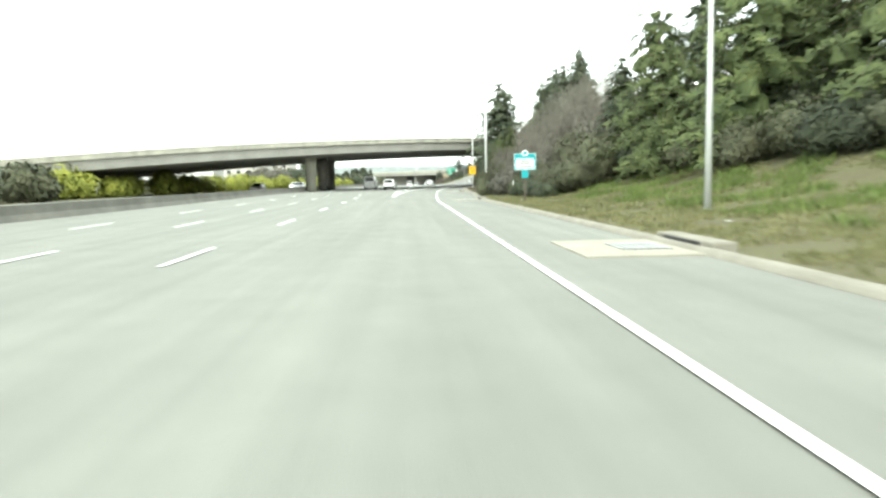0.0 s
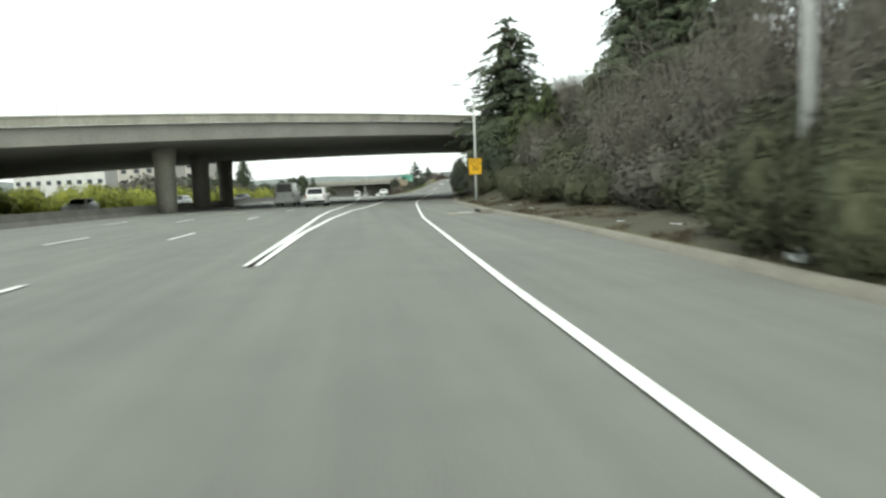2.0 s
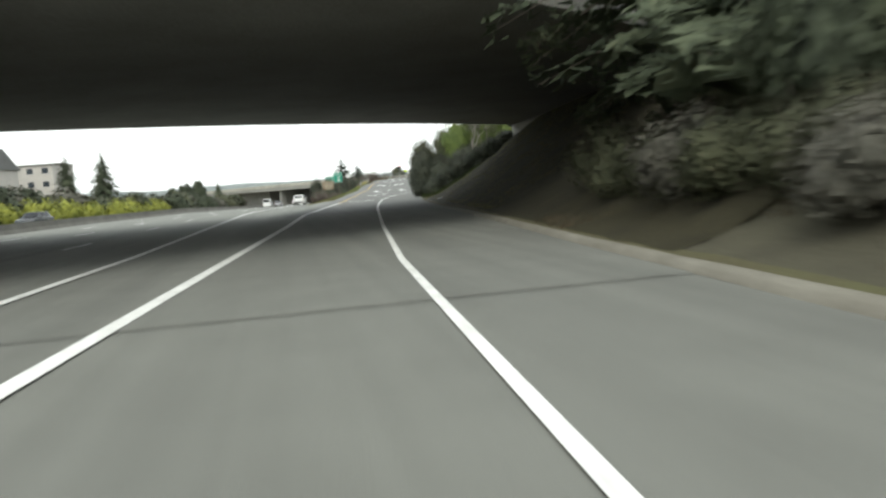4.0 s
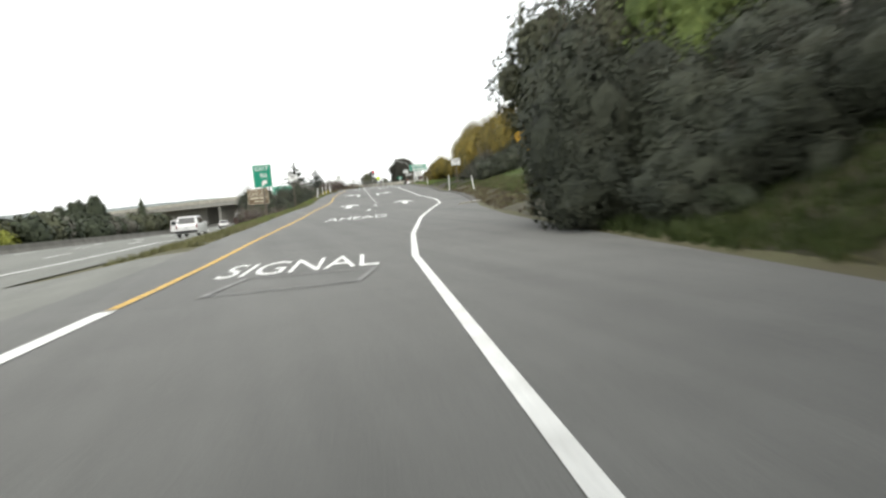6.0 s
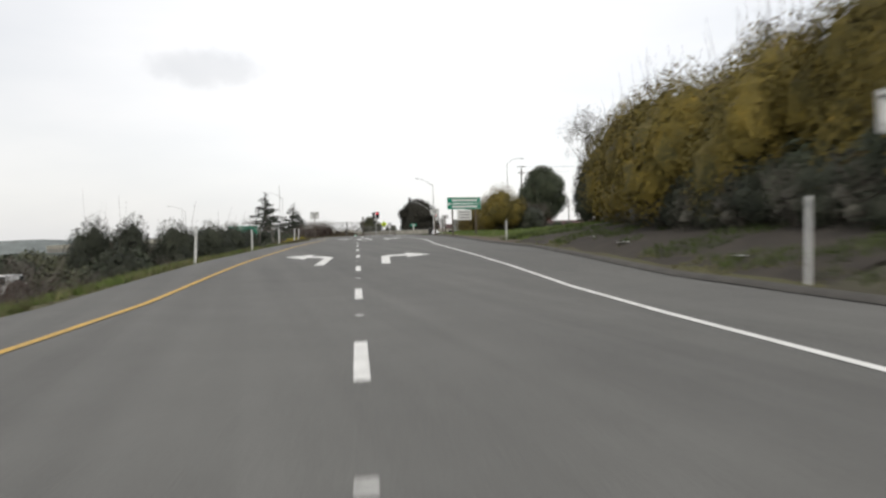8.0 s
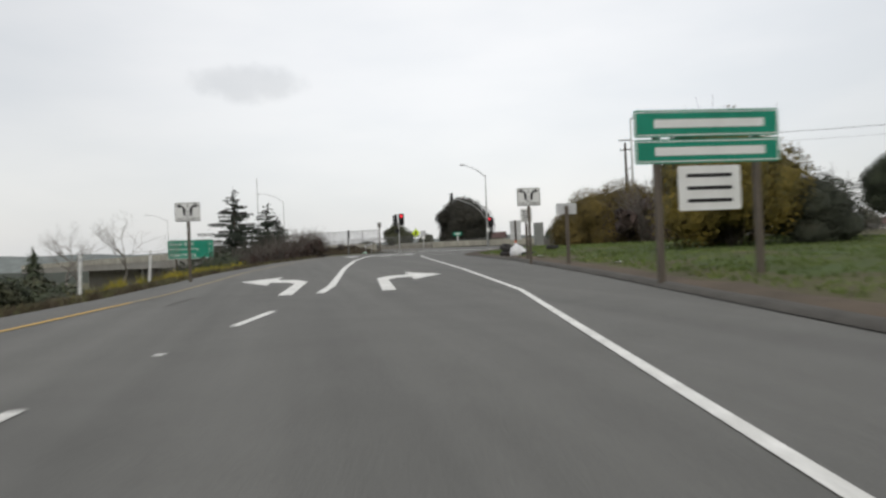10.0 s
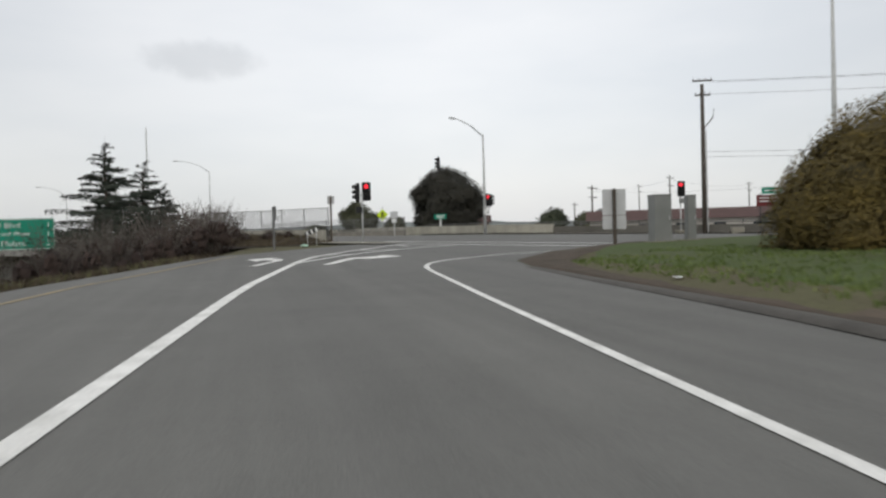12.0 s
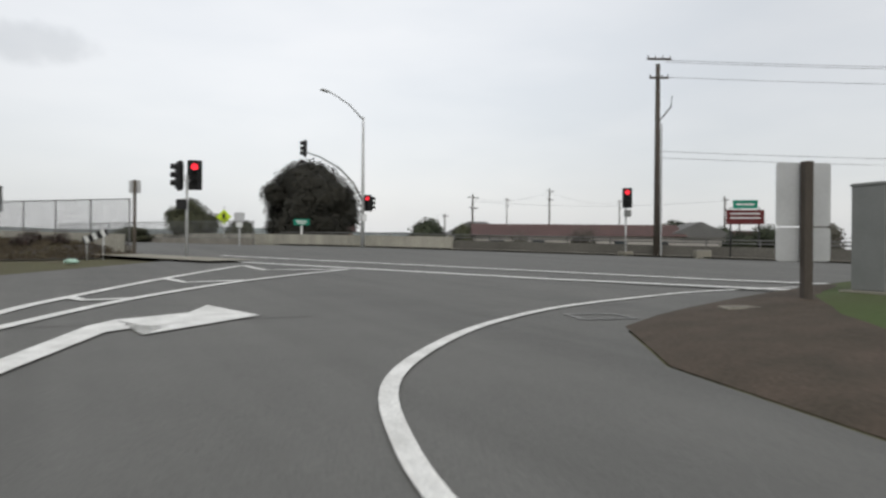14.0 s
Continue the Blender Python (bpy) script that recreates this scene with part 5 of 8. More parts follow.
# thick trees just past the overpass: dark shrubs in front, fresh green crowns behind
for x, y, top, w in ((20.6, 178.8, 4.0, 2.8), (22.8, 178.0, 5.0, 3.2), (25.0, 177.8, 5.8, 3.2), (27.2, 178.6, 7.0, 3.4), (29.4, 179.8, 8.0, 3.6), (18.9, 182.6, 3.6, 2.8), (20.3, 184.8, 4.6, 3.0), (22.2, 186.2, 5.6, 3.2), (20.6, 181.4, 4.6, 3.4), (22.6, 180.4, 5.2, 3.6), (24.6, 179.6, 5.4, 3.6), (26.4, 179.8, 5.6, 3.2),
                     (21.4, 184.0, 6.4, 3.6), (23.8, 182.6, 6.6, 4.0), (22.4, 187.0, 7.0, 4.0), (25.4, 184.6, 7.2, 4.4), (27.6, 182.6, 6.6, 3.8)):
    reach(pick(FINE_DARK), x, y, top, w)
for x, y, top, w in ((19.8, 186.5, 9.2, 3.8), (22.7, 188.0, 10.6, 4.0)):
    reach(GREY_GREEN, x, y, top, w)
for x, y, top, w in ((29.0, 192.0, 12.0, 4.6), (26.6, 189.4, 10.6, 4.4)):
    reach(pick(FINE_DARK), x, y, top, w)
low = []
for _ in range(26):
    y = 178.6 + 6.5 * rng.random()
    low.append(planted(pick(SCRUBS_DARK + SCRUBS), SHOULDER(y) + 1.6 + 3.6 * rng.random(), y, 0.26 + 0.2 * rng.random()))
grown_together("undergrowth", "low dark green undergrowth at the foot of the slope", "undergrowth", low)
for x, y, h in ((19.4, 180.0, 2.2), (20.6, 178.9, 2.4), (21.9, 178.0, 2.6), (23.4, 177.4, 2.6), (25.0, 177.2, 2.6)):
    reach(pick(FINE_DARK), x, y, ground_z(x, y) + h, 2.6)
reach(FINE_DARK[0], 19.4, 184.4, 7.0, 3.4)
reach(FINE_DARK[1], 18.9, 183.2, 6.0, 3.0)
for x, y, top, w in ((23.6, 186.6, 10.6, 5.0), (26.2, 186.2, 11.6, 5.6), (29.0, 187.0, 11.2, 5.2), (30.5, 184.0, 10.4, 4.6), (27.5, 190.0, 11.8, 5.0)):
    reach(pick(GREENS), x, y, top, w)
for x, y, top, w in ((32.6, 199.5, 13.5, 6.5), (36.5, 203.5, 13.0, 6.5), (35.0, 196.0, 14.0, 7.0), (40.5, 199.0, 14.5, 7.5)):
    reach(CONIFERS[1], x, y, top, w)
reach(BARES[0], 23.8, 180.6, 11.8, 6.4)
reach(BARES[1], 26.0, 184.0, 9.5, 4.0)
plant(BARES[1], 33.5, 200.0, 1.0)
reach(PINES[0], 33.0, 186.5, 12.0, 6.0)
# grass slope and trees beside the ramp
for x, y, top, w in ((34.0, 232.0, 5.4, 3.0), (35.4, 233.0, 6.4, 3.2), (44.8, 226.6, 6.4, 4.0), (47.2, 226.8, 7.2, 4.4), (49.0, 225.4, 7.0, 4.0)):
    reach(pick(FINE_DARK), x, y, top, w)
reach(DARK_PINE, 40.2, 232.3, 13.4, 7.4)
reach(CEDAR, 45.6, 228.2, 14.2, 11.0)
for x, y, top, w in ((36.6, 231.6, 7.0, 4.0), (38.2, 231.2, 7.2, 4.2), (39.4, 230.6, 6.6, 4.0), (35.4, 230.8, 5.8, 3.4)):
    reach(pick(FINE_DARK), x, y, top, w)
for x, y, top, w in ((41.0, 231.0, 6.6, 4.4), (42.6, 230.6, 6.2, 4.0), (38.4, 232.4, 5.6, 3.4), (40.6, 233.4, 6.4, 4.0)):
    reach(pick(GREYS), x, y, top, w)
reach(GREY_LEAFY[0], 40.2, 230.6, 5.8, 4.0)
reach(BARES[0], 47.5, 221.0, 15.0, 9.5)
reach(BARES[0], 16.2, 110.5, 10.9, 1.8)
for x, y, w in ((43.0, 225.0, 3.4), (46.0, 226.5, 4.0), (44.5, 228.8, 3.6), (41.0, 221.5, 2.6), (48.5, 224.0, 4.0), (50.5, 229.0, 4.4)):
    plant(SCRUBS_DARK[1], x, y, w / 6.5)
reach(BARES[0], 43.5, 213.5, 12.5, 7.0)
reach(BARES[1], 36.4, 208.4, 8.8, 6.5)
for x, y, top, w in ((49.0, 212.0, 13.5, 7.0), (45.0, 206.0, 13.0, 6.5)):
    reach(DARK_PINE, x, y, top, w)
for x, y, top, w in ((38.0, 207.0, 6.0, 2.8), (42.5, 210.0, 6.6, 3.2), (50.0, 217.0, 8.4, 4.2), (51.0, 226.0, 8.8, 4.6), (53.0, 234.0, 9.5, 5.0), (46.0, 216.0, 7.4, 3.0)):
    reach(pick(SCRUBS_DARK), x, y, top, w)
for x, y, top, w in ((41.6, 235.0, 6.8, 5.0), (39.0, 233.4, 5.8, 3.6), (44.0, 233.0, 6.8, 4.0), (34.6, 232.6, 6.0, 3.6)):
    reach(pick(GREYS), x, y, top, w)
for x, y, top, w in ((33.8, 231.4, 5.2, 3.4), (34.8, 233.4, 6.0, 3.8), (35.6, 231.6, 6.2, 3.6)):
    reach(pick(FINE_DARK), x, y, top, w)
for x, y, top, w in ((35.9, 233.2, 9.6, 4.4), (37.0, 235.6, 10.9, 5.4), (37.5, 239.2, 11.0, 5.6), (37.5, 243.2, 10.4, 5.4), (37.7, 247.6, 10.3, 5.4), (39.2, 251.6, 11.0, 5.6), (41.0, 256.0, 11.7, 5.6), (42.6, 260.4, 11.6, 5.4),
                     (40.0, 241.0, 12.2, 6.2), (41.2, 246.4, 12.0, 6.2), (44.0, 251.0, 13.2, 6.6), (46.6, 256.4, 13.8, 6.6), (47.0, 246.5, 13.6, 6.8), (48.0, 262.0, 12.9, 5.6)):
    reach(pick(ACACIAS), x, y, top, w)
for x, y in ((34.9, 233.6), (35.3, 236.2), (35.7, 238.8), (36.1, 241.4), (36.5, 244.0), (36.9, 246.6), (37.8, 249.2), (38.8, 251.8), (39.9, 254.4), (41.1, 257.0), (42.3, 259.6), (44.0, 261.6)):
    reach(pick(FINE_DARK), x, y, ground_z(x, y) + 2.4, 2.8)
    plant(pick(GREYS), x - 0.3, y + 1.0, 0.55)
    reach(pick(SCRUBS_DARK), x + 0.8, y + 1.2, ground_z(x, y) + 2.9, 3.2)
for x, y, top in ((51.9, 261.5, 16.6), (49.5, 256.0, 15.0), (53.5, 268.0, 15.5), (46.5, 266.0, 12.0)):
    reach(BARES[1], x, y, top, 4.6)
reach(BARES[1], 47.2, 273.0, 13.4, 6.0)
reach(BARES[1], 48.4, 270.0, 13.0, 5.4)
reach(BARES[1], 45.8, 268.5, 11.6, 4.6)
reach(FINE_DARK[0], 46.4, 272.2, 10.4, 3.4)
reach(FINE_DARK[1], 48.2, 270.6, 9.0, 3.6)
reach(ACACIAS[0], 46.9, 292.2, 9.7, 5.4)
reach(FINE_DARK[1], 49.6, 291.6, 7.4, 4.0)
corner_acacia = make_bush("acacia_bush", 6.4, 6.4, 42000, 0.084, BROWN_ACACIA, "dense brownish-olive acacia bush on the corner lawn", lobes=30, low=0.12, stems=3, group="acacias on the corner lawn", fine=0.85, fill=0.8)
reach(corner_acacia, 54.1, 315.0, 9.0, 6.6)
plant(corner_acacia, 51.0, 313.4, 0.68)
plant(BROWNS[0], 51.5, 306.5, 1.35)
plant(BROWNS[1], 54.6, 311.5, 1.5)
plant(SCRUBS_DARK[0], 57.0, 312.6, 0.8)
plant(SCRUBS_DARK[1], 54.5, 307.0, 0.85)
plant(BROWNS[1], 57.5, 309.5, 1.4)
big_oak = make_round_tree(9.0, 8.6, "large dark evergreen tree with clumped crown behind the bushes", OAK, 18000, 0.28, 0.14, 34)
reach(big_oak, 63.2, 319.4, 14.0, 6.9)
plant(big_oak, 70.0, 308.0, 0.6)
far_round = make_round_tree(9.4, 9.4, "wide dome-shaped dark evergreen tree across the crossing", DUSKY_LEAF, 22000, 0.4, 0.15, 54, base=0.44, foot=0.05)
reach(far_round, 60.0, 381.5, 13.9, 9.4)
small_dome = make_round_tree(5.4, 5.6, "low olive dome-shaped tree beyond the signal", SCRUB, 6000, 0.25, 0.15, 22, base=0.5, foot=0.12)
reach(small_dome, 50.8, 390.6, 10.3, 5.2)
reach(small_dome, 45.0, 389.4, 7.3, 4.2)
reach(small_dome, 55.6, 391.0, 8.4, 3.4)
distant_tree = make_round_tree(9.4, 9.4, "distant rounded evergreen tree", OAK, 3500, 0.4, 0.38, 30)
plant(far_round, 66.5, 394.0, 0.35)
for k in range(15):
    x, y = street(-14 + k * 6.5 + 2 * rng.normal(), 29.5 + 1.2 * rng.normal())
    plant(pick(BROWNS + GREYS), x, y, 0.36 + 0.24 * rng.random(), zg(x, min(y, 385)))
for x, y, w in ((75.8, 346.0, 0.5), (77.2, 345.2, 0.6), (79.0, 344.0, 0.55)):
    plant(SCRUBS_DARK[0], x, y, w, 5.0)

# left of the ramp: firs and brown scrub above the freeway
fir = make_conifer(9.8, 4.6, "dark spiky fir beside the ramp top", FIR, droop=-0.04, dense=2.6, start=0.06, power=1.15, group="firs beside the ramp", leaf=0.15, whorl=0.42, per=6, inner=0.3, bend=0.45)
reach(fir, 26.0, 361.2, 13.9, 11.0, 4.05)
reach(fir, 30.1, 349.5, 11.0, 8.4, 3.9)
reach(fir, 31.2, 351.5, 9.6, 5.0, 3.9)
for x, y, s in ((24.5, 337, 1.1), (27.0, 339, 1.15), (29.2, 336.5, 1.05), (29.5, 342.5, 1.2), (32.0, 341.0, 1.1), (33.5, 345.0, 1.1), (34.6, 339.8, 0.85), (26.5, 346, 1.2), (31, 349, 1.0), (34.8, 349.5, 0.9)):
    plant(pick(BROWNS), x, y, s * 1.25)
for x, y, z, s in ((23.5, 311.0, 3.0, 0.5), (21.8, 308.5, 2.8, 0.45), (20.0, 314, 2.8, 0.42), (25.5, 316.0, 3.2, 0.36)):
    plant(BARES[0], x, y, s, z)
for y in steps(256, 330, 3.4):
    x1 = RAMP_L(y) - 2.6
    plant(pick(BROWNS + SCRUBS_DARK), x1 - 2.8 - rng.random() * 2.2, y, 0.6 + 0.4 * rng.random())
    if y < 292:
        plant(pick(SCRUBS + SCRUBS_DARK + BROWNS), x1 - 5.2 - rng.random() * 1.5, y + 1, 0.85 + 0.45 * rng.random())
for x, y, top, w in ((12.5, 275, 6.9, 3.8), (14.8, 273, 6.5, 3.8), (17.6, 275, 6.0, 4.6), (19.5, 277.5, 5.8, 4.2), (20.6, 285, 6.0, 4.4), (16.0, 262, 4.0, 3.2), (22.0, 292, 5.9, 3.6)):
    reach(pick(FINE_DARK), x, y, top, w)
grown_together("scrub", "low brown scrub and dry stalks along the upper ramp", "scrub",
               [planted(pick(BROWNS + GREY_LEAFY + BROWNS), RAMP_L(y) - 3.0 - 6.5 * rng.random(), y + rng.normal(), 0.34 + 0.22 * rng.random()) for y in steps(297, 336, 1.1)])
for x, y, top, w in ((27.6, 325.5, 6.0, 3.2), (29.4, 328.6, 6.3, 3.4), (31.2, 331.6, 6.4, 3.2), (32.4, 335.2, 6.5, 3.4), (30.0, 334.0, 6.8, 3.6)):
    reach(pick(BROWNS + FINE_DARK), x, y, top, w)
# beyond the freeway
hedge = [planted(pick(LIMES), GORE_L(y) - 37.0 + rng.normal() * 0.8, y, 0.85 + 0.35 * rng.random()) for y in steps(96, 296, 4.6)]
hedge += [planted(pick(DISTANT), GORE_L(y) - 40.5 + (3.5 if y > 290 else 0) + rng.normal(), y, 1.35 + 0.7 * rng.random()) for y in steps(190, 420, 5.0)]
hedge += [planted(pick(LIMES + DISTANT[:2]), GORE_L(y) - 38.5 + rng.normal(), y, 1.0 + 0.4 * rng.random()) for y in steps(30, 92, 4.0)]
hedge += [planted(pick(DISTANT), 84 + k * 7.5 + rng.normal() * 2, 412 - k * 4 + rng.normal() * 3, 1.0 + 0.6 * rng.random()) for k in range(16)]
grown_together("hedge", "lime-yellow and olive hedge shrubs beyond the freeway", "hedge", hedge)
for ob_ in DISTANT + LIMES:
    for c in list(ob_.children_recursive) + [ob_]:
        bpy.data.objects.remove(c)
for x, y, s in ((-38, 268, 0.98), (-33.5, 279, 1.08), (-36.5, 290, 0.85), (-60, 330, 0.8), (-22.4, 444, 0.9)):
    plant(CONIFERS[0], x, y, s)
for x, y, top, w in ((-21.5, 351.5, 8.8, 5.6), (-25.5, 353.5, 8.0, 5.0), (-30, 356, 7.0, 5.0)):
    reach(distant_tree, x, y, top, w)
for x, y, s in ((-54, 84, 0.8), (-45, 60, 0.8), (-70, 170, 0.7), (-46, 226, 0.6), (-46, 372, 0.8)):
    plant(distant_tree, x, y, s)
for y, s in ((322, 0.5), (334, 0.62), (343, 0.75), (352, 0.66), (361, 0.72), (376, 0.6)):
    plant(distant_tree, GORE_L(y) - 41.0, y, s)

# grass and weeds, past counting
def tufts(name, label, spots, height, material, blades=6):
    n = len(spots)
    base = np.repeat(np.asarray(spots, float), blades, axis=0)
    m = len(base)
    base[:, :2] += rng.normal(size=(m, 2)) * 0.07
    lean = rng.normal(size=(m, 3)) * 0.35
    lean[:, 2] = 1
    h = (height * (0.5 + rng.random(m)))[:, None]
    tip = base + lean * h
    ang = rng.random(m) * math.tau
    side = np.stack([np.cos(ang), np.sin(ang), np.zeros(m)], 1) * 0.018 * (1 + height * 2)
    v = np.stack([base - side, base + side, tip], 1).reshape(-1, 3)
    return tagged(new(name, mesh_from(name, v.tolist(), np.arange(3 * m).reshape(m, 3).tolist(), material)), label, "grass", kind="stuff")


def scatter(n, y0, y1, o0, o1, clump=0.0):
    out = []
    while len(out) < n:
        y, o = y0 + (y1 - y0) * rng.random(), o0 + (o1 - o0) * rng.random()
        if clump and noise.noise((y * 0.35, o * 0.5, 9)) < clump - 0.5:
            continue
        x = SHOULDER(y) + o
        out.append((x, y, ground_z(x, y) - 0.02))
    return out


tufts("grass", "dry yellow-green grass on the freeway bank", scatter(11000, 5, 60, 0.5, 11, 0.15), 0.13, DRY_BLADE)
tufts("grass", "green weeds on the upper bank", scatter(5000, 5, 60, 4, 15, 0.5), 0.28, BLADE)
tufts("grass", "short weeds among the dirt beside the shoulder", scatter(2200, 60, 128, 0.5, 3.5, 0.55), 0.12, BROWN_WEED)
tufts("grass", "green grass on the slope beside the ramp", scatter(8500, 186, 236, 1.6, 15, 0.42), 0.16, BLADE)
tufts("grass", "dry weeds along the ramp shoulder", scatter(9000, 172, 233, 0.4, 5.0, 0.25), 0.10, DRY_BLADE)
tufts("grass", "mown green grass beside the ramp and corner", scatter(12500, 256, 318, 1.0, 14, 0.15), 0.10, BLADE)


def gore_scatter(n, y0, y1, k0, k1):
    out = []
    while len(out) < n:
        y, k = y0 + (y1 - y0) * rng.random(), k0 + (k1 - k0) * rng.random()
        a, b = GORE_L(y) + 2.6, RAMP_L(y)
        x = a + (b - a) * k
        if noise.noise((x * 0.4, y * 0.4, 4)) > -0.15:
            out.append((x, y, ground_z(x, y) - 0.02))
    return out


tufts("grass", "pale dry weeds between the freeway and the ramp", gore_scatter(6000, 192, 330, 0.3, 0.99), 0.2, DRY_BLADE)
tufts("grass", "green weeds on the slope left of the ramp", gore_scatter(3400, 205, 285, 0.45, 0.97), 0.18, BLADE)
tufts("grass", "brown dry weeds along the upper ramp edge", gore_scatter(4200, 280, 333, 0.55, 0.99), 0.2, BROWN_WEED)
tufts("wild_mustard", "yellow flowering wild mustard beside the ramp", [p for p in gore_scatter(2600, 296, 318, 0.45, 0.85)], 0.5, WILD_YELLOW)

tufts("grass", "sparse dry grass on the earth slope under the bridge", scatter(6000, 138, 176, 0.8, 15, 0.4), 0.13, DRY_BLADE)
tufts("grass", "dark green weeds at the foot of the slope past the overpass", scatter(3300, 174.6, 186.5, 0.2, 6.0, 0.1), 0.24, WEED)
tufts("grass", "brownish dry weeds along the verge of the grass slope", scatter(2600, 188, 233, 0.2, 4.5, 0.3), 0.17, BROWN_WEED)
tufts("grass", "olive weeds scattered over the grass slope", scatter(2200, 190, 233, 1.5, 13, 0.3), 0.2, WEED)
tufts("grass", "dark green weeds on the soil under the acacias", scatter(2600, 233, 264, 0.6, 8, 0.5), 0.2, WEED)
tufts("grass", "thin dry weeds and stalks under the acacias", scatter(3200, 234, 260, 0.3, 7, 0.45), 0.09, DRY_BLADE)
# ---- signs, posts and lights ----
def post_part(ob, h, material=GALV, r=0.035, square=False, name="post", x=0.0, y=0.03, z0=-0.9, label=""):
    bm = bmesh.new()
    if square:
        box(bm, (r * 2, r * 2, h - z0), (x, y, (h + z0) / 2), 0.008)
    else:
        tube(bm, [(x, y, z0), (x, y, h)], r, 10)
    return part(name, bm, material, ob, label, not square)


def panel_part(ob, w, h, z, material, label="", r=0.04, name="panel", y=0.0, x=0.0, depth=0.006):
    bm = bmesh.new()
    plate(bm, rounded(w, h, min(r, w / 3, h / 3)), depth, (x, y, z))
    return part(name, bm, material, ob, label)


def shape_part(ob, outline, z, material, name, y=-0.006, x=0.0, label=""):
    bm = bmesh.new()
    plate(bm, outline, 0.003, (x, y, z))
    bmesh.ops.triangulate(bm, faces=[f for f in bm.faces if len(f.verts) > 4])
    return part(name, bm, material, ob, label)


def border_part(ob, w, h, z, material, y=-0.005, t=0.018, inset=0.02, name="border"):
    bm = bmesh.new()
    for s in (-1, 1):
        box(bm, (w - 2 * inset, 0.003, t), (0, y, z + s * (h / 2 - inset - t / 2)))
        box(bm, (t, 0.003, h - 2 * inset - 2 * t - 0.002), (s * (w / 2 - inset - t / 2), y, z))
    return part(name, bm, material, ob)


def words_part(ob, words, height, x, z, material, y=-0.008, name="lettering", wide=None):
    me = text_mesh(name, words, height, material, 0.0, wide=wide)
    p = part(name, me, None, ob)
    p.location = (x, y, z)
    return p


def bars_part(ob, w, h, x, z, material, y=-0.006, name="text_bar"):
    bm = bmesh.new()
    box(bm, (w, 0.003, h), (x, y, z))
    return part(name, bm, material, ob)


LEFT_BEND = [(0.06, -0.26), (0.12, -0.26), (0.12, 0.0), (0.06, 0.10), (-0.02, 0.14), (-0.02, 0.20), (-0.15, 0.115), (-0.02, 0.03), (-0.02, 0.085), (0.03, 0.05), (0.06, -0.02)]


def turn_lane_sign():
    ob = thing("lane_use_sign", (0, 0, -200), "white lane sign with two curved black arrows on a post", "road sign", "turn lane signs")
    post_part(ob, 2.95, POST_WOOD, 0.045, True, label="weathered timber post")
    panel_part(ob, 0.86, 0.66, 2.66, SIGN_WHITE, y=-0.02)
    border_part(ob, 0.86, 0.66, 2.66, SIGN_BLACK, -0.025, 0.014, 0.012)
    shape_part(ob, [(x * 1.15, z * 0.92 + 0.02) for x, z in LEFT_BEND], 2.75, SIGN_BLACK, "arrow", -0.026, -0.21)
    shape_part(ob, [(-x * 1.15, z * 0.92 + 0.02) for x, z in LEFT_BEND][::-1], 2.75, SIGN_BLACK, "arrow", -0.026, 0.21)
    words_part(ob, "ONLY", 0.12, -0.2, 2.42, SIGN_BLACK, -0.028, wide=0.33)
    words_part(ob, "ONLY", 0.12, 0.2, 2.42, SIGN_BLACK, -0.028, wide=0.33)
    bm = bmesh.new()
    box(bm, (0.014, 0.003, 0.58), (0, -0.026, 2.66))
    part("divider", bm, SIGN_BLACK, ob)
    return ob


lane_sign = turn_lane_sign()
for i, (x, y, zt, turn) in enumerate(((16.3, 237.3, 4.63, -10), (31.1, 233.0, 4.73, -12), (40.62, 295.2, 6.54, -8), (28.65, 296.6, 6.40, -8))):
    m = pose(x, y, zt - 2.99, 0, 0, turn)
    if i:
        copy_thing(lane_sign, m)
    else:
        lane_sign.matrix_basis = m


def delineator():
    ob = thing("delineator_post", (0, 0, -200), "slim white marker post standing in the verge", "marker post", "marker posts")
    bm = bmesh.new()
    plate(bm, [(-0.04, -0.5), (0.04, -0.5), (0.04, 1.18), (0.025, 1.22), (-0.025, 1.22), (-0.04, 1.18)], 0.03)
    part("blade", bm, SIGN_WHITE, ob)
    bm = bmesh.new()
    box(bm, (0.06, 0.004, 0.11), (0, -0.019, 1.08))
    part("reflector", bm, ALU, ob)
    return ob


marker = delineator()
for i, (x, y, z, lean) in enumerate(((28.5, 220.35, 1.5, -7), (30.7, 234.5, 2.05, 2), (20.0, 252.3, 2.2, 3), (22.2, 266.0, 2.62, 0), (24.4, 281.0, 3.1, 0), (26.3, 292.0, 3.4, 2), (27.1, 297.8, 3.6, 4), (7.7, 53.2, 0.1, -4), (35.8, 262, 2.75, 0))):
    m = pose(x, y, z, 0, lean, 0)
    if i:
        copy_thing(marker, m)
    else:
        marker.matrix_basis = m

# teal sponsor board
ob = thing("sponsor_sign", (6.65, 42.0, 0.05), "teal roadside sponsor board with white panel on a post", "road sign", turn=-4)
post_part(ob, 2.9, POST_WOOD, 0.045, True)
panel_part(ob, 1.29, 0.97, 2.40, SIGN_TEAL, y=-0.02, r=0.06)
border_part(ob, 1.29, 0.97, 2.40, SIGN_WHITE, -0.025, 0.02, 0.012)
bm = bmesh.new()
box(bm, (1.08, 0.004, 0.5), (0, -0.0245, 2.25))
part("white_panel", bm, SIGN_WHITE, ob)
for w, z in ((0.52, 2.40), (0.62, 2.29), (0.98, 2.10)):
    bars_part(ob, w, 0.055, 0, z, SIGN_BLACK, -0.029)
bars_part(ob, 1.0, 0.05, 0, 2.58, SIGN_WHITE, -0.026)
bm = bmesh.new()
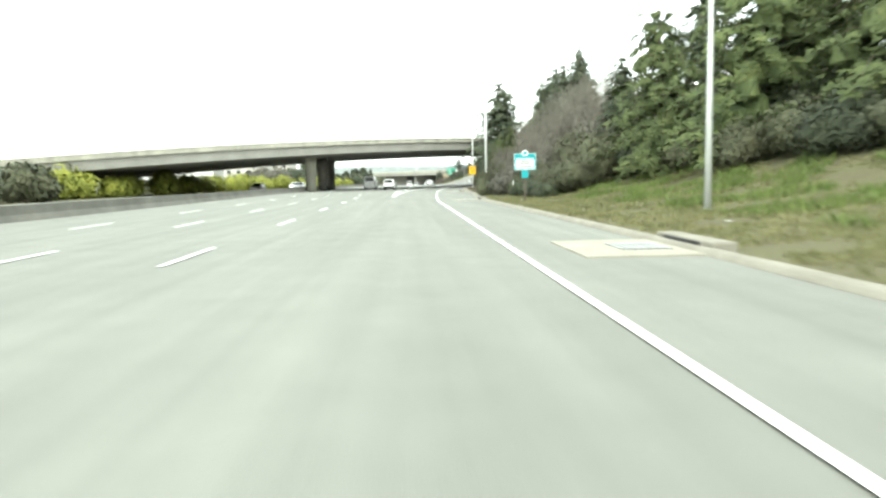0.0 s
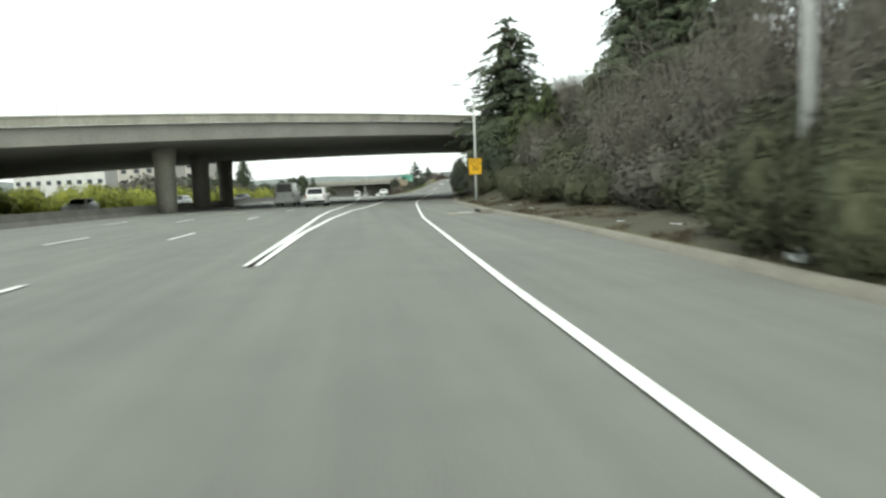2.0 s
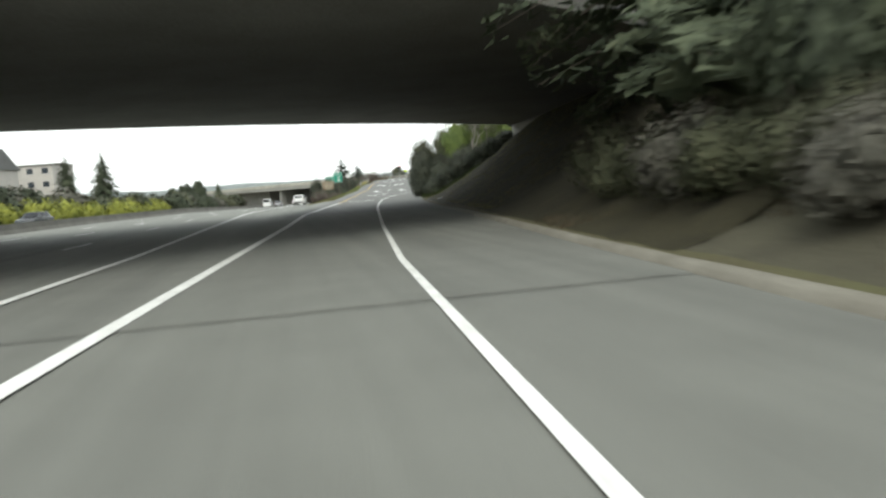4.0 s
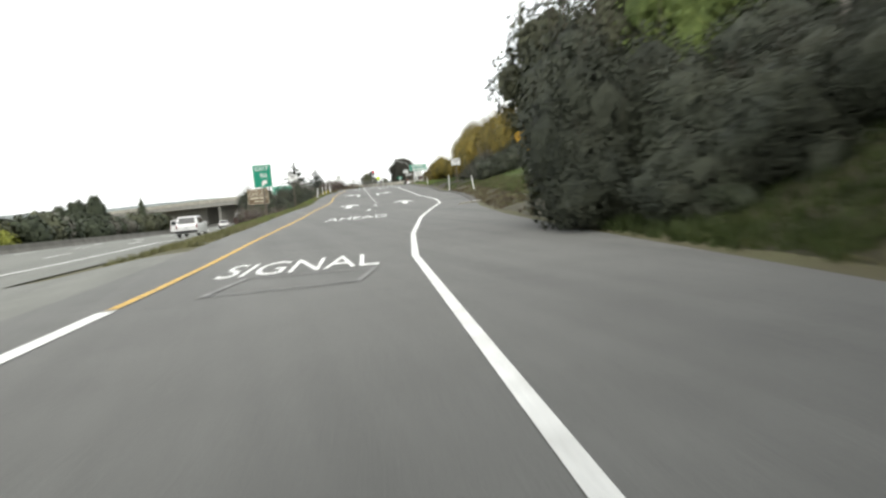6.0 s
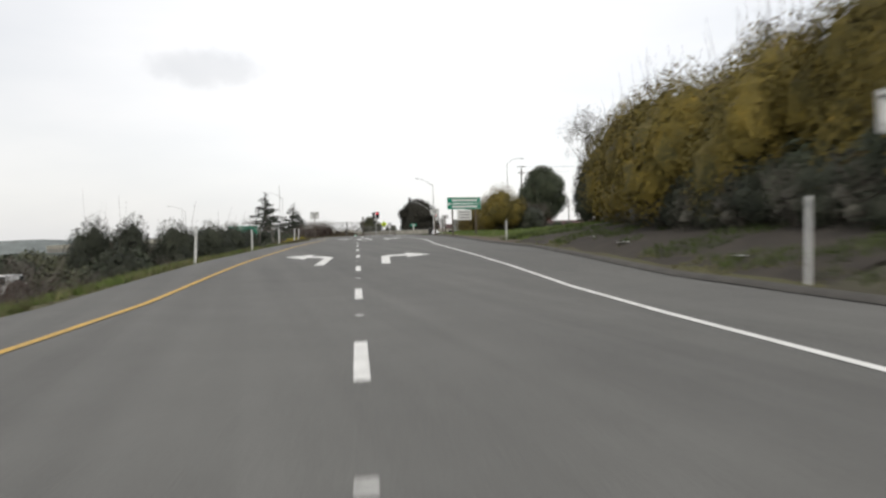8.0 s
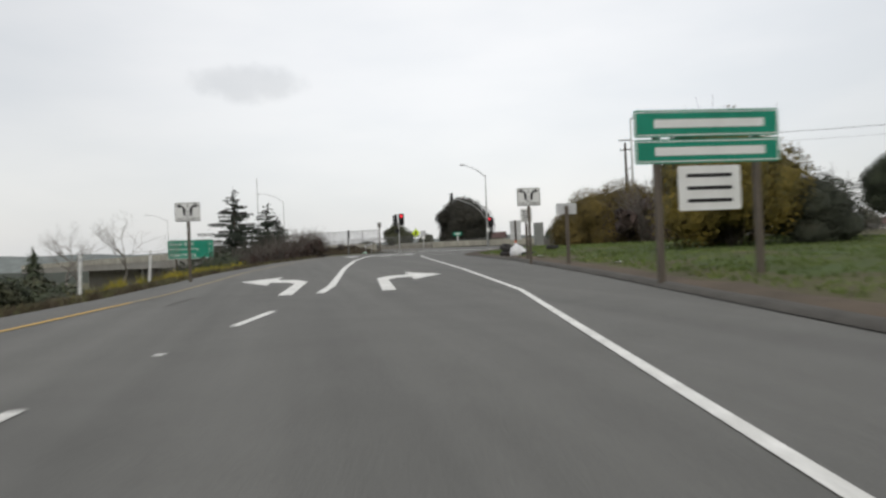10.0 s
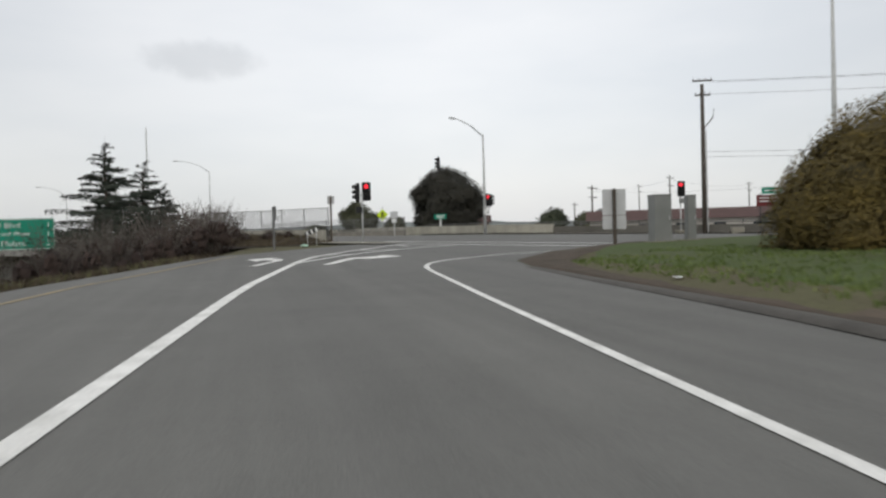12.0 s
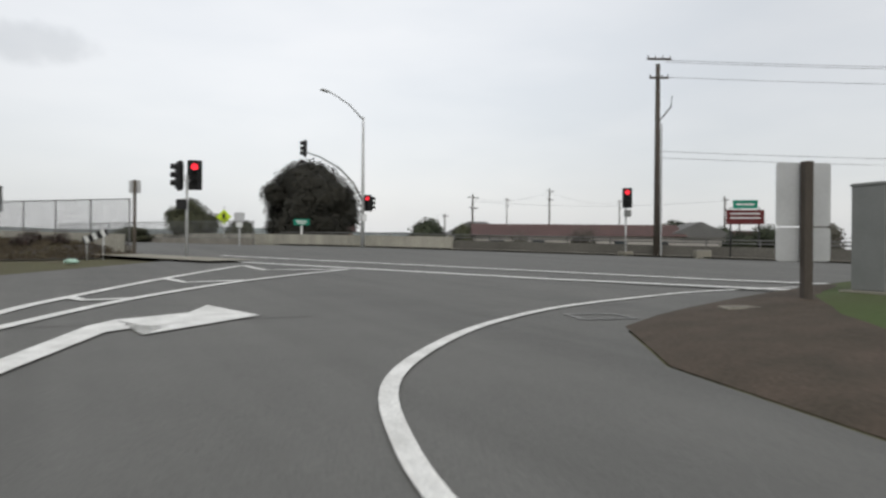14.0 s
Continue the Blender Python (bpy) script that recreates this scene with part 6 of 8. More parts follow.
plate(bm, [(0.19 * math.cos(k * math.tau / 14), 0.17 * math.sin(k * math.tau / 14)) for k in range(14)], 0.006, (0, -0.03, 2.90))
part("emblem", bm, SIGN_WHITE, ob, "round pale emblem with a plain shape")
bm = bmesh.new()
plate(bm, [(0.12 * math.cos(k * math.tau / 12), 0.11 * math.sin(k * math.tau / 12)) for k in range(12)], 0.004, (0, -0.036, 2.90))
part("emblem_centre", bm, SIGN_TEAL, ob)
panel_part(ob, 0.40, 0.44, 1.68, SIGN_TEAL, y=-0.02, name="placard")
bars_part(ob, 0.16, 0.16, 0.02, 1.66, SIGN_WHITE)

# exit speed sign on a street light
def street_light(x, y, z, h, arm, label, turn=0.0, lamp_drop=0.0, arm_rise=1.1, group=""):
    ob = thing("street_light", (x, y, z), label, "street light", group, turn)
    bm = bmesh.new()
    tube(bm, [(0, 0, -0.3), (0, 0, h * 0.5), (0, 0, h)], [0.12, 0.095, 0.06], 12)
    part("pole", bm, GALV, ob, "galvanised steel pole", True)
    bm = bmesh.new()
    box(bm, (0.42, 0.42, 0.12), (0, 0, 0.02), 0.02)
    part("base_plate", bm, GALV, ob)
    if arm:
        bm = bmesh.new()
        tube(bm, [(0, 0, h - 0.15), (-arm * 0.35, 0, h + arm_rise * 0.6), (-arm * 0.75, 0, h + arm_rise * 0.95), (-arm, 0, h + arm_rise)], [0.05, 0.045, 0.04, 0.035], 8)
        part("arm", bm, GALV, ob, "", True)
        bm = bmesh.new()
        box(bm, (0.75, 0.26, 0.14), (-arm - 0.3, 0, h + arm_rise), 0.05)
        part("lamp_head", bm, GALV, ob, "flat grey lamp head")
    return ob


LIGHT = "tall galvanised street light with a curved arm"
street_light(9.6, 23.2, 0.15, 8.4, 1.0, LIGHT + " on the grass verge", arm_rise=0.45)
street_light(6.62, 62.4, 0.1, 11.0, 1.0, LIGHT + " in the scrub", arm_rise=0.45)
street_light(9.75, 108.75, 0.1, 8.6, 1.0, LIGHT + " beside the exit sign", arm_rise=0.45)
street_light(24.72, 200.12, 1.25, 9.2, 1.0, LIGHT + " behind the signal sign", arm_rise=0.45)
street_light(59.2, 322.9, 4.5, 10.1, 4.4, LIGHT + " behind the bushes", 220)
street_light(65.2, 328.6, 4.5, 5.4, 3.0, LIGHT + " beyond the oak", 180, arm_rise=1.2)
street_light(31.9, 412.9, 5.0, 11.2, 4.4, LIGHT + " on the street bridge", 0, arm_rise=1.5)
street_light(6.2, 442.0, 4.0, 10.7, 4.2, LIGHT + " on the street bridge", 0, arm_rise=1.5)
ob = thing("mast", (28.7, 364.4, 3.9), "slender grey steel mast behind the firs", "mast")
post_part(ob, 11.2, GALV, 0.06)

ob = thing("exit_speed_sign", (9.66, 108.42, 0.1), "yellow exit speed sign reading thirty on a pole", "road sign", turn=-6)
post_part(ob, 3.3, GALV, 0.04)
panel_part(ob, 1.02, 0.40, 3.17, SIGN_YELLOW, y=-0.02, name="exit_panel")
border_part(ob, 1.02, 0.40, 3.17, SIGN_BLACK, -0.025, 0.02)
words_part(ob, "EXIT", 0.2, 0, 3.17, SIGN_BLACK, -0.028, wide=0.66)
panel_part(ob, 1.02, 0.86, 2.53, SIGN_YELLOW, y=-0.02)
border_part(ob, 1.02, 0.86, 2.53, SIGN_BLACK, -0.025, 0.02)
words_part(ob, "30", 0.40, 0, 2.62, SIGN_BLACK, -0.028)
bars_part(ob, 0.5, 0.1, 0, 2.27, SIGN_BLACK)

# signal ahead diamond
ob = thing("signal_ahead_sign", (24.68, 199.95, 0.47), "yellow diamond warning sign showing a traffic signal", "road sign", turn=-22)
d = 0.82
bm = bmesh.new()
for z in (2.95, 3.7):
    box(bm, (0.16, 0.16, 0.05), (0, 0.06, z), 0.008)
part("bracket", bm, GALV, ob)
bm = bmesh.new()
plate(bm, [(-d, 0), (-0.04, -d + 0.04), (0.04, -d + 0.04), (d, 0), (0.04, d - 0.04), (-0.04, d - 0.04)], 0.006, (0, -0.02, 3.32))
part("panel", bm, SIGN_YELLOW, ob)
bm = bmesh.new()
box(bm, (0.40, 0.004, 1.12), (0, -0.026, 3.32), 0.0)
part("signal_body", bm, SIGN_BLACK, ob)
for z, m, n in ((3.68, SIGN_RED, "red_disc"), (3.32, SIGN_AMBER, "amber_disc"), (2.96, SIGN_LENS_GREEN, "green_disc")):
    o = rounded(0.33, 0.33, 0.04, 3) if n == "red_disc" else [(0.15 * math.cos(k * math.tau / 20), 0.15 * math.sin(k * math.tau / 20)) for k in range(20)]
    shape_part(ob, o, z, m, n, -0.031)
bm = bmesh.new()
for a, b in (((-d + .07, 0), (0, d - .07)), ((0, d - .07), (d - .07, 0)), ((d - .07, 0), (0, -d + .07)), ((0, -d + .07), (-d + .07, 0))):
    tube(bm, [(a[0], -0.024, a[1] + 3.32), (b[0], -0.024, b[1] + 3.32)], 0.01, 4)
part("border", bm, SIGN_BLACK, ob)

# green exit number sign
ob = thing("exit_sign", (12.93, 219.0, 0.95), "green exit sign numbered 9A with white letters", "road sign", turn=-8)
post_part(ob, 3.55, POST_WOOD, 0.06, True)
panel_part(ob, 1.27, 1.56, 2.81, SIGN_GREEN, y=-0.04, r=0.08)
border_part(ob, 1.27, 1.56, 2.81, SIGN_WHITE, -0.045, 0.025, 0.02)
words_part(ob, "EXIT", 0.27, 0, 3.33, SIGN_WHITE, -0.049, wide=0.9)
words_part(ob, "9A", 0.33, 0.1, 2.86, SIGN_WHITE, -0.049)
shape_part(ob, [(-0.23, -0.16), (-0.16, -0.23), (0.05, -0.04), (0.13, -0.12), (0.17, 0.18), (-0.13, 0.14), (-0.04, 0.05)], 2.36, SIGN_WHITE, "arrow", -0.047, 0.12)

# brown notice board
ob = thing("brown_sign", (13.23, 247.4, 1.75), "brown roadside notice board with pale lines of text", "road sign", turn=-8)
for x in (-0.75, 0.75):
    post_part(ob, 2.0, POST_WOOD, 0.055, True, x=x)
panel_part(ob, 2.2, 0.68, 1.69, SIGN_BROWN, y=-0.03, r=0.06, name="upper_panel")
border_part(ob, 2.2, 0.68, 1.69, SIGN_TAN, -0.035, 0.03, 0.0)
panel_part(ob, 2.2, 0.92, 0.86, SIGN_BROWN, y=-0.03, r=0.06)
border_part(ob, 2.2, 0.92, 0.86, SIGN_TAN, -0.035, 0.035, 0.0)
bars_part(ob, 2.12, 0.03, 0, 1.70, SIGN_TAN, -0.036, "divider")
bars_part(ob, 0.03, 0.26, 0.25, 1.86, SIGN_TAN, -0.036, "divider")
for w, h, x, z in ((0.55, 0.09, 0.62, 1.86), (1.0, 0.08, -0.38, 1.86), (0.14, 0.14, -0.88, 1.52), (0.75, 0.1, -0.3, 1.52), (0.55, 0.1, 0.5, 1.52), (0.9, 0.2, -0.42, 1.04), (0.8, 0.2, 0.52, 1.04), (0.48, 0.14, -0.2, 0.68), (0.42, 0.14, 0.38, 0.68)):
    bars_part(ob, w, h, x, z, SIGN_TAN, -0.037)

# green street name guide and its white plate
ob = thing("guide_sign", (39.85, 282.7, 3.05), "two stacked green guide signs above a white plate", "road sign", turn=-6)
for x in (-1.0, 1.0):
    post_part(ob, 3.7, POST_WOOD, 0.06, True, x=x)
panel_part(ob, 2.9, 0.52, 3.46, SIGN_GREEN, y=-0.04)
panel_part(ob, 2.9, 0.46, 2.93, SIGN_GREEN, y=-0.04)
for z in (3.46, 2.93):
    border_part(ob, 2.9, 0.5 if z > 3 else 0.44, z, SIGN_WHITE, -0.045, 0.02)
    bars_part(ob, 2.2, 0.16, 0.05, z, SIGN_WHITE, -0.046)
panel_part(ob, 1.25, 0.85, 2.22, SIGN_WHITE, y=-0.04, name="white_plate")
for z in (2.46, 2.22, 1.98):
    bars_part(ob, 0.9, 0.07, 0, z, SIGN_BLACK, -0.046)

# destination board above the freeway
ob = thing("destination_sign", (21.9, 352.4, 4.1), "large green destination board with white words", "road sign", turn=-9)
for x in (-1.6, 1.6):
    post_part(ob, 2.8, POST_WOOD, 0.08, True, x=x, z0=-1.2)
panel_part(ob, 4.9, 2.05, 2.0, SIGN_GREEN, y=-0.06, r=0.15)
border_part(ob, 4.9, 2.05, 2.0, SIGN_WHITE, -0.065, 0.035, 0.03)
for words, z, w in (("Canal Blvd", 2.60, 2.5), ("Richmond Pkwy", 2.0, 3.1), ("Point Molate", 1.4, 2.8)):
    words_part(ob, words, 0.34, -2.2 + w / 2, z, SIGN_WHITE, -0.068, wide=w)
for words, z in (("1", 2.60), ("1", 2.0), ("2", 1.4)):
    words_part(ob, words, 0.32, 2.05, z, SIGN_WHITE, -0.068)

# small white notice, back of a plate, board seen from behind
ob = thing("notice_sign", (41.45, 297.95, 3.72), "small white notice with lines of text on a timber post", "road sign", turn=-10)
post_part(ob, 2.22, POST_WOOD, 0.045, True)
panel_part(ob, 0.46, 0.56, 1.97, SIGN_WHITE, y=-0.06, r=0.02)
for w, z in ((0.34, 2.14), (0.28, 2.05), (0.36, 1.96), (0.3, 1.87), (0.36, 1.78)):
    bars_part(ob, w, 0.04, 0, z, SIGN_BLACK, -0.066)
ob = thing("plate_sign", (40.85, 292.2, 3.9), "bare metal back of a sign on a timber post", "road sign", turn=-12)
post_part(ob, 1.75, POST_WOOD, 0.055, True)
panel_part(ob, 0.66, 0.36, 1.66, ALU, y=0.10)
ob = thing("sign_board", (49.2, 322.85, 4.36), "two bare aluminium sign backs on a dark timber post", "road sign", turn=-24)
post_part(ob, 2.36, POLE_WOOD, 0.065, True, y=-0.05, label="dark weathered timber post")
panel_part(ob, 0.84, 0.94, 1.88, ALU, y=0.04, r=0.05)
panel_part(ob, 0.84, 0.50, 1.14, ALU, y=0.04, r=0.05)
ob = thing("marker_sign", (37.87, 339.5, 4.75), "grey steel sign post with a narrow plate edge-on", "road sign", turn=60)
post_part(ob, 2.3, FENCE_STEEL, 0.05, True)
panel_part(ob, 0.3, 0.75, 1.95, FENCE_STEEL, y=-0.07)
ob = thing("plate_sign", (42.25, 350.0, 5.0), "small metal sign plate on a dark post at the fence end", "road sign", turn=-20)
post_part(ob, 3.3, POST_WOOD, 0.06, True)
panel_part(ob, 0.5, 0.56, 3.0, ALU, y=0.075)
# crossing warning beyond the street
ob = thing("crossing_sign", (52.6, 384.1, 5.86), "fluorescent lime pedestrian crossing diamond on a post", "road sign", turn=-20)
post_part(ob, 3.3, GALV, 0.05)
bm = bmesh.new()
plate(bm, [(-0.7, 0), (0, -0.7), (0.7, 0), (0, 0.7)], 0.006, (0, -0.06, 2.3))
part("panel", bm, SIGN_LIME, ob)
shape_part(ob, [(-0.1, -0.4), (0.0, -0.1), (0.12, -0.4), (0.2, -0.38), (0.1, 0.05), (0.08, 0.3), (-0.08, 0.3), (-0.14, 0.0), (-0.2, -0.38)], 2.35, SIGN_BLACK, "symbol", -0.066)
ob = thing("crossing_sign", (51.5, 372.3, 5.4), "white route sign cluster on a post beyond the crossing", "road sign", turn=-20)
post_part(ob, 2.6, GALV, 0.05)
panel_part(ob, 0.8, 0.7, 2.3, ALU, y=-0.06)
panel_part(ob, 0.5, 0.4, 1.7, SIGN_WHITE, y=-0.06, name="plate")
ob = thing("street_sign", (57.5, 375.9, 5.3), "green entrance sign with white lines near the round tree", "road sign", turn=-20)
post_part(ob, 2.2, SIGN_WHITE, 0.09, True, label="white painted post")
panel_part(ob, 1.35, 0.55, 2.25, SIGN_GREEN, y=-0.12)
bars_part(ob, 0.9, 0.1, 0, 2.33, SIGN_WHITE, -0.126)
bars_part(ob, 0.7, 0.1, 0, 2.15, SIGN_WHITE, -0.126)

# ---- traffic signals ----
def signal_head(ob, at, turn, lit, back=False):
    """One three-lens head as a part with its lenses and visors."""
    bm = bmesh.new()
    box(bm, (0.36, 0.24, 1.06), (0, 0, 0), 0.03)
    body = part("signal_head", bm, SIGNAL_BLACK, ob, "black three-lens signal head")
    body.matrix_basis = pose(*at, 0, 0, turn)
    bm = bmesh.new()
    plate(bm, rounded(0.60, 1.26, 0.06), 0.012, (0, 0.02, 0))
    part("backplate", bm, SIGNAL_BLACK, body)
    for k, z in enumerate((0.34, 0.0, -0.34)):
        bm = bmesh.new()
        tube(bm, [(0, -0.12, z), (0, -0.135, z)], 0.14, 20)
        part("lens", bm, RED_LIGHT if lit and k == 0 else SIGNAL_BLACK, body, "glowing red lens" if lit and k == 0 else "")
        bm = bmesh.new()
        rings = []
        for yy in (-0.12, -0.33):
            rings.append([bm.verts.new((0.155 * math.cos(a), yy, z + 0.155 * math.sin(a))) for a in [radians(-30 + 240 * i / 12) for i in range(13)]])
        for i in range(12):
            bm.faces.new((rings[0][i], rings[0][i + 1], rings[1][i + 1], rings[1][i]))
        v = part("visor", bm, SIGNAL_BLACK, body)
    return body


ob = thing("traffic_signal", (44.1, 347.7, 4.92), "signal pole with two black heads, one lit red", "traffic signal")
bm = bmesh.new()
tube(bm, [(0, 0, -0.2), (0, 0, 3.5)], 0.055, 10)
part("pole", bm, GALV, ob, "grey steel pole", True)
bm = bmesh.new()
box(bm, (0.5, 0.06, 0.05), (0, 0, 3.25))
part("bracket", bm, GALV, ob)
signal_head(ob, (0.30, -0.05, 3.5), -12, True)
signal_head(ob, (-0.30, 0.05, 3.45), -75, False)
bm = bmesh.new()
box(bm, (0.42, 0.3, 0.42), (-0.22, 0, 2.25), 0.04)
part("walk_signal", bm, SIGNAL_BLACK, ob, "black walk signal box")

ob = thing("traffic_signal", (59.9, 367.8, 5.35), "tall mast-arm signal pole with street lamp", "traffic signal")
bm = bmesh.new()
tube(bm, [(0, 0, -0.2), (0, 0, 5), (0, 0, 10.15)], [0.16, 0.13, 0.08], 12)
part("pole", bm, GALV, ob, "galvanised steel pole", True)
bm = bmesh.new()
tube(bm, [(0, 0, 9.9), (-1.5, -1.0, 10.75), (-3.0, -2.0, 11.15), (-3.7, -2.5, 11.25)], [0.06, 0.05, 0.045, 0.04], 8)
part("lamp_arm", bm, GALV, ob, "", True)
bm = bmesh.new()
box(bm, (0.8, 0.28, 0.15), (-4.0, -2.7, 11.22), 0.05, Matrix.Rotation(radians(34), 4, "Z"))
part("lamp_head", bm, GALV, ob)
ARM = (-6.4, -5.1, 6.5)
bm = bmesh.new()
tube(bm, [(0, 0, 3.6), (-1.1, -0.9, 4.9), (-2.7, -2.15, 5.85), (-4.7, -3.75, 6.35), ARM], [0.08, 0.075, 0.07, 0.06, 0.05], 8)
part("signal_arm", bm, GALV, ob, "curved steel mast arm", True)
signal_head(ob, (ARM[0] + 0.25, ARM[1], ARM[2] + 0.15), -110, False)
signal_head(ob, (0.35, -0.1, 3.5), -25, True)
signal_head(ob, (0.75, 0.2, 3.5), 50, False)
panel_part(ob, 0.42, 0.55, 2.35, SIGN_WHITE, y=-0.18, x=0.05, name="plate")

ob = thing("traffic_signal", (70.8, 350.5, 5.02), "short far-side signal pole with one head lit red", "traffic signal")
bm = bmesh.new()
tube(bm, [(0, 0, -0.2), (0, 0, 3.1)], 0.06, 10)
part("pole", bm, GALV, ob, "grey steel pole", True)
bm = bmesh.new()
box(bm, (0.75, 0.6, 0.42), (0, 0, 0.05), 0.03)
part("footing", bm, SLAB, ob, "pale concrete footing")
signal_head(ob, (0, -0.12, 3.62), -40, True)
bm = bmesh.new()
box(bm, (0.4, 0.25, 0.42), (0.05, -0.12, 2.65), 0.03)
part("walk_signal", bm, CABINET_GREY, ob)

# ---- cabinets at the corner ----
def cabinet(x, y, w, dep, h, label, turn):
    ob = thing("utility_cabinet", (x, y, ground_z(x, y) - 0.03), label, "cabinet", "corner cabinets", turn)
    bm = bmesh.new()
    box(bm, (w, dep, h), (0, 0, h / 2 + 0.08), 0.025)
    part("body", bm, CABINET_GREY, ob)
    bm = bmesh.new()
    box(bm, (w + 0.03, dep + 0.03, 0.06), (0, 0, h + 0.105), 0.025)
    part("roof", bm, CABINET_GREY, ob)
    bm = bmesh.new()
    box(bm, (w + 0.25, dep + 0.25, 0.12), (0, 0, 0.02), 0.015)
    part("plinth", bm, SLAB, ob)
    bm = bmesh.new()
    box(bm, (w * 0.88, 0.014, h * 0.86), (0, -dep / 2 - 0.004, h / 2 + 0.1), 0.006)
    door = part("door", bm, CABINET_GREY, ob)
    bm = bmesh.new()
    box(bm, (0.03, 0.04, 0.14), (w * 0.34, -dep / 2 - 0.028, h * 0.55), 0.008)
    part("handle", bm, GALV, door)


cabinet(51.05, 322.8, 0.66, 0.6, 1.66, "tall grey metal utility cabinet on a concrete plinth", -8)
cabinet(52.42, 322.9, 0.34, 0.3, 1.62, "slim grey metal meter cabinet on a plinth", -8)

# ---- utility poles and wires ----
def utility_pole(x, y, z, h, label, arms=((0.3, 2.0),), turn=0.0, r=0.15, group="utility poles"):
    ob = thing("utility_pole", (x, y, z), label, "utility pole", group, turn)
    bm = bmesh.new()
    tube(bm, [(0, 0, -0.4), (0, 0, h * 0.5), (0, 0, h)], [r, r * 0.85, r * 0.65], 10)
    part("pole", bm, POLE_WOOD, ob, "", True)
    for drop, w in arms:
        bm = bmesh.new()
        box(bm, (w, 0.1, 0.12), (0, -r, h - drop), 0.01)
        arm = part("crossarm", bm, POLE_WOOD, ob)
        for k in range(4):
            bm = bmesh.new()
            tube(bm, [(w * (k / 3 - 0.5) * 0.92, -r, h - drop + 0.06), (w * (k / 3 - 0.5) * 0.92, -r, h - drop + 0.22)], [0.04, 0.03], 6)
            part("insulator", bm, DARK_METAL, arm)
    return ob


up = utility_pole(72.0, 349.05, 5.0, 11.9, "tall dark timber utility pole with top crossarms", ((-0.25, 1.5), (0.9, 1.2)), -25, 0.2)
bm = bmesh.new()
tube(bm, [(0.12, -0.1, 8.4), (0.75, -0.2, 9.2), (0.85, -0.2, 9.9)], [0.04, 0.05, 0.03], 6)
part("riser_bracket", bm, DARK_METAL, up)
bm = bmesh.new()
tube(bm, [(0.24, -0.08, 0), (0.22, -0.08, 8.2)], 0.05, 6)
part("conduit", bm, GALV, up)
for x, y, top in ((91.6, 405.4, 13.2), (114.9, 418.6, 16.0), (140.0, 471.0, 18.4), (106.0, 441.0, 12.2), (150, 440, 16.5), (165, 420, 15.0), (128, 392, 13.5), (78, 455, 15.0)):
    utility_pole(x, y, 5.9, top - 5.9, "distant dark timber utility pole with crossarms", ((0.5, 2.6), (2.0, 2.0)) if top > 13 else ((0.5, 2.0),), 25, 0.16)


def wire(a, b, sag, label="thin black overhead wire"):
    bm = bmesh.new()
    a, b = Vector(a), Vector(b)
    tube(bm, [a.lerp(b, t) - Vector((0, 0, sag * 4 * t * (1 - t))) for t in [i / 16 for i in range(17)]], 0.014, 3, False)
    tagged(new("overhead_wire", finish(bm, "overhead_wire", DARK_METAL)), label, "wire", "overhead wires")


for dx, z in ((-0.6, 17.2), (0.6, 17.2), (0.0, 16.2), (0.0, 11.6), (0.0, 11.2)):
    wire((72 + dx, 349.05, z - 0.1), (128 + dx, 318, z + 0.2), 0.7)
for p, q in (((91.6, 405.4, 12.6), (114.9, 418.6, 15.3)), ((114.9, 418.6, 15.3), (150, 440, 15.8)), ((91.6, 405.4, 12.2), (128, 392, 12.9)), ((128, 392, 12.9), (165, 420, 14.2))):
    wire(p, q, 0.8)
# thin line crossing above the freeway overpass
wire((-90, 100, 16.5), (32, 140, 12.5), 1.6)

# ---- red and green boards beyond the crossing ----
ob = thing("business_sign", (75.0, 345.0, 5.0), "dark red board under a small green board on posts", "sign", turn=-35)
for x in (-0.8, 0.8):
    post_part(ob, 2.9, DARK_METAL, 0.05, x=x)
panel_part(ob, 2.15, 0.85, 2.35, mat("dark_red_board", (0.13, 0.02, 0.02), 0.6, None, 2, 20, 0.5, 0.02), y=-0.05)
panel_part(ob, 1.4, 0.5, 3.10, SIGN_GREEN, y=-0.05, name="upper_panel")
for z in (2.55, 2.3):
    bars_part(ob, 1.7, 0.08, 0, z, SIGN_WHITE, -0.056)
bars_part(ob, 1.0, 0.1, 0, 3.1, SIGN_WHITE, -0.056)

# ---- drain inlets in the shoulder ----
ob = thing("valve_cover", (48.0, 322.9, ground_z(48.0, 322.9) + 0.03), "pale concrete valve cover set in the corner dirt", "cover", turn=-30)
bm = bmesh.new()
box(bm, (0.62, 0.42, 0.07), (0, 0, 0.0), 0.012)
part("frame", bm, SLAB, ob)
bm = bmesh.new()
box(bm, (0.48, 0.30, 0.02), (0, 0, 0.04), 0.005)
part("lid", bm, KERB, ob)


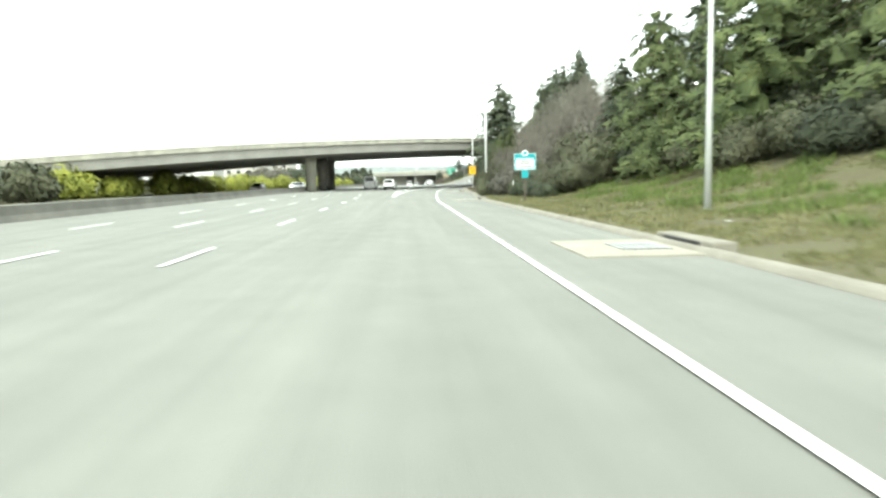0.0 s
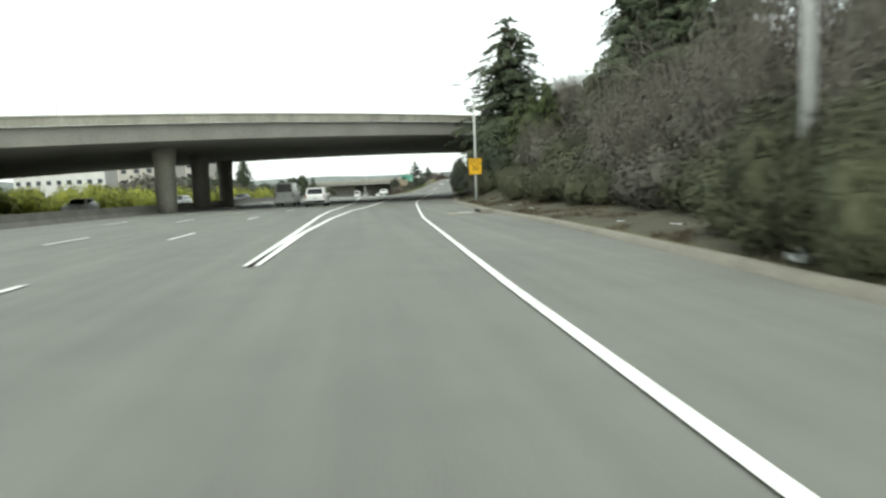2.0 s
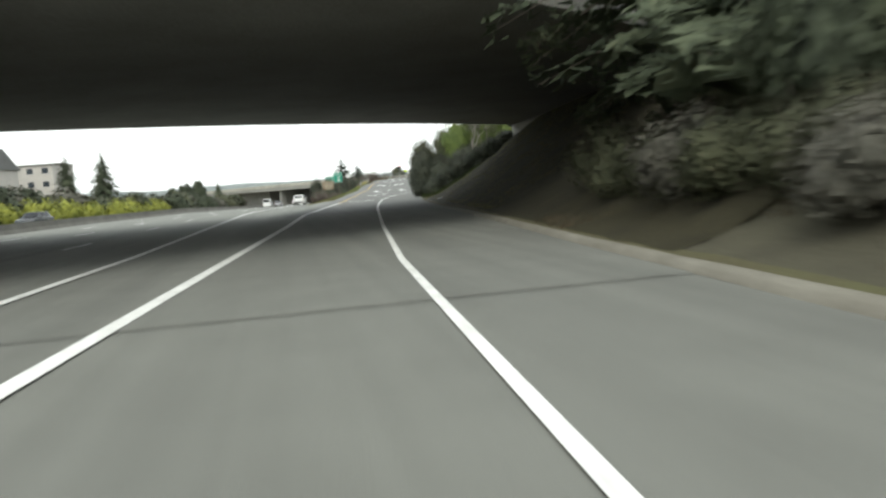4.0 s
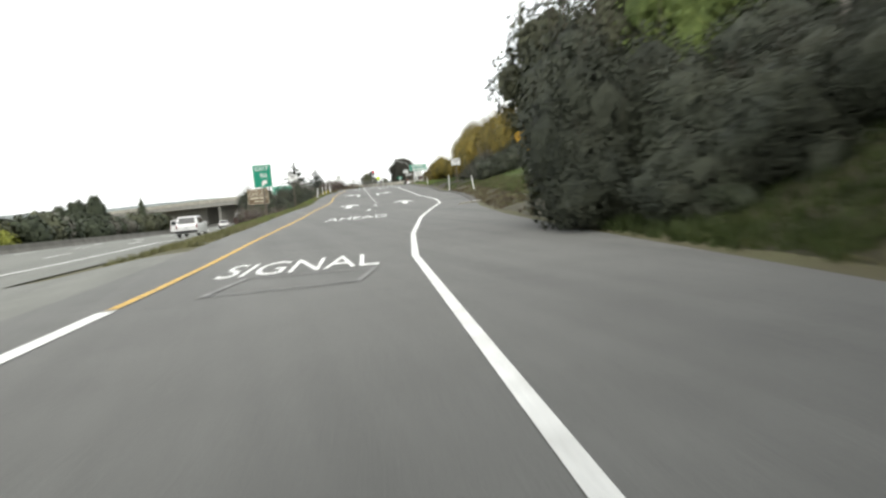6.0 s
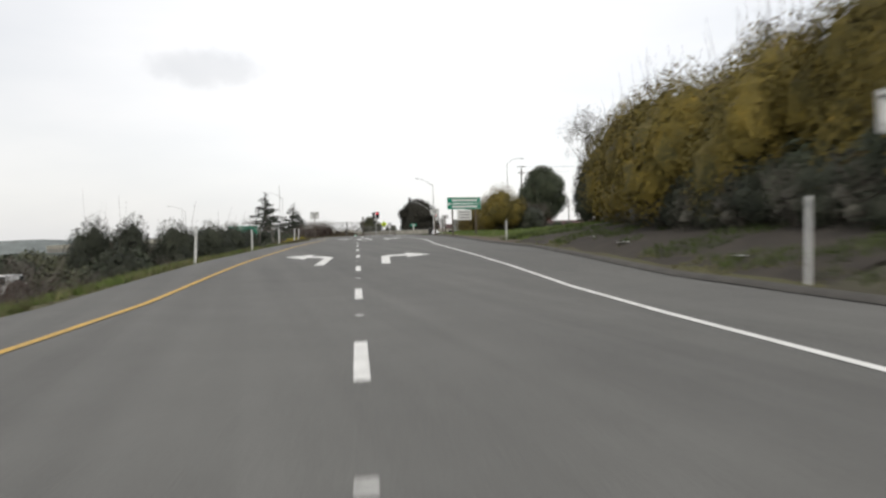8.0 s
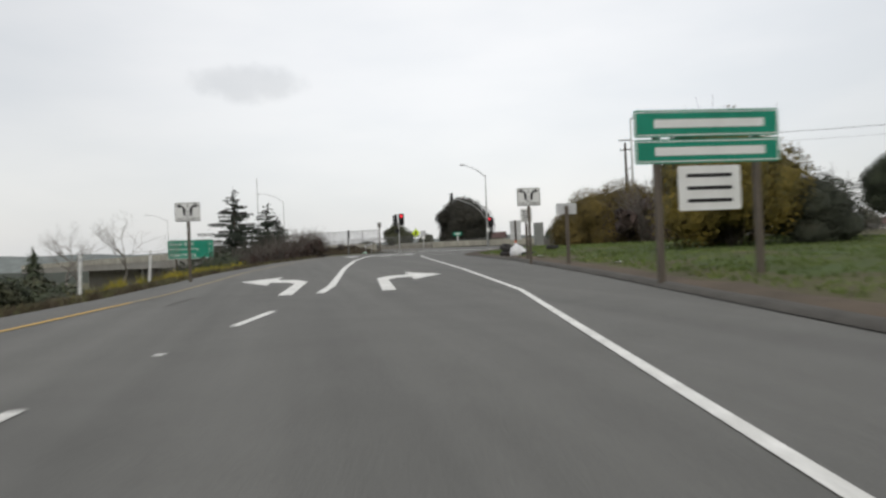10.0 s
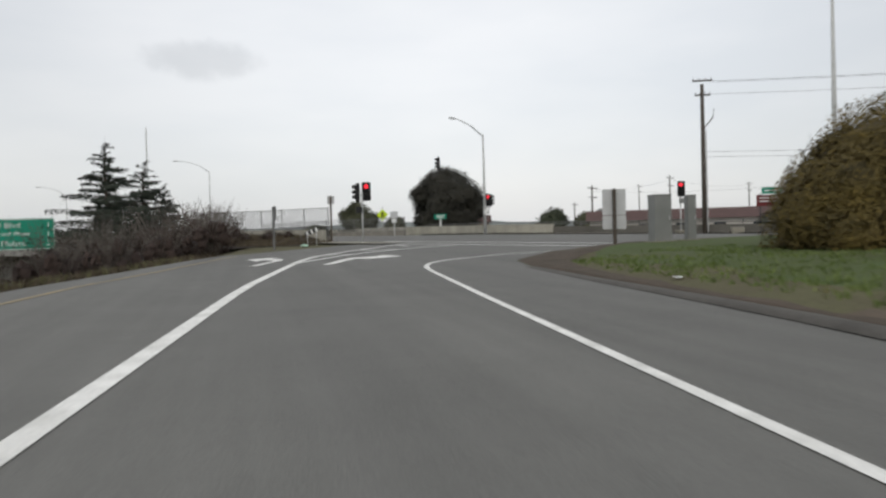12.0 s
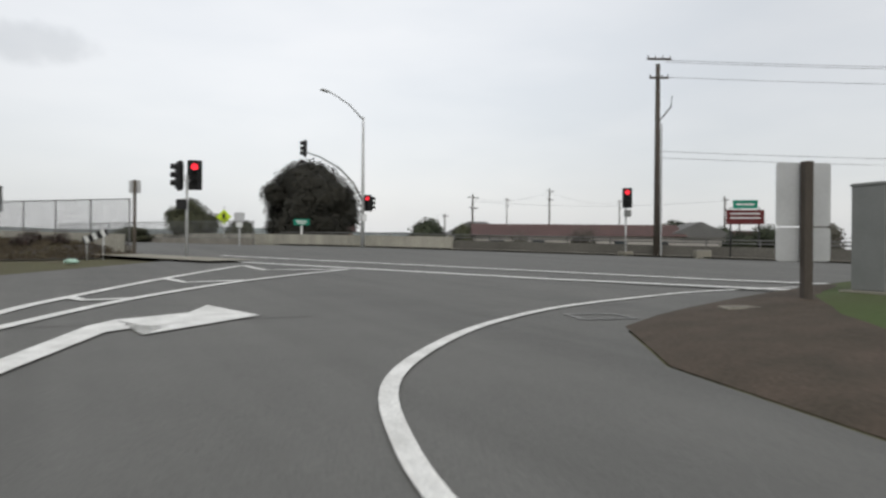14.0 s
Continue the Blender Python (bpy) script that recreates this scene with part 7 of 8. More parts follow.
def drain(x, y, w, l, label, turn=0.0, tilt=0.0):
    z = zg(x, y)
    ob = thing("drain_inlet", (x, y, z + 0.012), label, "drain", "shoulder drains", turn)
    ob.matrix_basis = ob.matrix_basis @ pose(0, 0, 0, 0, -tilt, 0)
    bm = bmesh.new()
    box(bm, (w, l, 0.05), (0, 0, 0.0), 0.01)
    part("apron", bm, SLAB, ob, "pale concrete apron")
    bm = bmesh.new()
    box(bm, (w * 0.42, l * 0.4, 0.03), (w * 0.12, 0, 0.018))
    part("grate_frame", bm, DARK_METAL, ob)
    for k in range(7):
        bm = bmesh.new()
        box(bm, (0.035, l * 0.38, 0.02), (w * (-0.07 + k * 0.063), 0, 0.042))
        part("grate_bar", bm, GALV, ob)
    bm = bmesh.new()
    box(bm, (0.5, l * 0.9, 0.26), (w / 2 + 0.28, 0, 0.08), 0.04)
    part("kerb_block", bm, KERB, ob)
    # solid black strip painted as the shade inside the inlet mouth
    bm = bmesh.new()
    box(bm, (0.05, l * 0.55, 0.12), (w / 2 + 0.01, 0, 0.12))
    part("kerb_opening", bm, SIGNAL_BLACK, ob)


DR = "pale concrete drain apron with an iron grate"
drain(4.15, 14.6, 2.4, 3.4, DR)
drain(4.0, 51.2, 1.7, 2.3, DR)
drain(5.35, 87.1, 1.5, 2.2, DR)
drain(23.5, 205.3, 1.6, 2.7, DR, -22, 2.9)

# ---- litter and dumped things ----
def tyre(name, parent, at, rot, R=0.34, r=0.125):
    bm = bmesh.new()
    n, m = 28, 10
    rings = []
    for i in range(n):
        a = i * math.tau / n
        ring = []
        for k in range(m):
            b = k * math.tau / m
            rr = R - r + r * math.cos(b) * (1.0 if math.cos(b) < 0.6 else 0.92)
            ring.append(bm.verts.new((rr * math.cos(a), rr * math.sin(a), r * 1.05 * math.sin(b))))
        rings.append(ring)
    for i in range(n):
        for k in range(m):
            bm.faces.new((rings[i][k], rings[(i + 1) % n][k], rings[(i + 1) % n][(k + 1) % m], rings[i][(k + 1) % m]))
    ob = new(name, finish(bm, name, RUBBER, True))
    ob.parent = parent
    ob.matrix_basis = pose(*at, *rot)
    return ob


for x, y, dz, rot in ((42.45, 303.95, 0.13, (3, 4, 12)), (42.50, 304.05, 0.43, (24, -3, 10)), (45.1, 304.6, 0.13, (2, 3, 0))):
    t = tyre("dumped_tyre", None, (x, y, ground_z(x, y) + dz), rot)
    tagged(t, "worn black tyre dumped on the verge", "tyre", "dumped tyres")


def lump(name, at, size, material, label, category, seed, rough_=0.35):
    bm = bmesh.new()
    bmesh.ops.create_icosphere(bm, subdivisions=3, radius=1)
    for v in bm.verts:
        k = 1 + rough_ * noise.noise(v.co * 1.7 + Vector((seed, 0, 0))) + 0.3 * rough_ * noise.noise(v.co * 5 + Vector((0, seed, 0)))
        v.co = Vector((v.co.x * size[0], v.co.y * size[1], max(v.co.z, -0.55) * size[2])) * k
    ob = new(name, finish(bm, name, material, True))
    ob.location = at
    return tagged(ob, label, category)


g = ground_z(42.9, 303.4)


def sack(at, label):
    """A full sack that has slumped over: a creased heap, high at one end and trailing off."""
    bm = bmesh.new()
    bmesh.ops.create_icosphere(bm, subdivisions=4, radius=1)
    for v in bm.verts:
        x, y, z = v.co
        tall = 0.62 - 0.42 * max(0.0, min(1.0, (x + 0.35) / 1.1))
        crease = 0.10 * abs(noise.noise(Vector((x * 2.6, y * 2.6, z * 5)))) + 0.04 * noise.noise(Vector((x * 8, y * 8, z * 9)))
        k = 1 - crease * 1.6
        v.co = Vector((x * 0.56 * k, y * 0.36 * k, max(z + 0.35, 0.0) / 1.35 * tall * k))
    ob = new("rubbish_sack", finish(bm, "rubbish_sack", BAG, True))
    ob.matrix_basis = pose(*at, 0, 0, -8)
    return tagged(ob, label, "sack")


sack((42.98, 303.3, g - 0.02), "slumped white plastic rubbish sack beside the tyres")
lump("rag_bundle", (43.25, 302.95, g + 0.05), (0.42, 0.16, 0.12), mat("dark_rag_cloth", (0.05, 0.055, 0.05), 0.95, None, 5, 40, 0.8, 0.3), "dark bundle of rags lying against the sack", "rubbish", 14)
lump("rubbish_scrap", (43.9, 302.7, g + 0.02), (0.34, 0.14, 0.04), BAG, "flattened white plastic sheet on the dirt", "rubbish", 9)
lump("rubbish_sack", (39.75, 342.9, zg(39.75, 342.9) + 0.06), (0.22, 0.16, 0.10), mat("pale_green_plastic", (0.45, 0.66, 0.54), 0.5), "pale green and white plastic bag on the verge", "sack", 21)
ob = thing("traffic_cone", (43.0, 304.15, g - 0.02), "orange and white striped traffic cone behind the sack", "cone")
bm = bmesh.new()
tube(bm, [(0, 0, 0.03), (0, 0, 0.78)], [0.15, 0.03], 14)
part("cone", bm, CONE_ORANGE, ob, "faded orange plastic cone")
for z0, z1 in ((0.16, 0.28), (0.38, 0.64)):
    bm = bmesh.new()
    tube(bm, [(0, 0, z0), (0, 0, z1)], [0.160 - 0.16 * z0, 0.160 - 0.16 * z1], 14, False)
    part("collar", bm, BAG, ob, "white reflective collar")
bm = bmesh.new()
box(bm, (0.36, 0.36, 0.035), (0, 0, 0.018), 0.006)
part("base", bm, RUBBER, ob)


def scrap(x, y, s, z=None):
    bm = bmesh.new()
    bmesh.ops.create_grid(bm, x_segments=3, y_segments=3, size=s)
    for v in bm.verts:
        v.co.z = 0.4 * s * abs(noise.noise(Vector((v.co.x * 9 + x, v.co.y * 9 + y, 0)))) + 0.02
    ob = new("litter", finish(bm, "litter", BAG))
    ob.matrix_basis = pose(x, y, (ground_z(x, y) if z is None else z) + (0.06 if 234 < y < 259 or 118 < y < 176 else 0.02), 0, 0, rng.random() * 360)
    return tagged(ob, "scrap of white litter on the verge", "litter", "litter on the verges")


for y, o, s in ((8, 2.2, .12), (19, 3, .1), (33, 2.5, .12), (45, 1.8, .1), (66, 1.5, .15), (70, 1.9, .16), (73, 1.3, .1), (86, 1.5, .12), (93, 1.6, .14), (99, 1.0, .12), (104, 1.3, .1), (112, 1.2, .12),
                (176, 1.2, .14), (182, 1.5, .12), (196, 1.6, .2), (207, 3.0, .12), (226, 1.5, .1), (238, 1.3, .2), (246, 1.4, .24), (251, 1.9, .14), (262, 1.2, .1), (290, 1.3, .12), (299, 1.0, .14), (304, 1.6, .1), (311, 0.9, .1)):
    scrap(SHOULDER(y) + o, y, s)
for y, o in ((255, 1.4), (272, 1.2), (301, 1.6), (309, 1.3), (318, 1.0)):
    scrap(RAMP_L(y) - o, y, 0.13)

for x, y in ((15.9, 165.2), (16.3, 163.6)):
    scrap(x, y, 0.19)

# ---- vehicles ----
def wheel(parent, at, r=0.34, w=0.22):
    bm = bmesh.new()
    prof = [(r * 0.62, -w / 2), (r * 0.93, -w / 2), (r, -w * 0.32), (r, w * 0.32), (r * 0.93, w / 2), (r * 0.62, w / 2)]
    rings = [[bm.verts.new((x, q * math.cos(a), q * math.sin(a))) for q, x in prof] for a in [k * math.tau / 22 for k in range(22)]]
    for i in range(22):
        for k in range(len(prof)):
            bm.faces.new((rings[i][k], rings[(i + 1) % 22][k], rings[(i + 1) % 22][(k + 1) % len(prof)], rings[i][(k + 1) % len(prof)]))
    wh = part("wheel", bm, RUBBER, parent, "", True)
    wh.location = at
    bm = bmesh.new()
    tube(bm, [(-w * 0.42, 0, 0), (-w * 0.1, 0, 0), (w * 0.1, 0, 0), (w * 0.42, 0, 0)], [r * 0.60, r * 0.5, r * 0.5, r * 0.60], 16)
    part("rim", bm, GALV, wh)
    return wh


def vehicle(name, label, category, at, turn, paint, L, W, H, belt, side, cabin, van=False, group="freeway traffic"):
    """A car seen mostly from behind: side is the outline in (along, up) from the tail, cabin the glasshouse's (tail, roof tail, roof front, bonnet) in metres along."""
    ob = thing(name, at, label, category, group, turn)
    half = W / 2

    def slab(outline, inset_top, z_split, shrink):
        bm = bmesh.new()
        cols = []
        for y, z in outline:
            k = max(0.0, (z - z_split) / max(H - z_split, 0.01))
            x = half - shrink - inset_top * k
            cols.append((y, z, x))
        lft = [bm.verts.new((-x, y, z)) for y, z, x in cols]
        rgt = [bm.verts.new((x, y, z)) for y, z, x in cols]
        n = len(cols)
        bm.faces.new(lft)
        bm.faces.new(rgt[::-1])
        for i in range(n):
            bm.faces.new((lft[i], rgt[i], rgt[(i + 1) % n], lft[(i + 1) % n]))
        bmesh.ops.recalc_face_normals(bm, faces=bm.faces)
        es = [e for e in bm.edges if len(e.link_faces) == 2 and e.calc_face_angle(0) > 0.5]
        bmesh.ops.bevel(bm, geom=es, offset=0.055, segments=3, affect="EDGES", profile=0.6)
        return bm

    part("body", slab(side, 0.0, H, 0.0), paint, ob, "", True)
    t0, t1, t2, t3 = cabin
    part("cabin", slab([(t0, belt - 0.05), (t1, H), (t2, H), (t3, belt - 0.05)], 0.17, belt, 0.03), paint, ob, "", True)

    def pane(pname, pts):
        bm = bmesh.new()
        vs = [bm.verts.new(p) for p in pts]
        bm.faces.new(vs)
        r = bmesh.ops.extrude_face_region(bm, geom=bm.faces[:])
        part(pname, bm, CAR_GLASS, ob, "dark tinted glass")

    xt, xb = half - 0.20, half - 0.10
    dz = H - belt

    def at_slope(y0, y1, k):
        return y0 + (y1 - y0) * k

    pane("rear_window", [(-xb + 0.1, at_slope(t0, t1, 0.2) - 0.02, belt + 0.16 * dz), (xb - 0.1, at_slope(t0, t1, 0.2) - 0.02, belt + 0.16 * dz),
                         (xt - 0.1, at_slope(t0, t1, 0.86) - 0.02, belt + 0.86 * dz), (-xt + 0.1, at_slope(t0, t1, 0.86) - 0.02, belt + 0.86 * dz)])
    pane("windscreen", [(-xb + 0.1, at_slope(t3, t2, 0.12) + 0.02, belt + 0.10 * dz), (-xt + 0.1, at_slope(t3, t2, 0.9) + 0.02, belt + 0.88 * dz),
                        (xt - 0.1, at_slope(t3, t2, 0.9) + 0.02, belt + 0.88 * dz), (xb - 0.1, at_slope(t3, t2, 0.12) + 0.02, belt + 0.10 * dz)])
    spans = ((t2 - 0.75, t2 + 0.15),) if van else ((t1 + 0.12, t1 + (t2 - t1) * 0.48), (t1 + (t2 - t1) * 0.54, t2 + 0.05))
    for s in (-1, 1):
        for a, b in spans:
            xo = lambda k: s * (half - 0.025 - 0.17 * k)
            pane("side_window", [(xo(0.12), a, belt + 0.12 * dz), (xo(0.12), b + 0.2, belt + 0.12 * dz), (xo(0.85), b, belt + 0.85 * dz), (xo(0.85), a, belt + 0.85 * dz)])
        bm = bmesh.new()
        box(bm, (0.11, 0.05, 0.32 if not van else 0.42), (s * (half - 0.11), side[1][0] - 0.012, belt - 0.12), 0.02)
        part("tail_light", bm, TAIL_LENS, ob, "red tail light")
        bm = bmesh.new()
        box(bm, (0.18, 0.10, 0.14), (s * (half + 0.09), t3 - 0.25, belt + 0.08), 0.03)
        part("mirror", bm, paint, ob)
        for y in (L * 0.19, L * 0.81):
            wheel(ob, (s * (half - 0.12), y, 0.34))
    bm = bmesh.new()
    box(bm, (W - 0.08, 0.16, 0.2), (0, side[1][0] - 0.03, 0.46), 0.05)
    part("rear_bumper", bm, DARK_METAL if not van else paint, ob)
    bm = bmesh.new()
    box(bm, (0.32, 0.012, 0.16), (0, side[1][0] - 0.03, belt - 0.22), 0.004)
    part("number_plate", bm, ALU, ob, "blank pale plate")
    return ob


def suv_side(L, belt):
    return [(0.12, 0.3), (0.02, 0.55), (0.05, belt), (L - 1.2, belt), (L - 0.15, belt - 0.14), (L, 0.6), (L - 0.1, 0.28)]


def on_lane(lane, y):
    x = GORE_L(y) + lane
    return (x, y, FREEWAY_Z(y) + 0.005), -math.degrees(math.atan2(GORE_L(y + 3) - GORE_L(y - 3), 6))


p, a = on_lane(-2.8, 117.0)
vehicle("car", "white mid-size SUV with tinted glass on the freeway", "car", p, a, CAR_WHITE, 4.45, 1.8, 1.68, 1.02, suv_side(4.45, 1.02), (0.08, 0.55, 2.5, 3.25))
p, a = on_lane(-6.9, 127.0)
vehicle("van", "white high-roofed delivery van on the freeway", "van", p, a, CAR_WHITE, 5.6, 1.98, 2.35, 1.25, suv_side(5.6, 1.25), (0.06, 0.10, 3.9, 4.75), True)
p, a = on_lane(-0.9, 229.0)
vehicle("car", "white compact wagon on the freeway beside the ramp", "car", p, a, CAR_WHITE, 4.3, 1.78, 1.66, 1.0, suv_side(4.3, 1.0), (0.08, 0.5, 2.45, 3.2))
p, a = on_lane(-7.0, 305.0)
vehicle("car", "white small hatchback far along the freeway", "car", p, a, CAR_WHITE, 4.1, 1.75, 1.5, 0.95, suv_side(4.1, 0.95), (0.1, 0.6, 2.2, 3.0))
p, a = on_lane(-10.5, 292.0)
vehicle("car", "silver sedan far along the freeway", "car", p, a, CAR_SILVER, 4.5, 1.8, 1.45, 0.95, suv_side(4.5, 0.95), (0.55, 1.1, 2.5, 3.3))
p, a = on_lane(-13.6, 296.0)
vehicle("van", "white cargo van in the far freeway lane", "van", p, a, CAR_WHITE, 5.4, 1.98, 2.2, 1.2, suv_side(5.4, 1.2), (0.06, 0.10, 3.8, 4.6), True)
p, a = on_lane(-7.2, 345.0)
vehicle("truck", "white box truck far along the freeway", "truck", p, a, CAR_WHITE, 6.5, 2.2, 3.0, 1.3, suv_side(6.5, 1.3), (0.05, 0.08, 4.6, 5.6), True)
for lane, y, paint, label in ((-22.5, 150, CAR_SILVER, "silver sedan on the opposite carriageway"), (-26.5, 168, CAR_WHITE, "white sedan on the opposite carriageway"), (-22.5, 190, CAR_DARK, "dark pickup-like car on the opposite carriageway"),
                              (-26.0, 128, CAR_WHITE, "white minivan on the opposite carriageway")):
    p, a = on_lane(lane, y)
    vehicle("car", label, "car", p, a + 180, paint, 4.6, 1.82, 1.5, 0.95, suv_side(4.6, 0.95), (0.5, 1.0, 2.6, 3.4))

# ---- chain-link fence on the low wall at the bridge ----
def fence(u0, u1, v, h, label, low=0.55):
    x0, y0 = street(u0, v)
    ob = thing("chain_fence", (0, 0, 0), label, "fence")

    def p(u, z):
        x, y = street(u, v)
        return (x, y, zg(x, min(y, 385)) + z)

    n = max(2, round(abs(u1 - u0) / 3))
    for i in range(n + 1):
        u = u0 + (u1 - u0) * i / n
        bm = bmesh.new()
        tube(bm, [p(u, -0.1), p(u, low + h)], 0.035, 7)
        part("post", bm, FENCE_STEEL, ob)
    for z in (low + 0.04, low + h - 0.03):
        bm = bmesh.new()
        tube(bm, [p(u0, z), p(u1, z)], 0.025, 6)
        part("rail", bm, FENCE_STEEL, ob)
    bm = bmesh.new()
    cells = int(abs(u1 - u0) / 0.16)
    s = math.copysign(1, u1 - u0)
    for k in range(-int(h / 0.16), cells):
        for up in (1, -1):
            ua, ub = k * 0.16, k * 0.16 + h
            za, zb = (0, h) if up > 0 else (h, 0)
            lo, hi = max(ua, 0), min(ub, abs(u1 - u0))
            if hi - lo < 0.1:
                continue
            fa, fb = (lo - ua) / h, (hi - ua) / h
            tube(bm, [p(u0 + s * lo, low + za + (zb - za) * fa), p(u0 + s * hi, low + za + (zb - za) * fb)], 0.008, 3, False)
    part("wire_mesh", bm, FENCE_STEEL, ob)
    bm = bmesh.new()
    a, b = Vector(p(u0, 0)), Vector(p(u1, 0))
    mid = (a + b) / 2
    box(bm, ((b - a).length, 0.3, low + 0.3), (0, 0, 0), 0.02)
    w = part("low_wall", bm, STAINED, ob, "low pale concrete wall")
    w.matrix_basis = pose(mid.x, mid.y, mid.z + low / 2 - 0.15, 0, -math.degrees(math.asin((b.z - a.z) / (b - a).length)), math.degrees(math.atan2(b.y - a.y, b.x - a.x)))
    return ob


fence(-12.2, -42, -0.6, 2.05, "grey chain-link fence on a low concrete wall", 0.45)
fence(-30, -60, 22.5, 1.5, "distant chain-link fence on the far side of the bridge")

# rail and wall along the far side of the street
def far_rail(u0, u1, v, label):
    ob = thing("guard_rail", (0, 0, 0), label, "rail")

    def p(u, z, dv=0.0):
        x, y = street(u, v + dv)
        return (x, y, zg(x, min(y, 392)) + z)

    us = steps(u0, u1, 3.0)
    verts, faces = [], []
    prof = [(-0.15, -0.1), (-0.15, 0.72), (0.15, 0.72), (0.15, -0.1)]
    for u in us:
        for dv, z in prof:
            verts.append(p(u, z, dv))
    for i in range(len(us) - 1):
        for k in range(3):
            faces.append((i * 4 + k, (i + 1) * 4 + k, (i + 1) * 4 + k + 1, i * 4 + k + 1))
    part("wall", mesh_from("wall", verts, faces, mat("brown_grey_concrete", (0.145, 0.138, 0.122), 0.95, (0.10, 0.095, 0.083), 0.4, 9, 0.8, 0.2)), None, ob, "stained low concrete wall")
    for z in (0.92, 1.12):
        bm = bmesh.new()
        tube(bm, [p(u, z) for u in us], 0.04, 6)
        part("rail", bm, FENCE_STEEL, ob)
    for u in us:
        bm = bmesh.new()
        tube(bm, [p(u, 0.70), p(u, 1.15)], 0.045, 6)
        part("post", bm, FENCE_STEEL, ob)


far_rail(-30, 90, 25.6, "stained low wall with a steel pipe rail beyond the street")
for u, v in ((6.0, 24.6), (16.0, 24.8)):
    x, y = street(u, v)
    ob = thing("pull_box", (x, y, zg(x, y)), "pale concrete block beside the far kerb", "concrete block", "far kerb blocks", -25)
    bm = bmesh.new()
    box(bm, (0.9, 0.55, 0.5), (0, 0, 0.24), 0.03)
    part("block", bm, SLAB, ob)
    bm = bmesh.new()
    box(bm, (0.8, 0.45, 0.04), (0, 0, 0.5), 0.01)
    part("cover", bm, CABINET_GREY, ob)
def mound(u, v):
    """Height of the weedy bank that rises to the fence wall."""
    k = max(0.0, min(1.0, (v + 6.5) / 5.5)) * max(0.0, min(1.0, (-11.2 - u) / 2.5))
    return 0.52 * k * k * (3 - 2 * k)


def mound_mesh():
    verts, faces = [], []
    us, vs = steps(-46, -10.5, 0.8), steps(-9.0, -0.44, 0.6)
    for u in us:
        for v in vs:
            x, y = street(u, v)
            verts.append((x, y, zg(x, y) - 0.01 + mound(u, v) + 0.05 * noise.noise((x * 1.3, y * 1.3, 2)) * (mound(u, v) > 0.02)))
    n = len(vs)
    for i in range(len(us) - 1):
        for k in range(n - 1):
            faces.append((i * n + k, i * n + k + 1, (i + 1) * n + k + 1, (i + 1) * n + k)[::-1])
    return mesh_from("dirt_verge", verts, faces, SHADED_LITTER_SOIL, True)


tagged(new("dirt_verge", mound_mesh()), "brown weedy dirt bank below the fence wall", "verge", kind="structure")
low = []
for k in range(22):
    u, v = -12.5 - 26 * rng.random(), -0.9 - 3.4 * rng.random()
    x, y = street(u, v)
    low.append(planted(pick(BROWNS), x, y, 0.14 + 0.16 * rng.random(), zg(x, y) + mound(u, v) + 0.07))
grown_together("undergrowth", "low brown weeds below the fence wall", "undergrowth", low)
spots = [(-11 - 30 * rng.random(), -0.6 - 6.5 * rng.random()) for _ in range(4200)]
tufts("grass", "brown dry weeds below the fence wall", [(*street(u, v), zg(*street(u, v)) + mound(u, v) - 0.02) for u, v in spots], 0.17, BROWN_WEED)
# striped end marker and pavement corner
ob = thing("end_marker", (40.6, 346.9, 5.02), "black and white striped marker board leaning at the wall", "marker board", turn=-18)
bm = bmesh.new()
box(bm, (0.95, 0.03, 0.28), (0, 0, 0.75), 0.005, Matrix.Rotation(radians(-22), 4, "Y"))
part("board", bm, SIGN_BLACK, ob)
for k in (-1, 0, 1):
    bm = bmesh.new()
    box(bm, (0.14, 0.008, 0.27), (k * 0.3, -0.019, 0.75 + k * 0.12), 0.0, Matrix.Rotation(radians(-22), 4, "Y"))
    part("stripe", bm, SIGN_WHITE, ob)
for x in (-0.3, 0.3):
    post_part(ob, 0.75, GALV, 0.025, x=x, y=0.02, z0=-0.2)
tagged(new("pavement", street_mesh("pavement", -14, -4.5, -2.6, -0.35, 0.10, SLAB, 1.5)), "pale concrete pavement corner at the signal", "pavement", kind="structure")
tagged(new("pavement", street_mesh("pavement", -30, 90, 24.3, 25.4, 0.12, SLAB, 4)), "pale concrete pavement along the far side", "pavement", kind="structure")

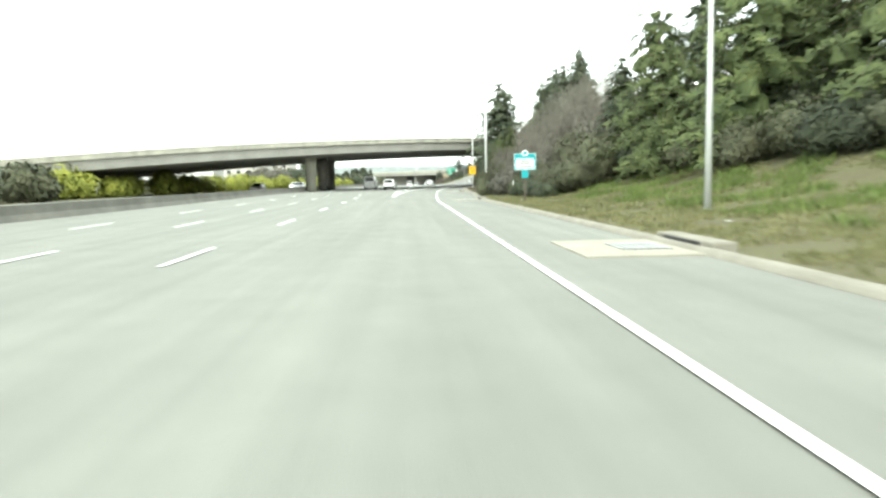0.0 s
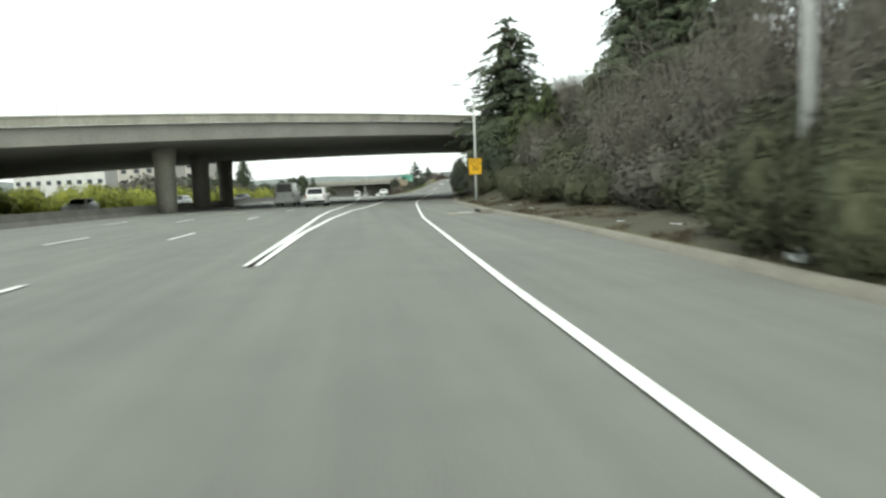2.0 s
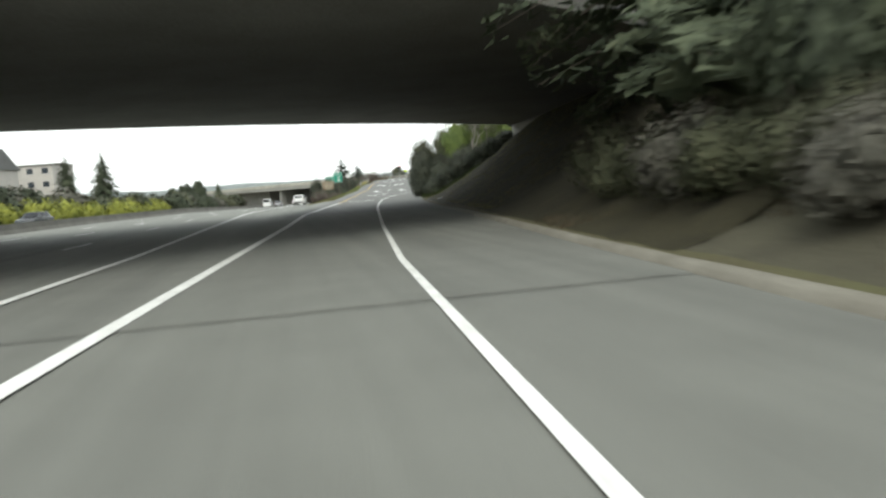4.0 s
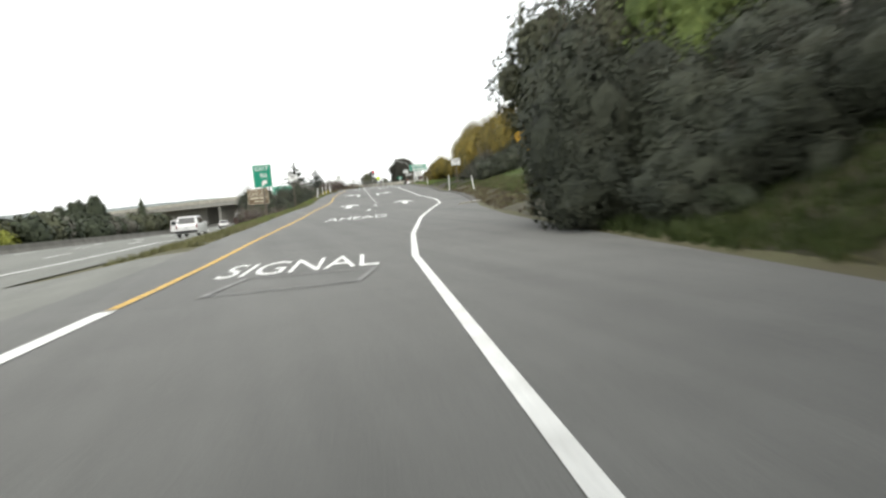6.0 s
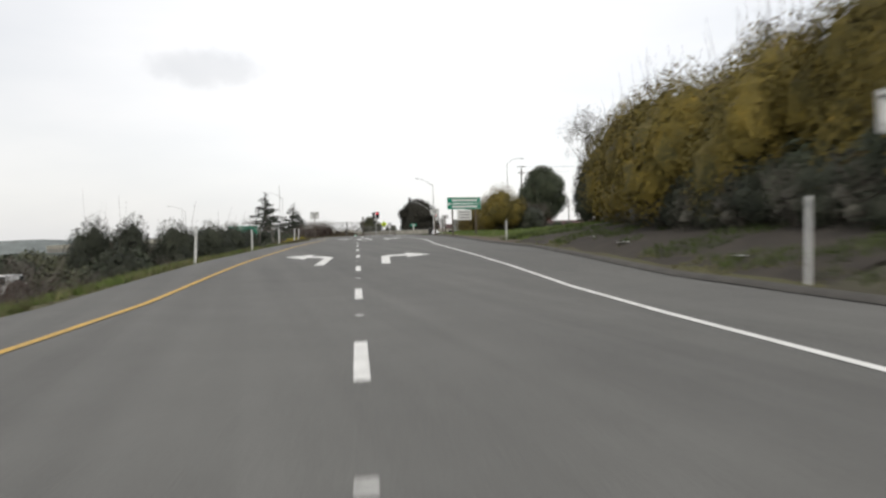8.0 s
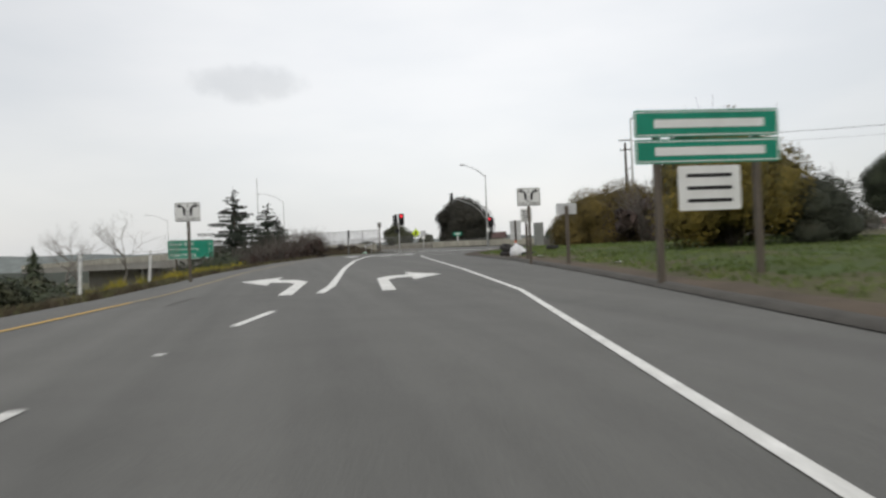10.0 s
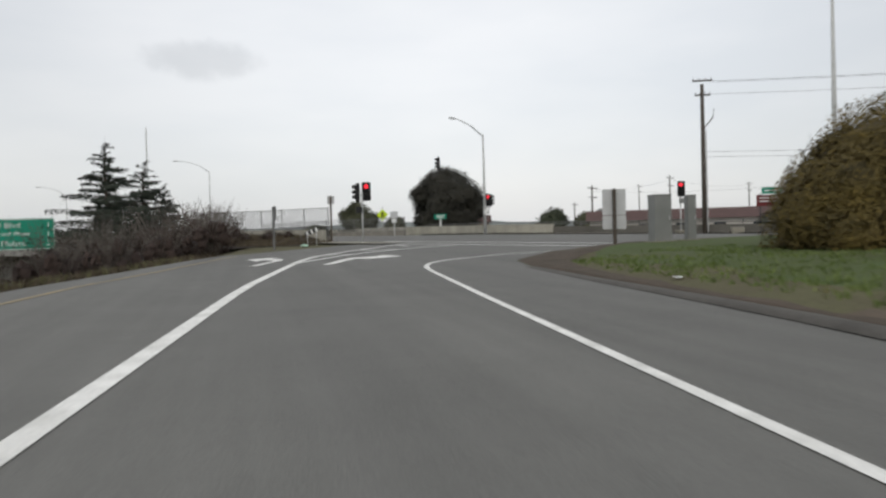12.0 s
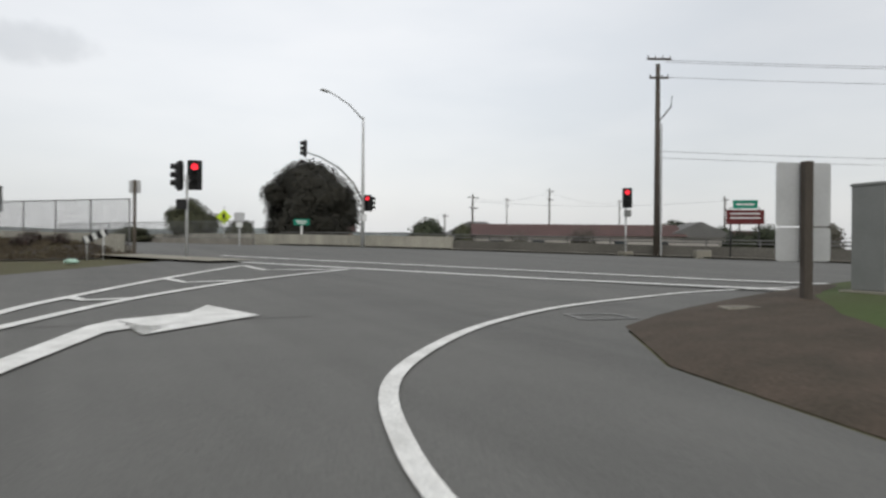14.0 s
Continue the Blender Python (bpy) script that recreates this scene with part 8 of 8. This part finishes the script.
# ---- buildings ----
def house(x, y, z, w, dep, h, rise, wall_m, roof_m, label, turn, windows=5, hip=False, storeys=1):
    ob = thing("house", (x, y, z), label, "building", turn=turn)
    bm = bmesh.new()
    box(bm, (w, dep, h), (0, 0, h / 2))
    part("wall", bm, wall_m, ob)
    bm = bmesh.new()
    e = 0.5
    r = dep / 2 if hip else 0
    pts = [(-w / 2 - e, -dep / 2 - e, h + 0.01), (w / 2 + e, -dep / 2 - e, h + 0.01), (w / 2 + e, dep / 2 + e, h + 0.01), (-w / 2 - e, dep / 2 + e, h + 0.01), (-w / 2 - e + r, 0, h + rise), (w / 2 + e - r, 0, h + rise)]
    v = [bm.verts.new(p) for p in pts]
    for f in ((0, 1, 5, 4), (2, 3, 4, 5), (0, 4, 3), (1, 2, 5), (0, 3, 2, 1)):
        bm.faces.new([v[i] for i in f])
    part("roof", bm, roof_m, ob)
    for s in range(storeys):
        for k in range(windows):
            cx, cz = w * ((k + 0.5) / windows - 0.5), h * (s + 0.55) / storeys
            bm = bmesh.new()
            box(bm, (min(1.5, w / windows * 0.5), 0.08, min(1.3, h / storeys * 0.45)), (cx, -dep / 2 - 0.02, cz))
            wi = part("window", bm, WINDOW_DARK, ob, "dark glazed window")
            bm = bmesh.new()
            box(bm, (min(1.5, w / windows * 0.5) + 0.2, 0.12, 0.08), (cx, -dep / 2 - 0.05, cz - min(1.3, h / storeys * 0.45) / 2 - 0.05))
            part("sill", bm, WHITE_WALL, wi)
    return ob


house(94.5, 385.9, 4.6, 24, 8, 2.3, 1.5, STUCCO, ROOF_RED, "long low pinkish house with a red-brown roof", -28, 5)
house(107.5, 379.5, 4.4, 7, 8, 2.4, 1.9, STUCCO, ROOF_GREY, "low gabled house with a grey roof", 60, 3)
house(124, 459, 5.2, 15, 12, 3.2, 3.2, STUCCO, ROOF_GREY, "bungalow with a grey hipped roof behind the wall", -20, 3, True)
house(76, 420, 5.6, 5, 4, 2.2, 1.3, mat("brick_brown_wall", (0.26, 0.19, 0.14), 0.9, None, 0.6, 8, 0.7, 0.2), ROOF_RED, "small brown cottage beyond the street", -25, 2)
house(150, 400, 4.6, 18, 9, 2.6, 1.6, STUCCO, ROOF_RED, "low house with a red-brown roof in the distance", -30, 4)
house(98, 330, 4.3, 10, 6, 3.0, 0.4, WHITE_WALL, ROOF_GREY, "pale flat-roofed shed beyond the corner", -35, 3)
house(-86, 292, 0.0, 30, 20, 13.5, 0.6, WHITE_WALL, ROOF_GREY, "large white three-storey apartment block", -14, 9, False, 3)
house(-60, 278, 0.0, 15, 13, 11.0, 4.5, STUCCO, ROOF_GREY, "pale grey house with a gabled roof beside the freeway", -8, 4, False, 3)
house(-53, 304, 0.0, 11, 10, 13.0, 0.5, STUCCO, ROOF_GREY, "boxy grey apartment building", -12, 3, False, 4)
house(-80, 172, 0.0, 26, 12, 4.6, 1.6, WHITE_WALL, mat("white_metal_roof", (0.6, 0.61, 0.62), 0.6, None, 1, 12, 0.5, 0.05), "low white warehouse with a pale roof", -12, 6)
house(-96, 140, 0.0, 24, 12, 4.4, 1.8, WHITE_WALL, ROOF_GREY, "low white warehouse with a grey roof", -10, 6)
house(-120, 205, 0.0, 30, 16, 7.5, 0.6, WHITE_WALL, ROOF_GREY, "white two-storey commercial building", -14, 7, False, 2)
house(-58, 330, -0.8, 16, 10, 5.5, 1.4, mat("blue_grey_cladding", (0.30, 0.36, 0.40), 0.8, None, 0.5, 8, 0.6, 0.1), ROOF_GREY, "blue-grey building beyond the freeway hedge", -20, 4, False, 2)

# ---- hills ----

def ridge(y, height, x0, x1, seed, material, label):
    verts, faces = [], []
    xs = steps(x0, x1, 40)
    for x in xs:
        h = height * (0.45 + 0.55 * abs(noise.noise((x * 0.0013, seed, 0)) + 0.35 * noise.noise((x * 0.006, seed, 2)) + 0.5)) + 2.5 * noise.noise((x * 0.03, seed, 5))
        verts += [(x, y, -8), (x, y + 120, max(h, 4)), (x, y + 500, -8)]
    for i in range(len(xs) - 1):
        for k in range(2):
            faces.append((i * 3 + k, (i + 1) * 3 + k, (i + 1) * 3 + k + 1, i * 3 + k + 1)[::-1])
    tagged(new("backdrop", mesh_from("backdrop", verts, faces, material, True)), label, "hills", kind="structure")


# distance haze is put into the hills' pale grey-green base colour
HILL = mat("haze_tinted_hills", (0.20, 0.22, 0.21), 1.0, (0.15, 0.17, 0.165), 0.006, 0.05, 0.8, 0.0)
ridge(1900, 62, -1500, 1400, 3.1, HILL, "low wooded hills on the horizon, tinted pale for haze")
WOOD = mat("far_woods", (0.05, 0.058, 0.042), 1.0, (0.032, 0.038, 0.028), 0.08, 0.6, 0.8, 0.6)
ridge(620, 9, -500, 20, 8.4, WOOD, "far dark belt of trees")

for ob_ in SCRUBS + SCRUBS_DARK + GREYS + GREY_LEAFY + BARES + CONIFERS + PINES + ACACIAS + BROWNS:
    if ob_ not in used:
        for c in list(ob_.children_recursive) + [ob_]:
            bpy.data.objects.remove(c)
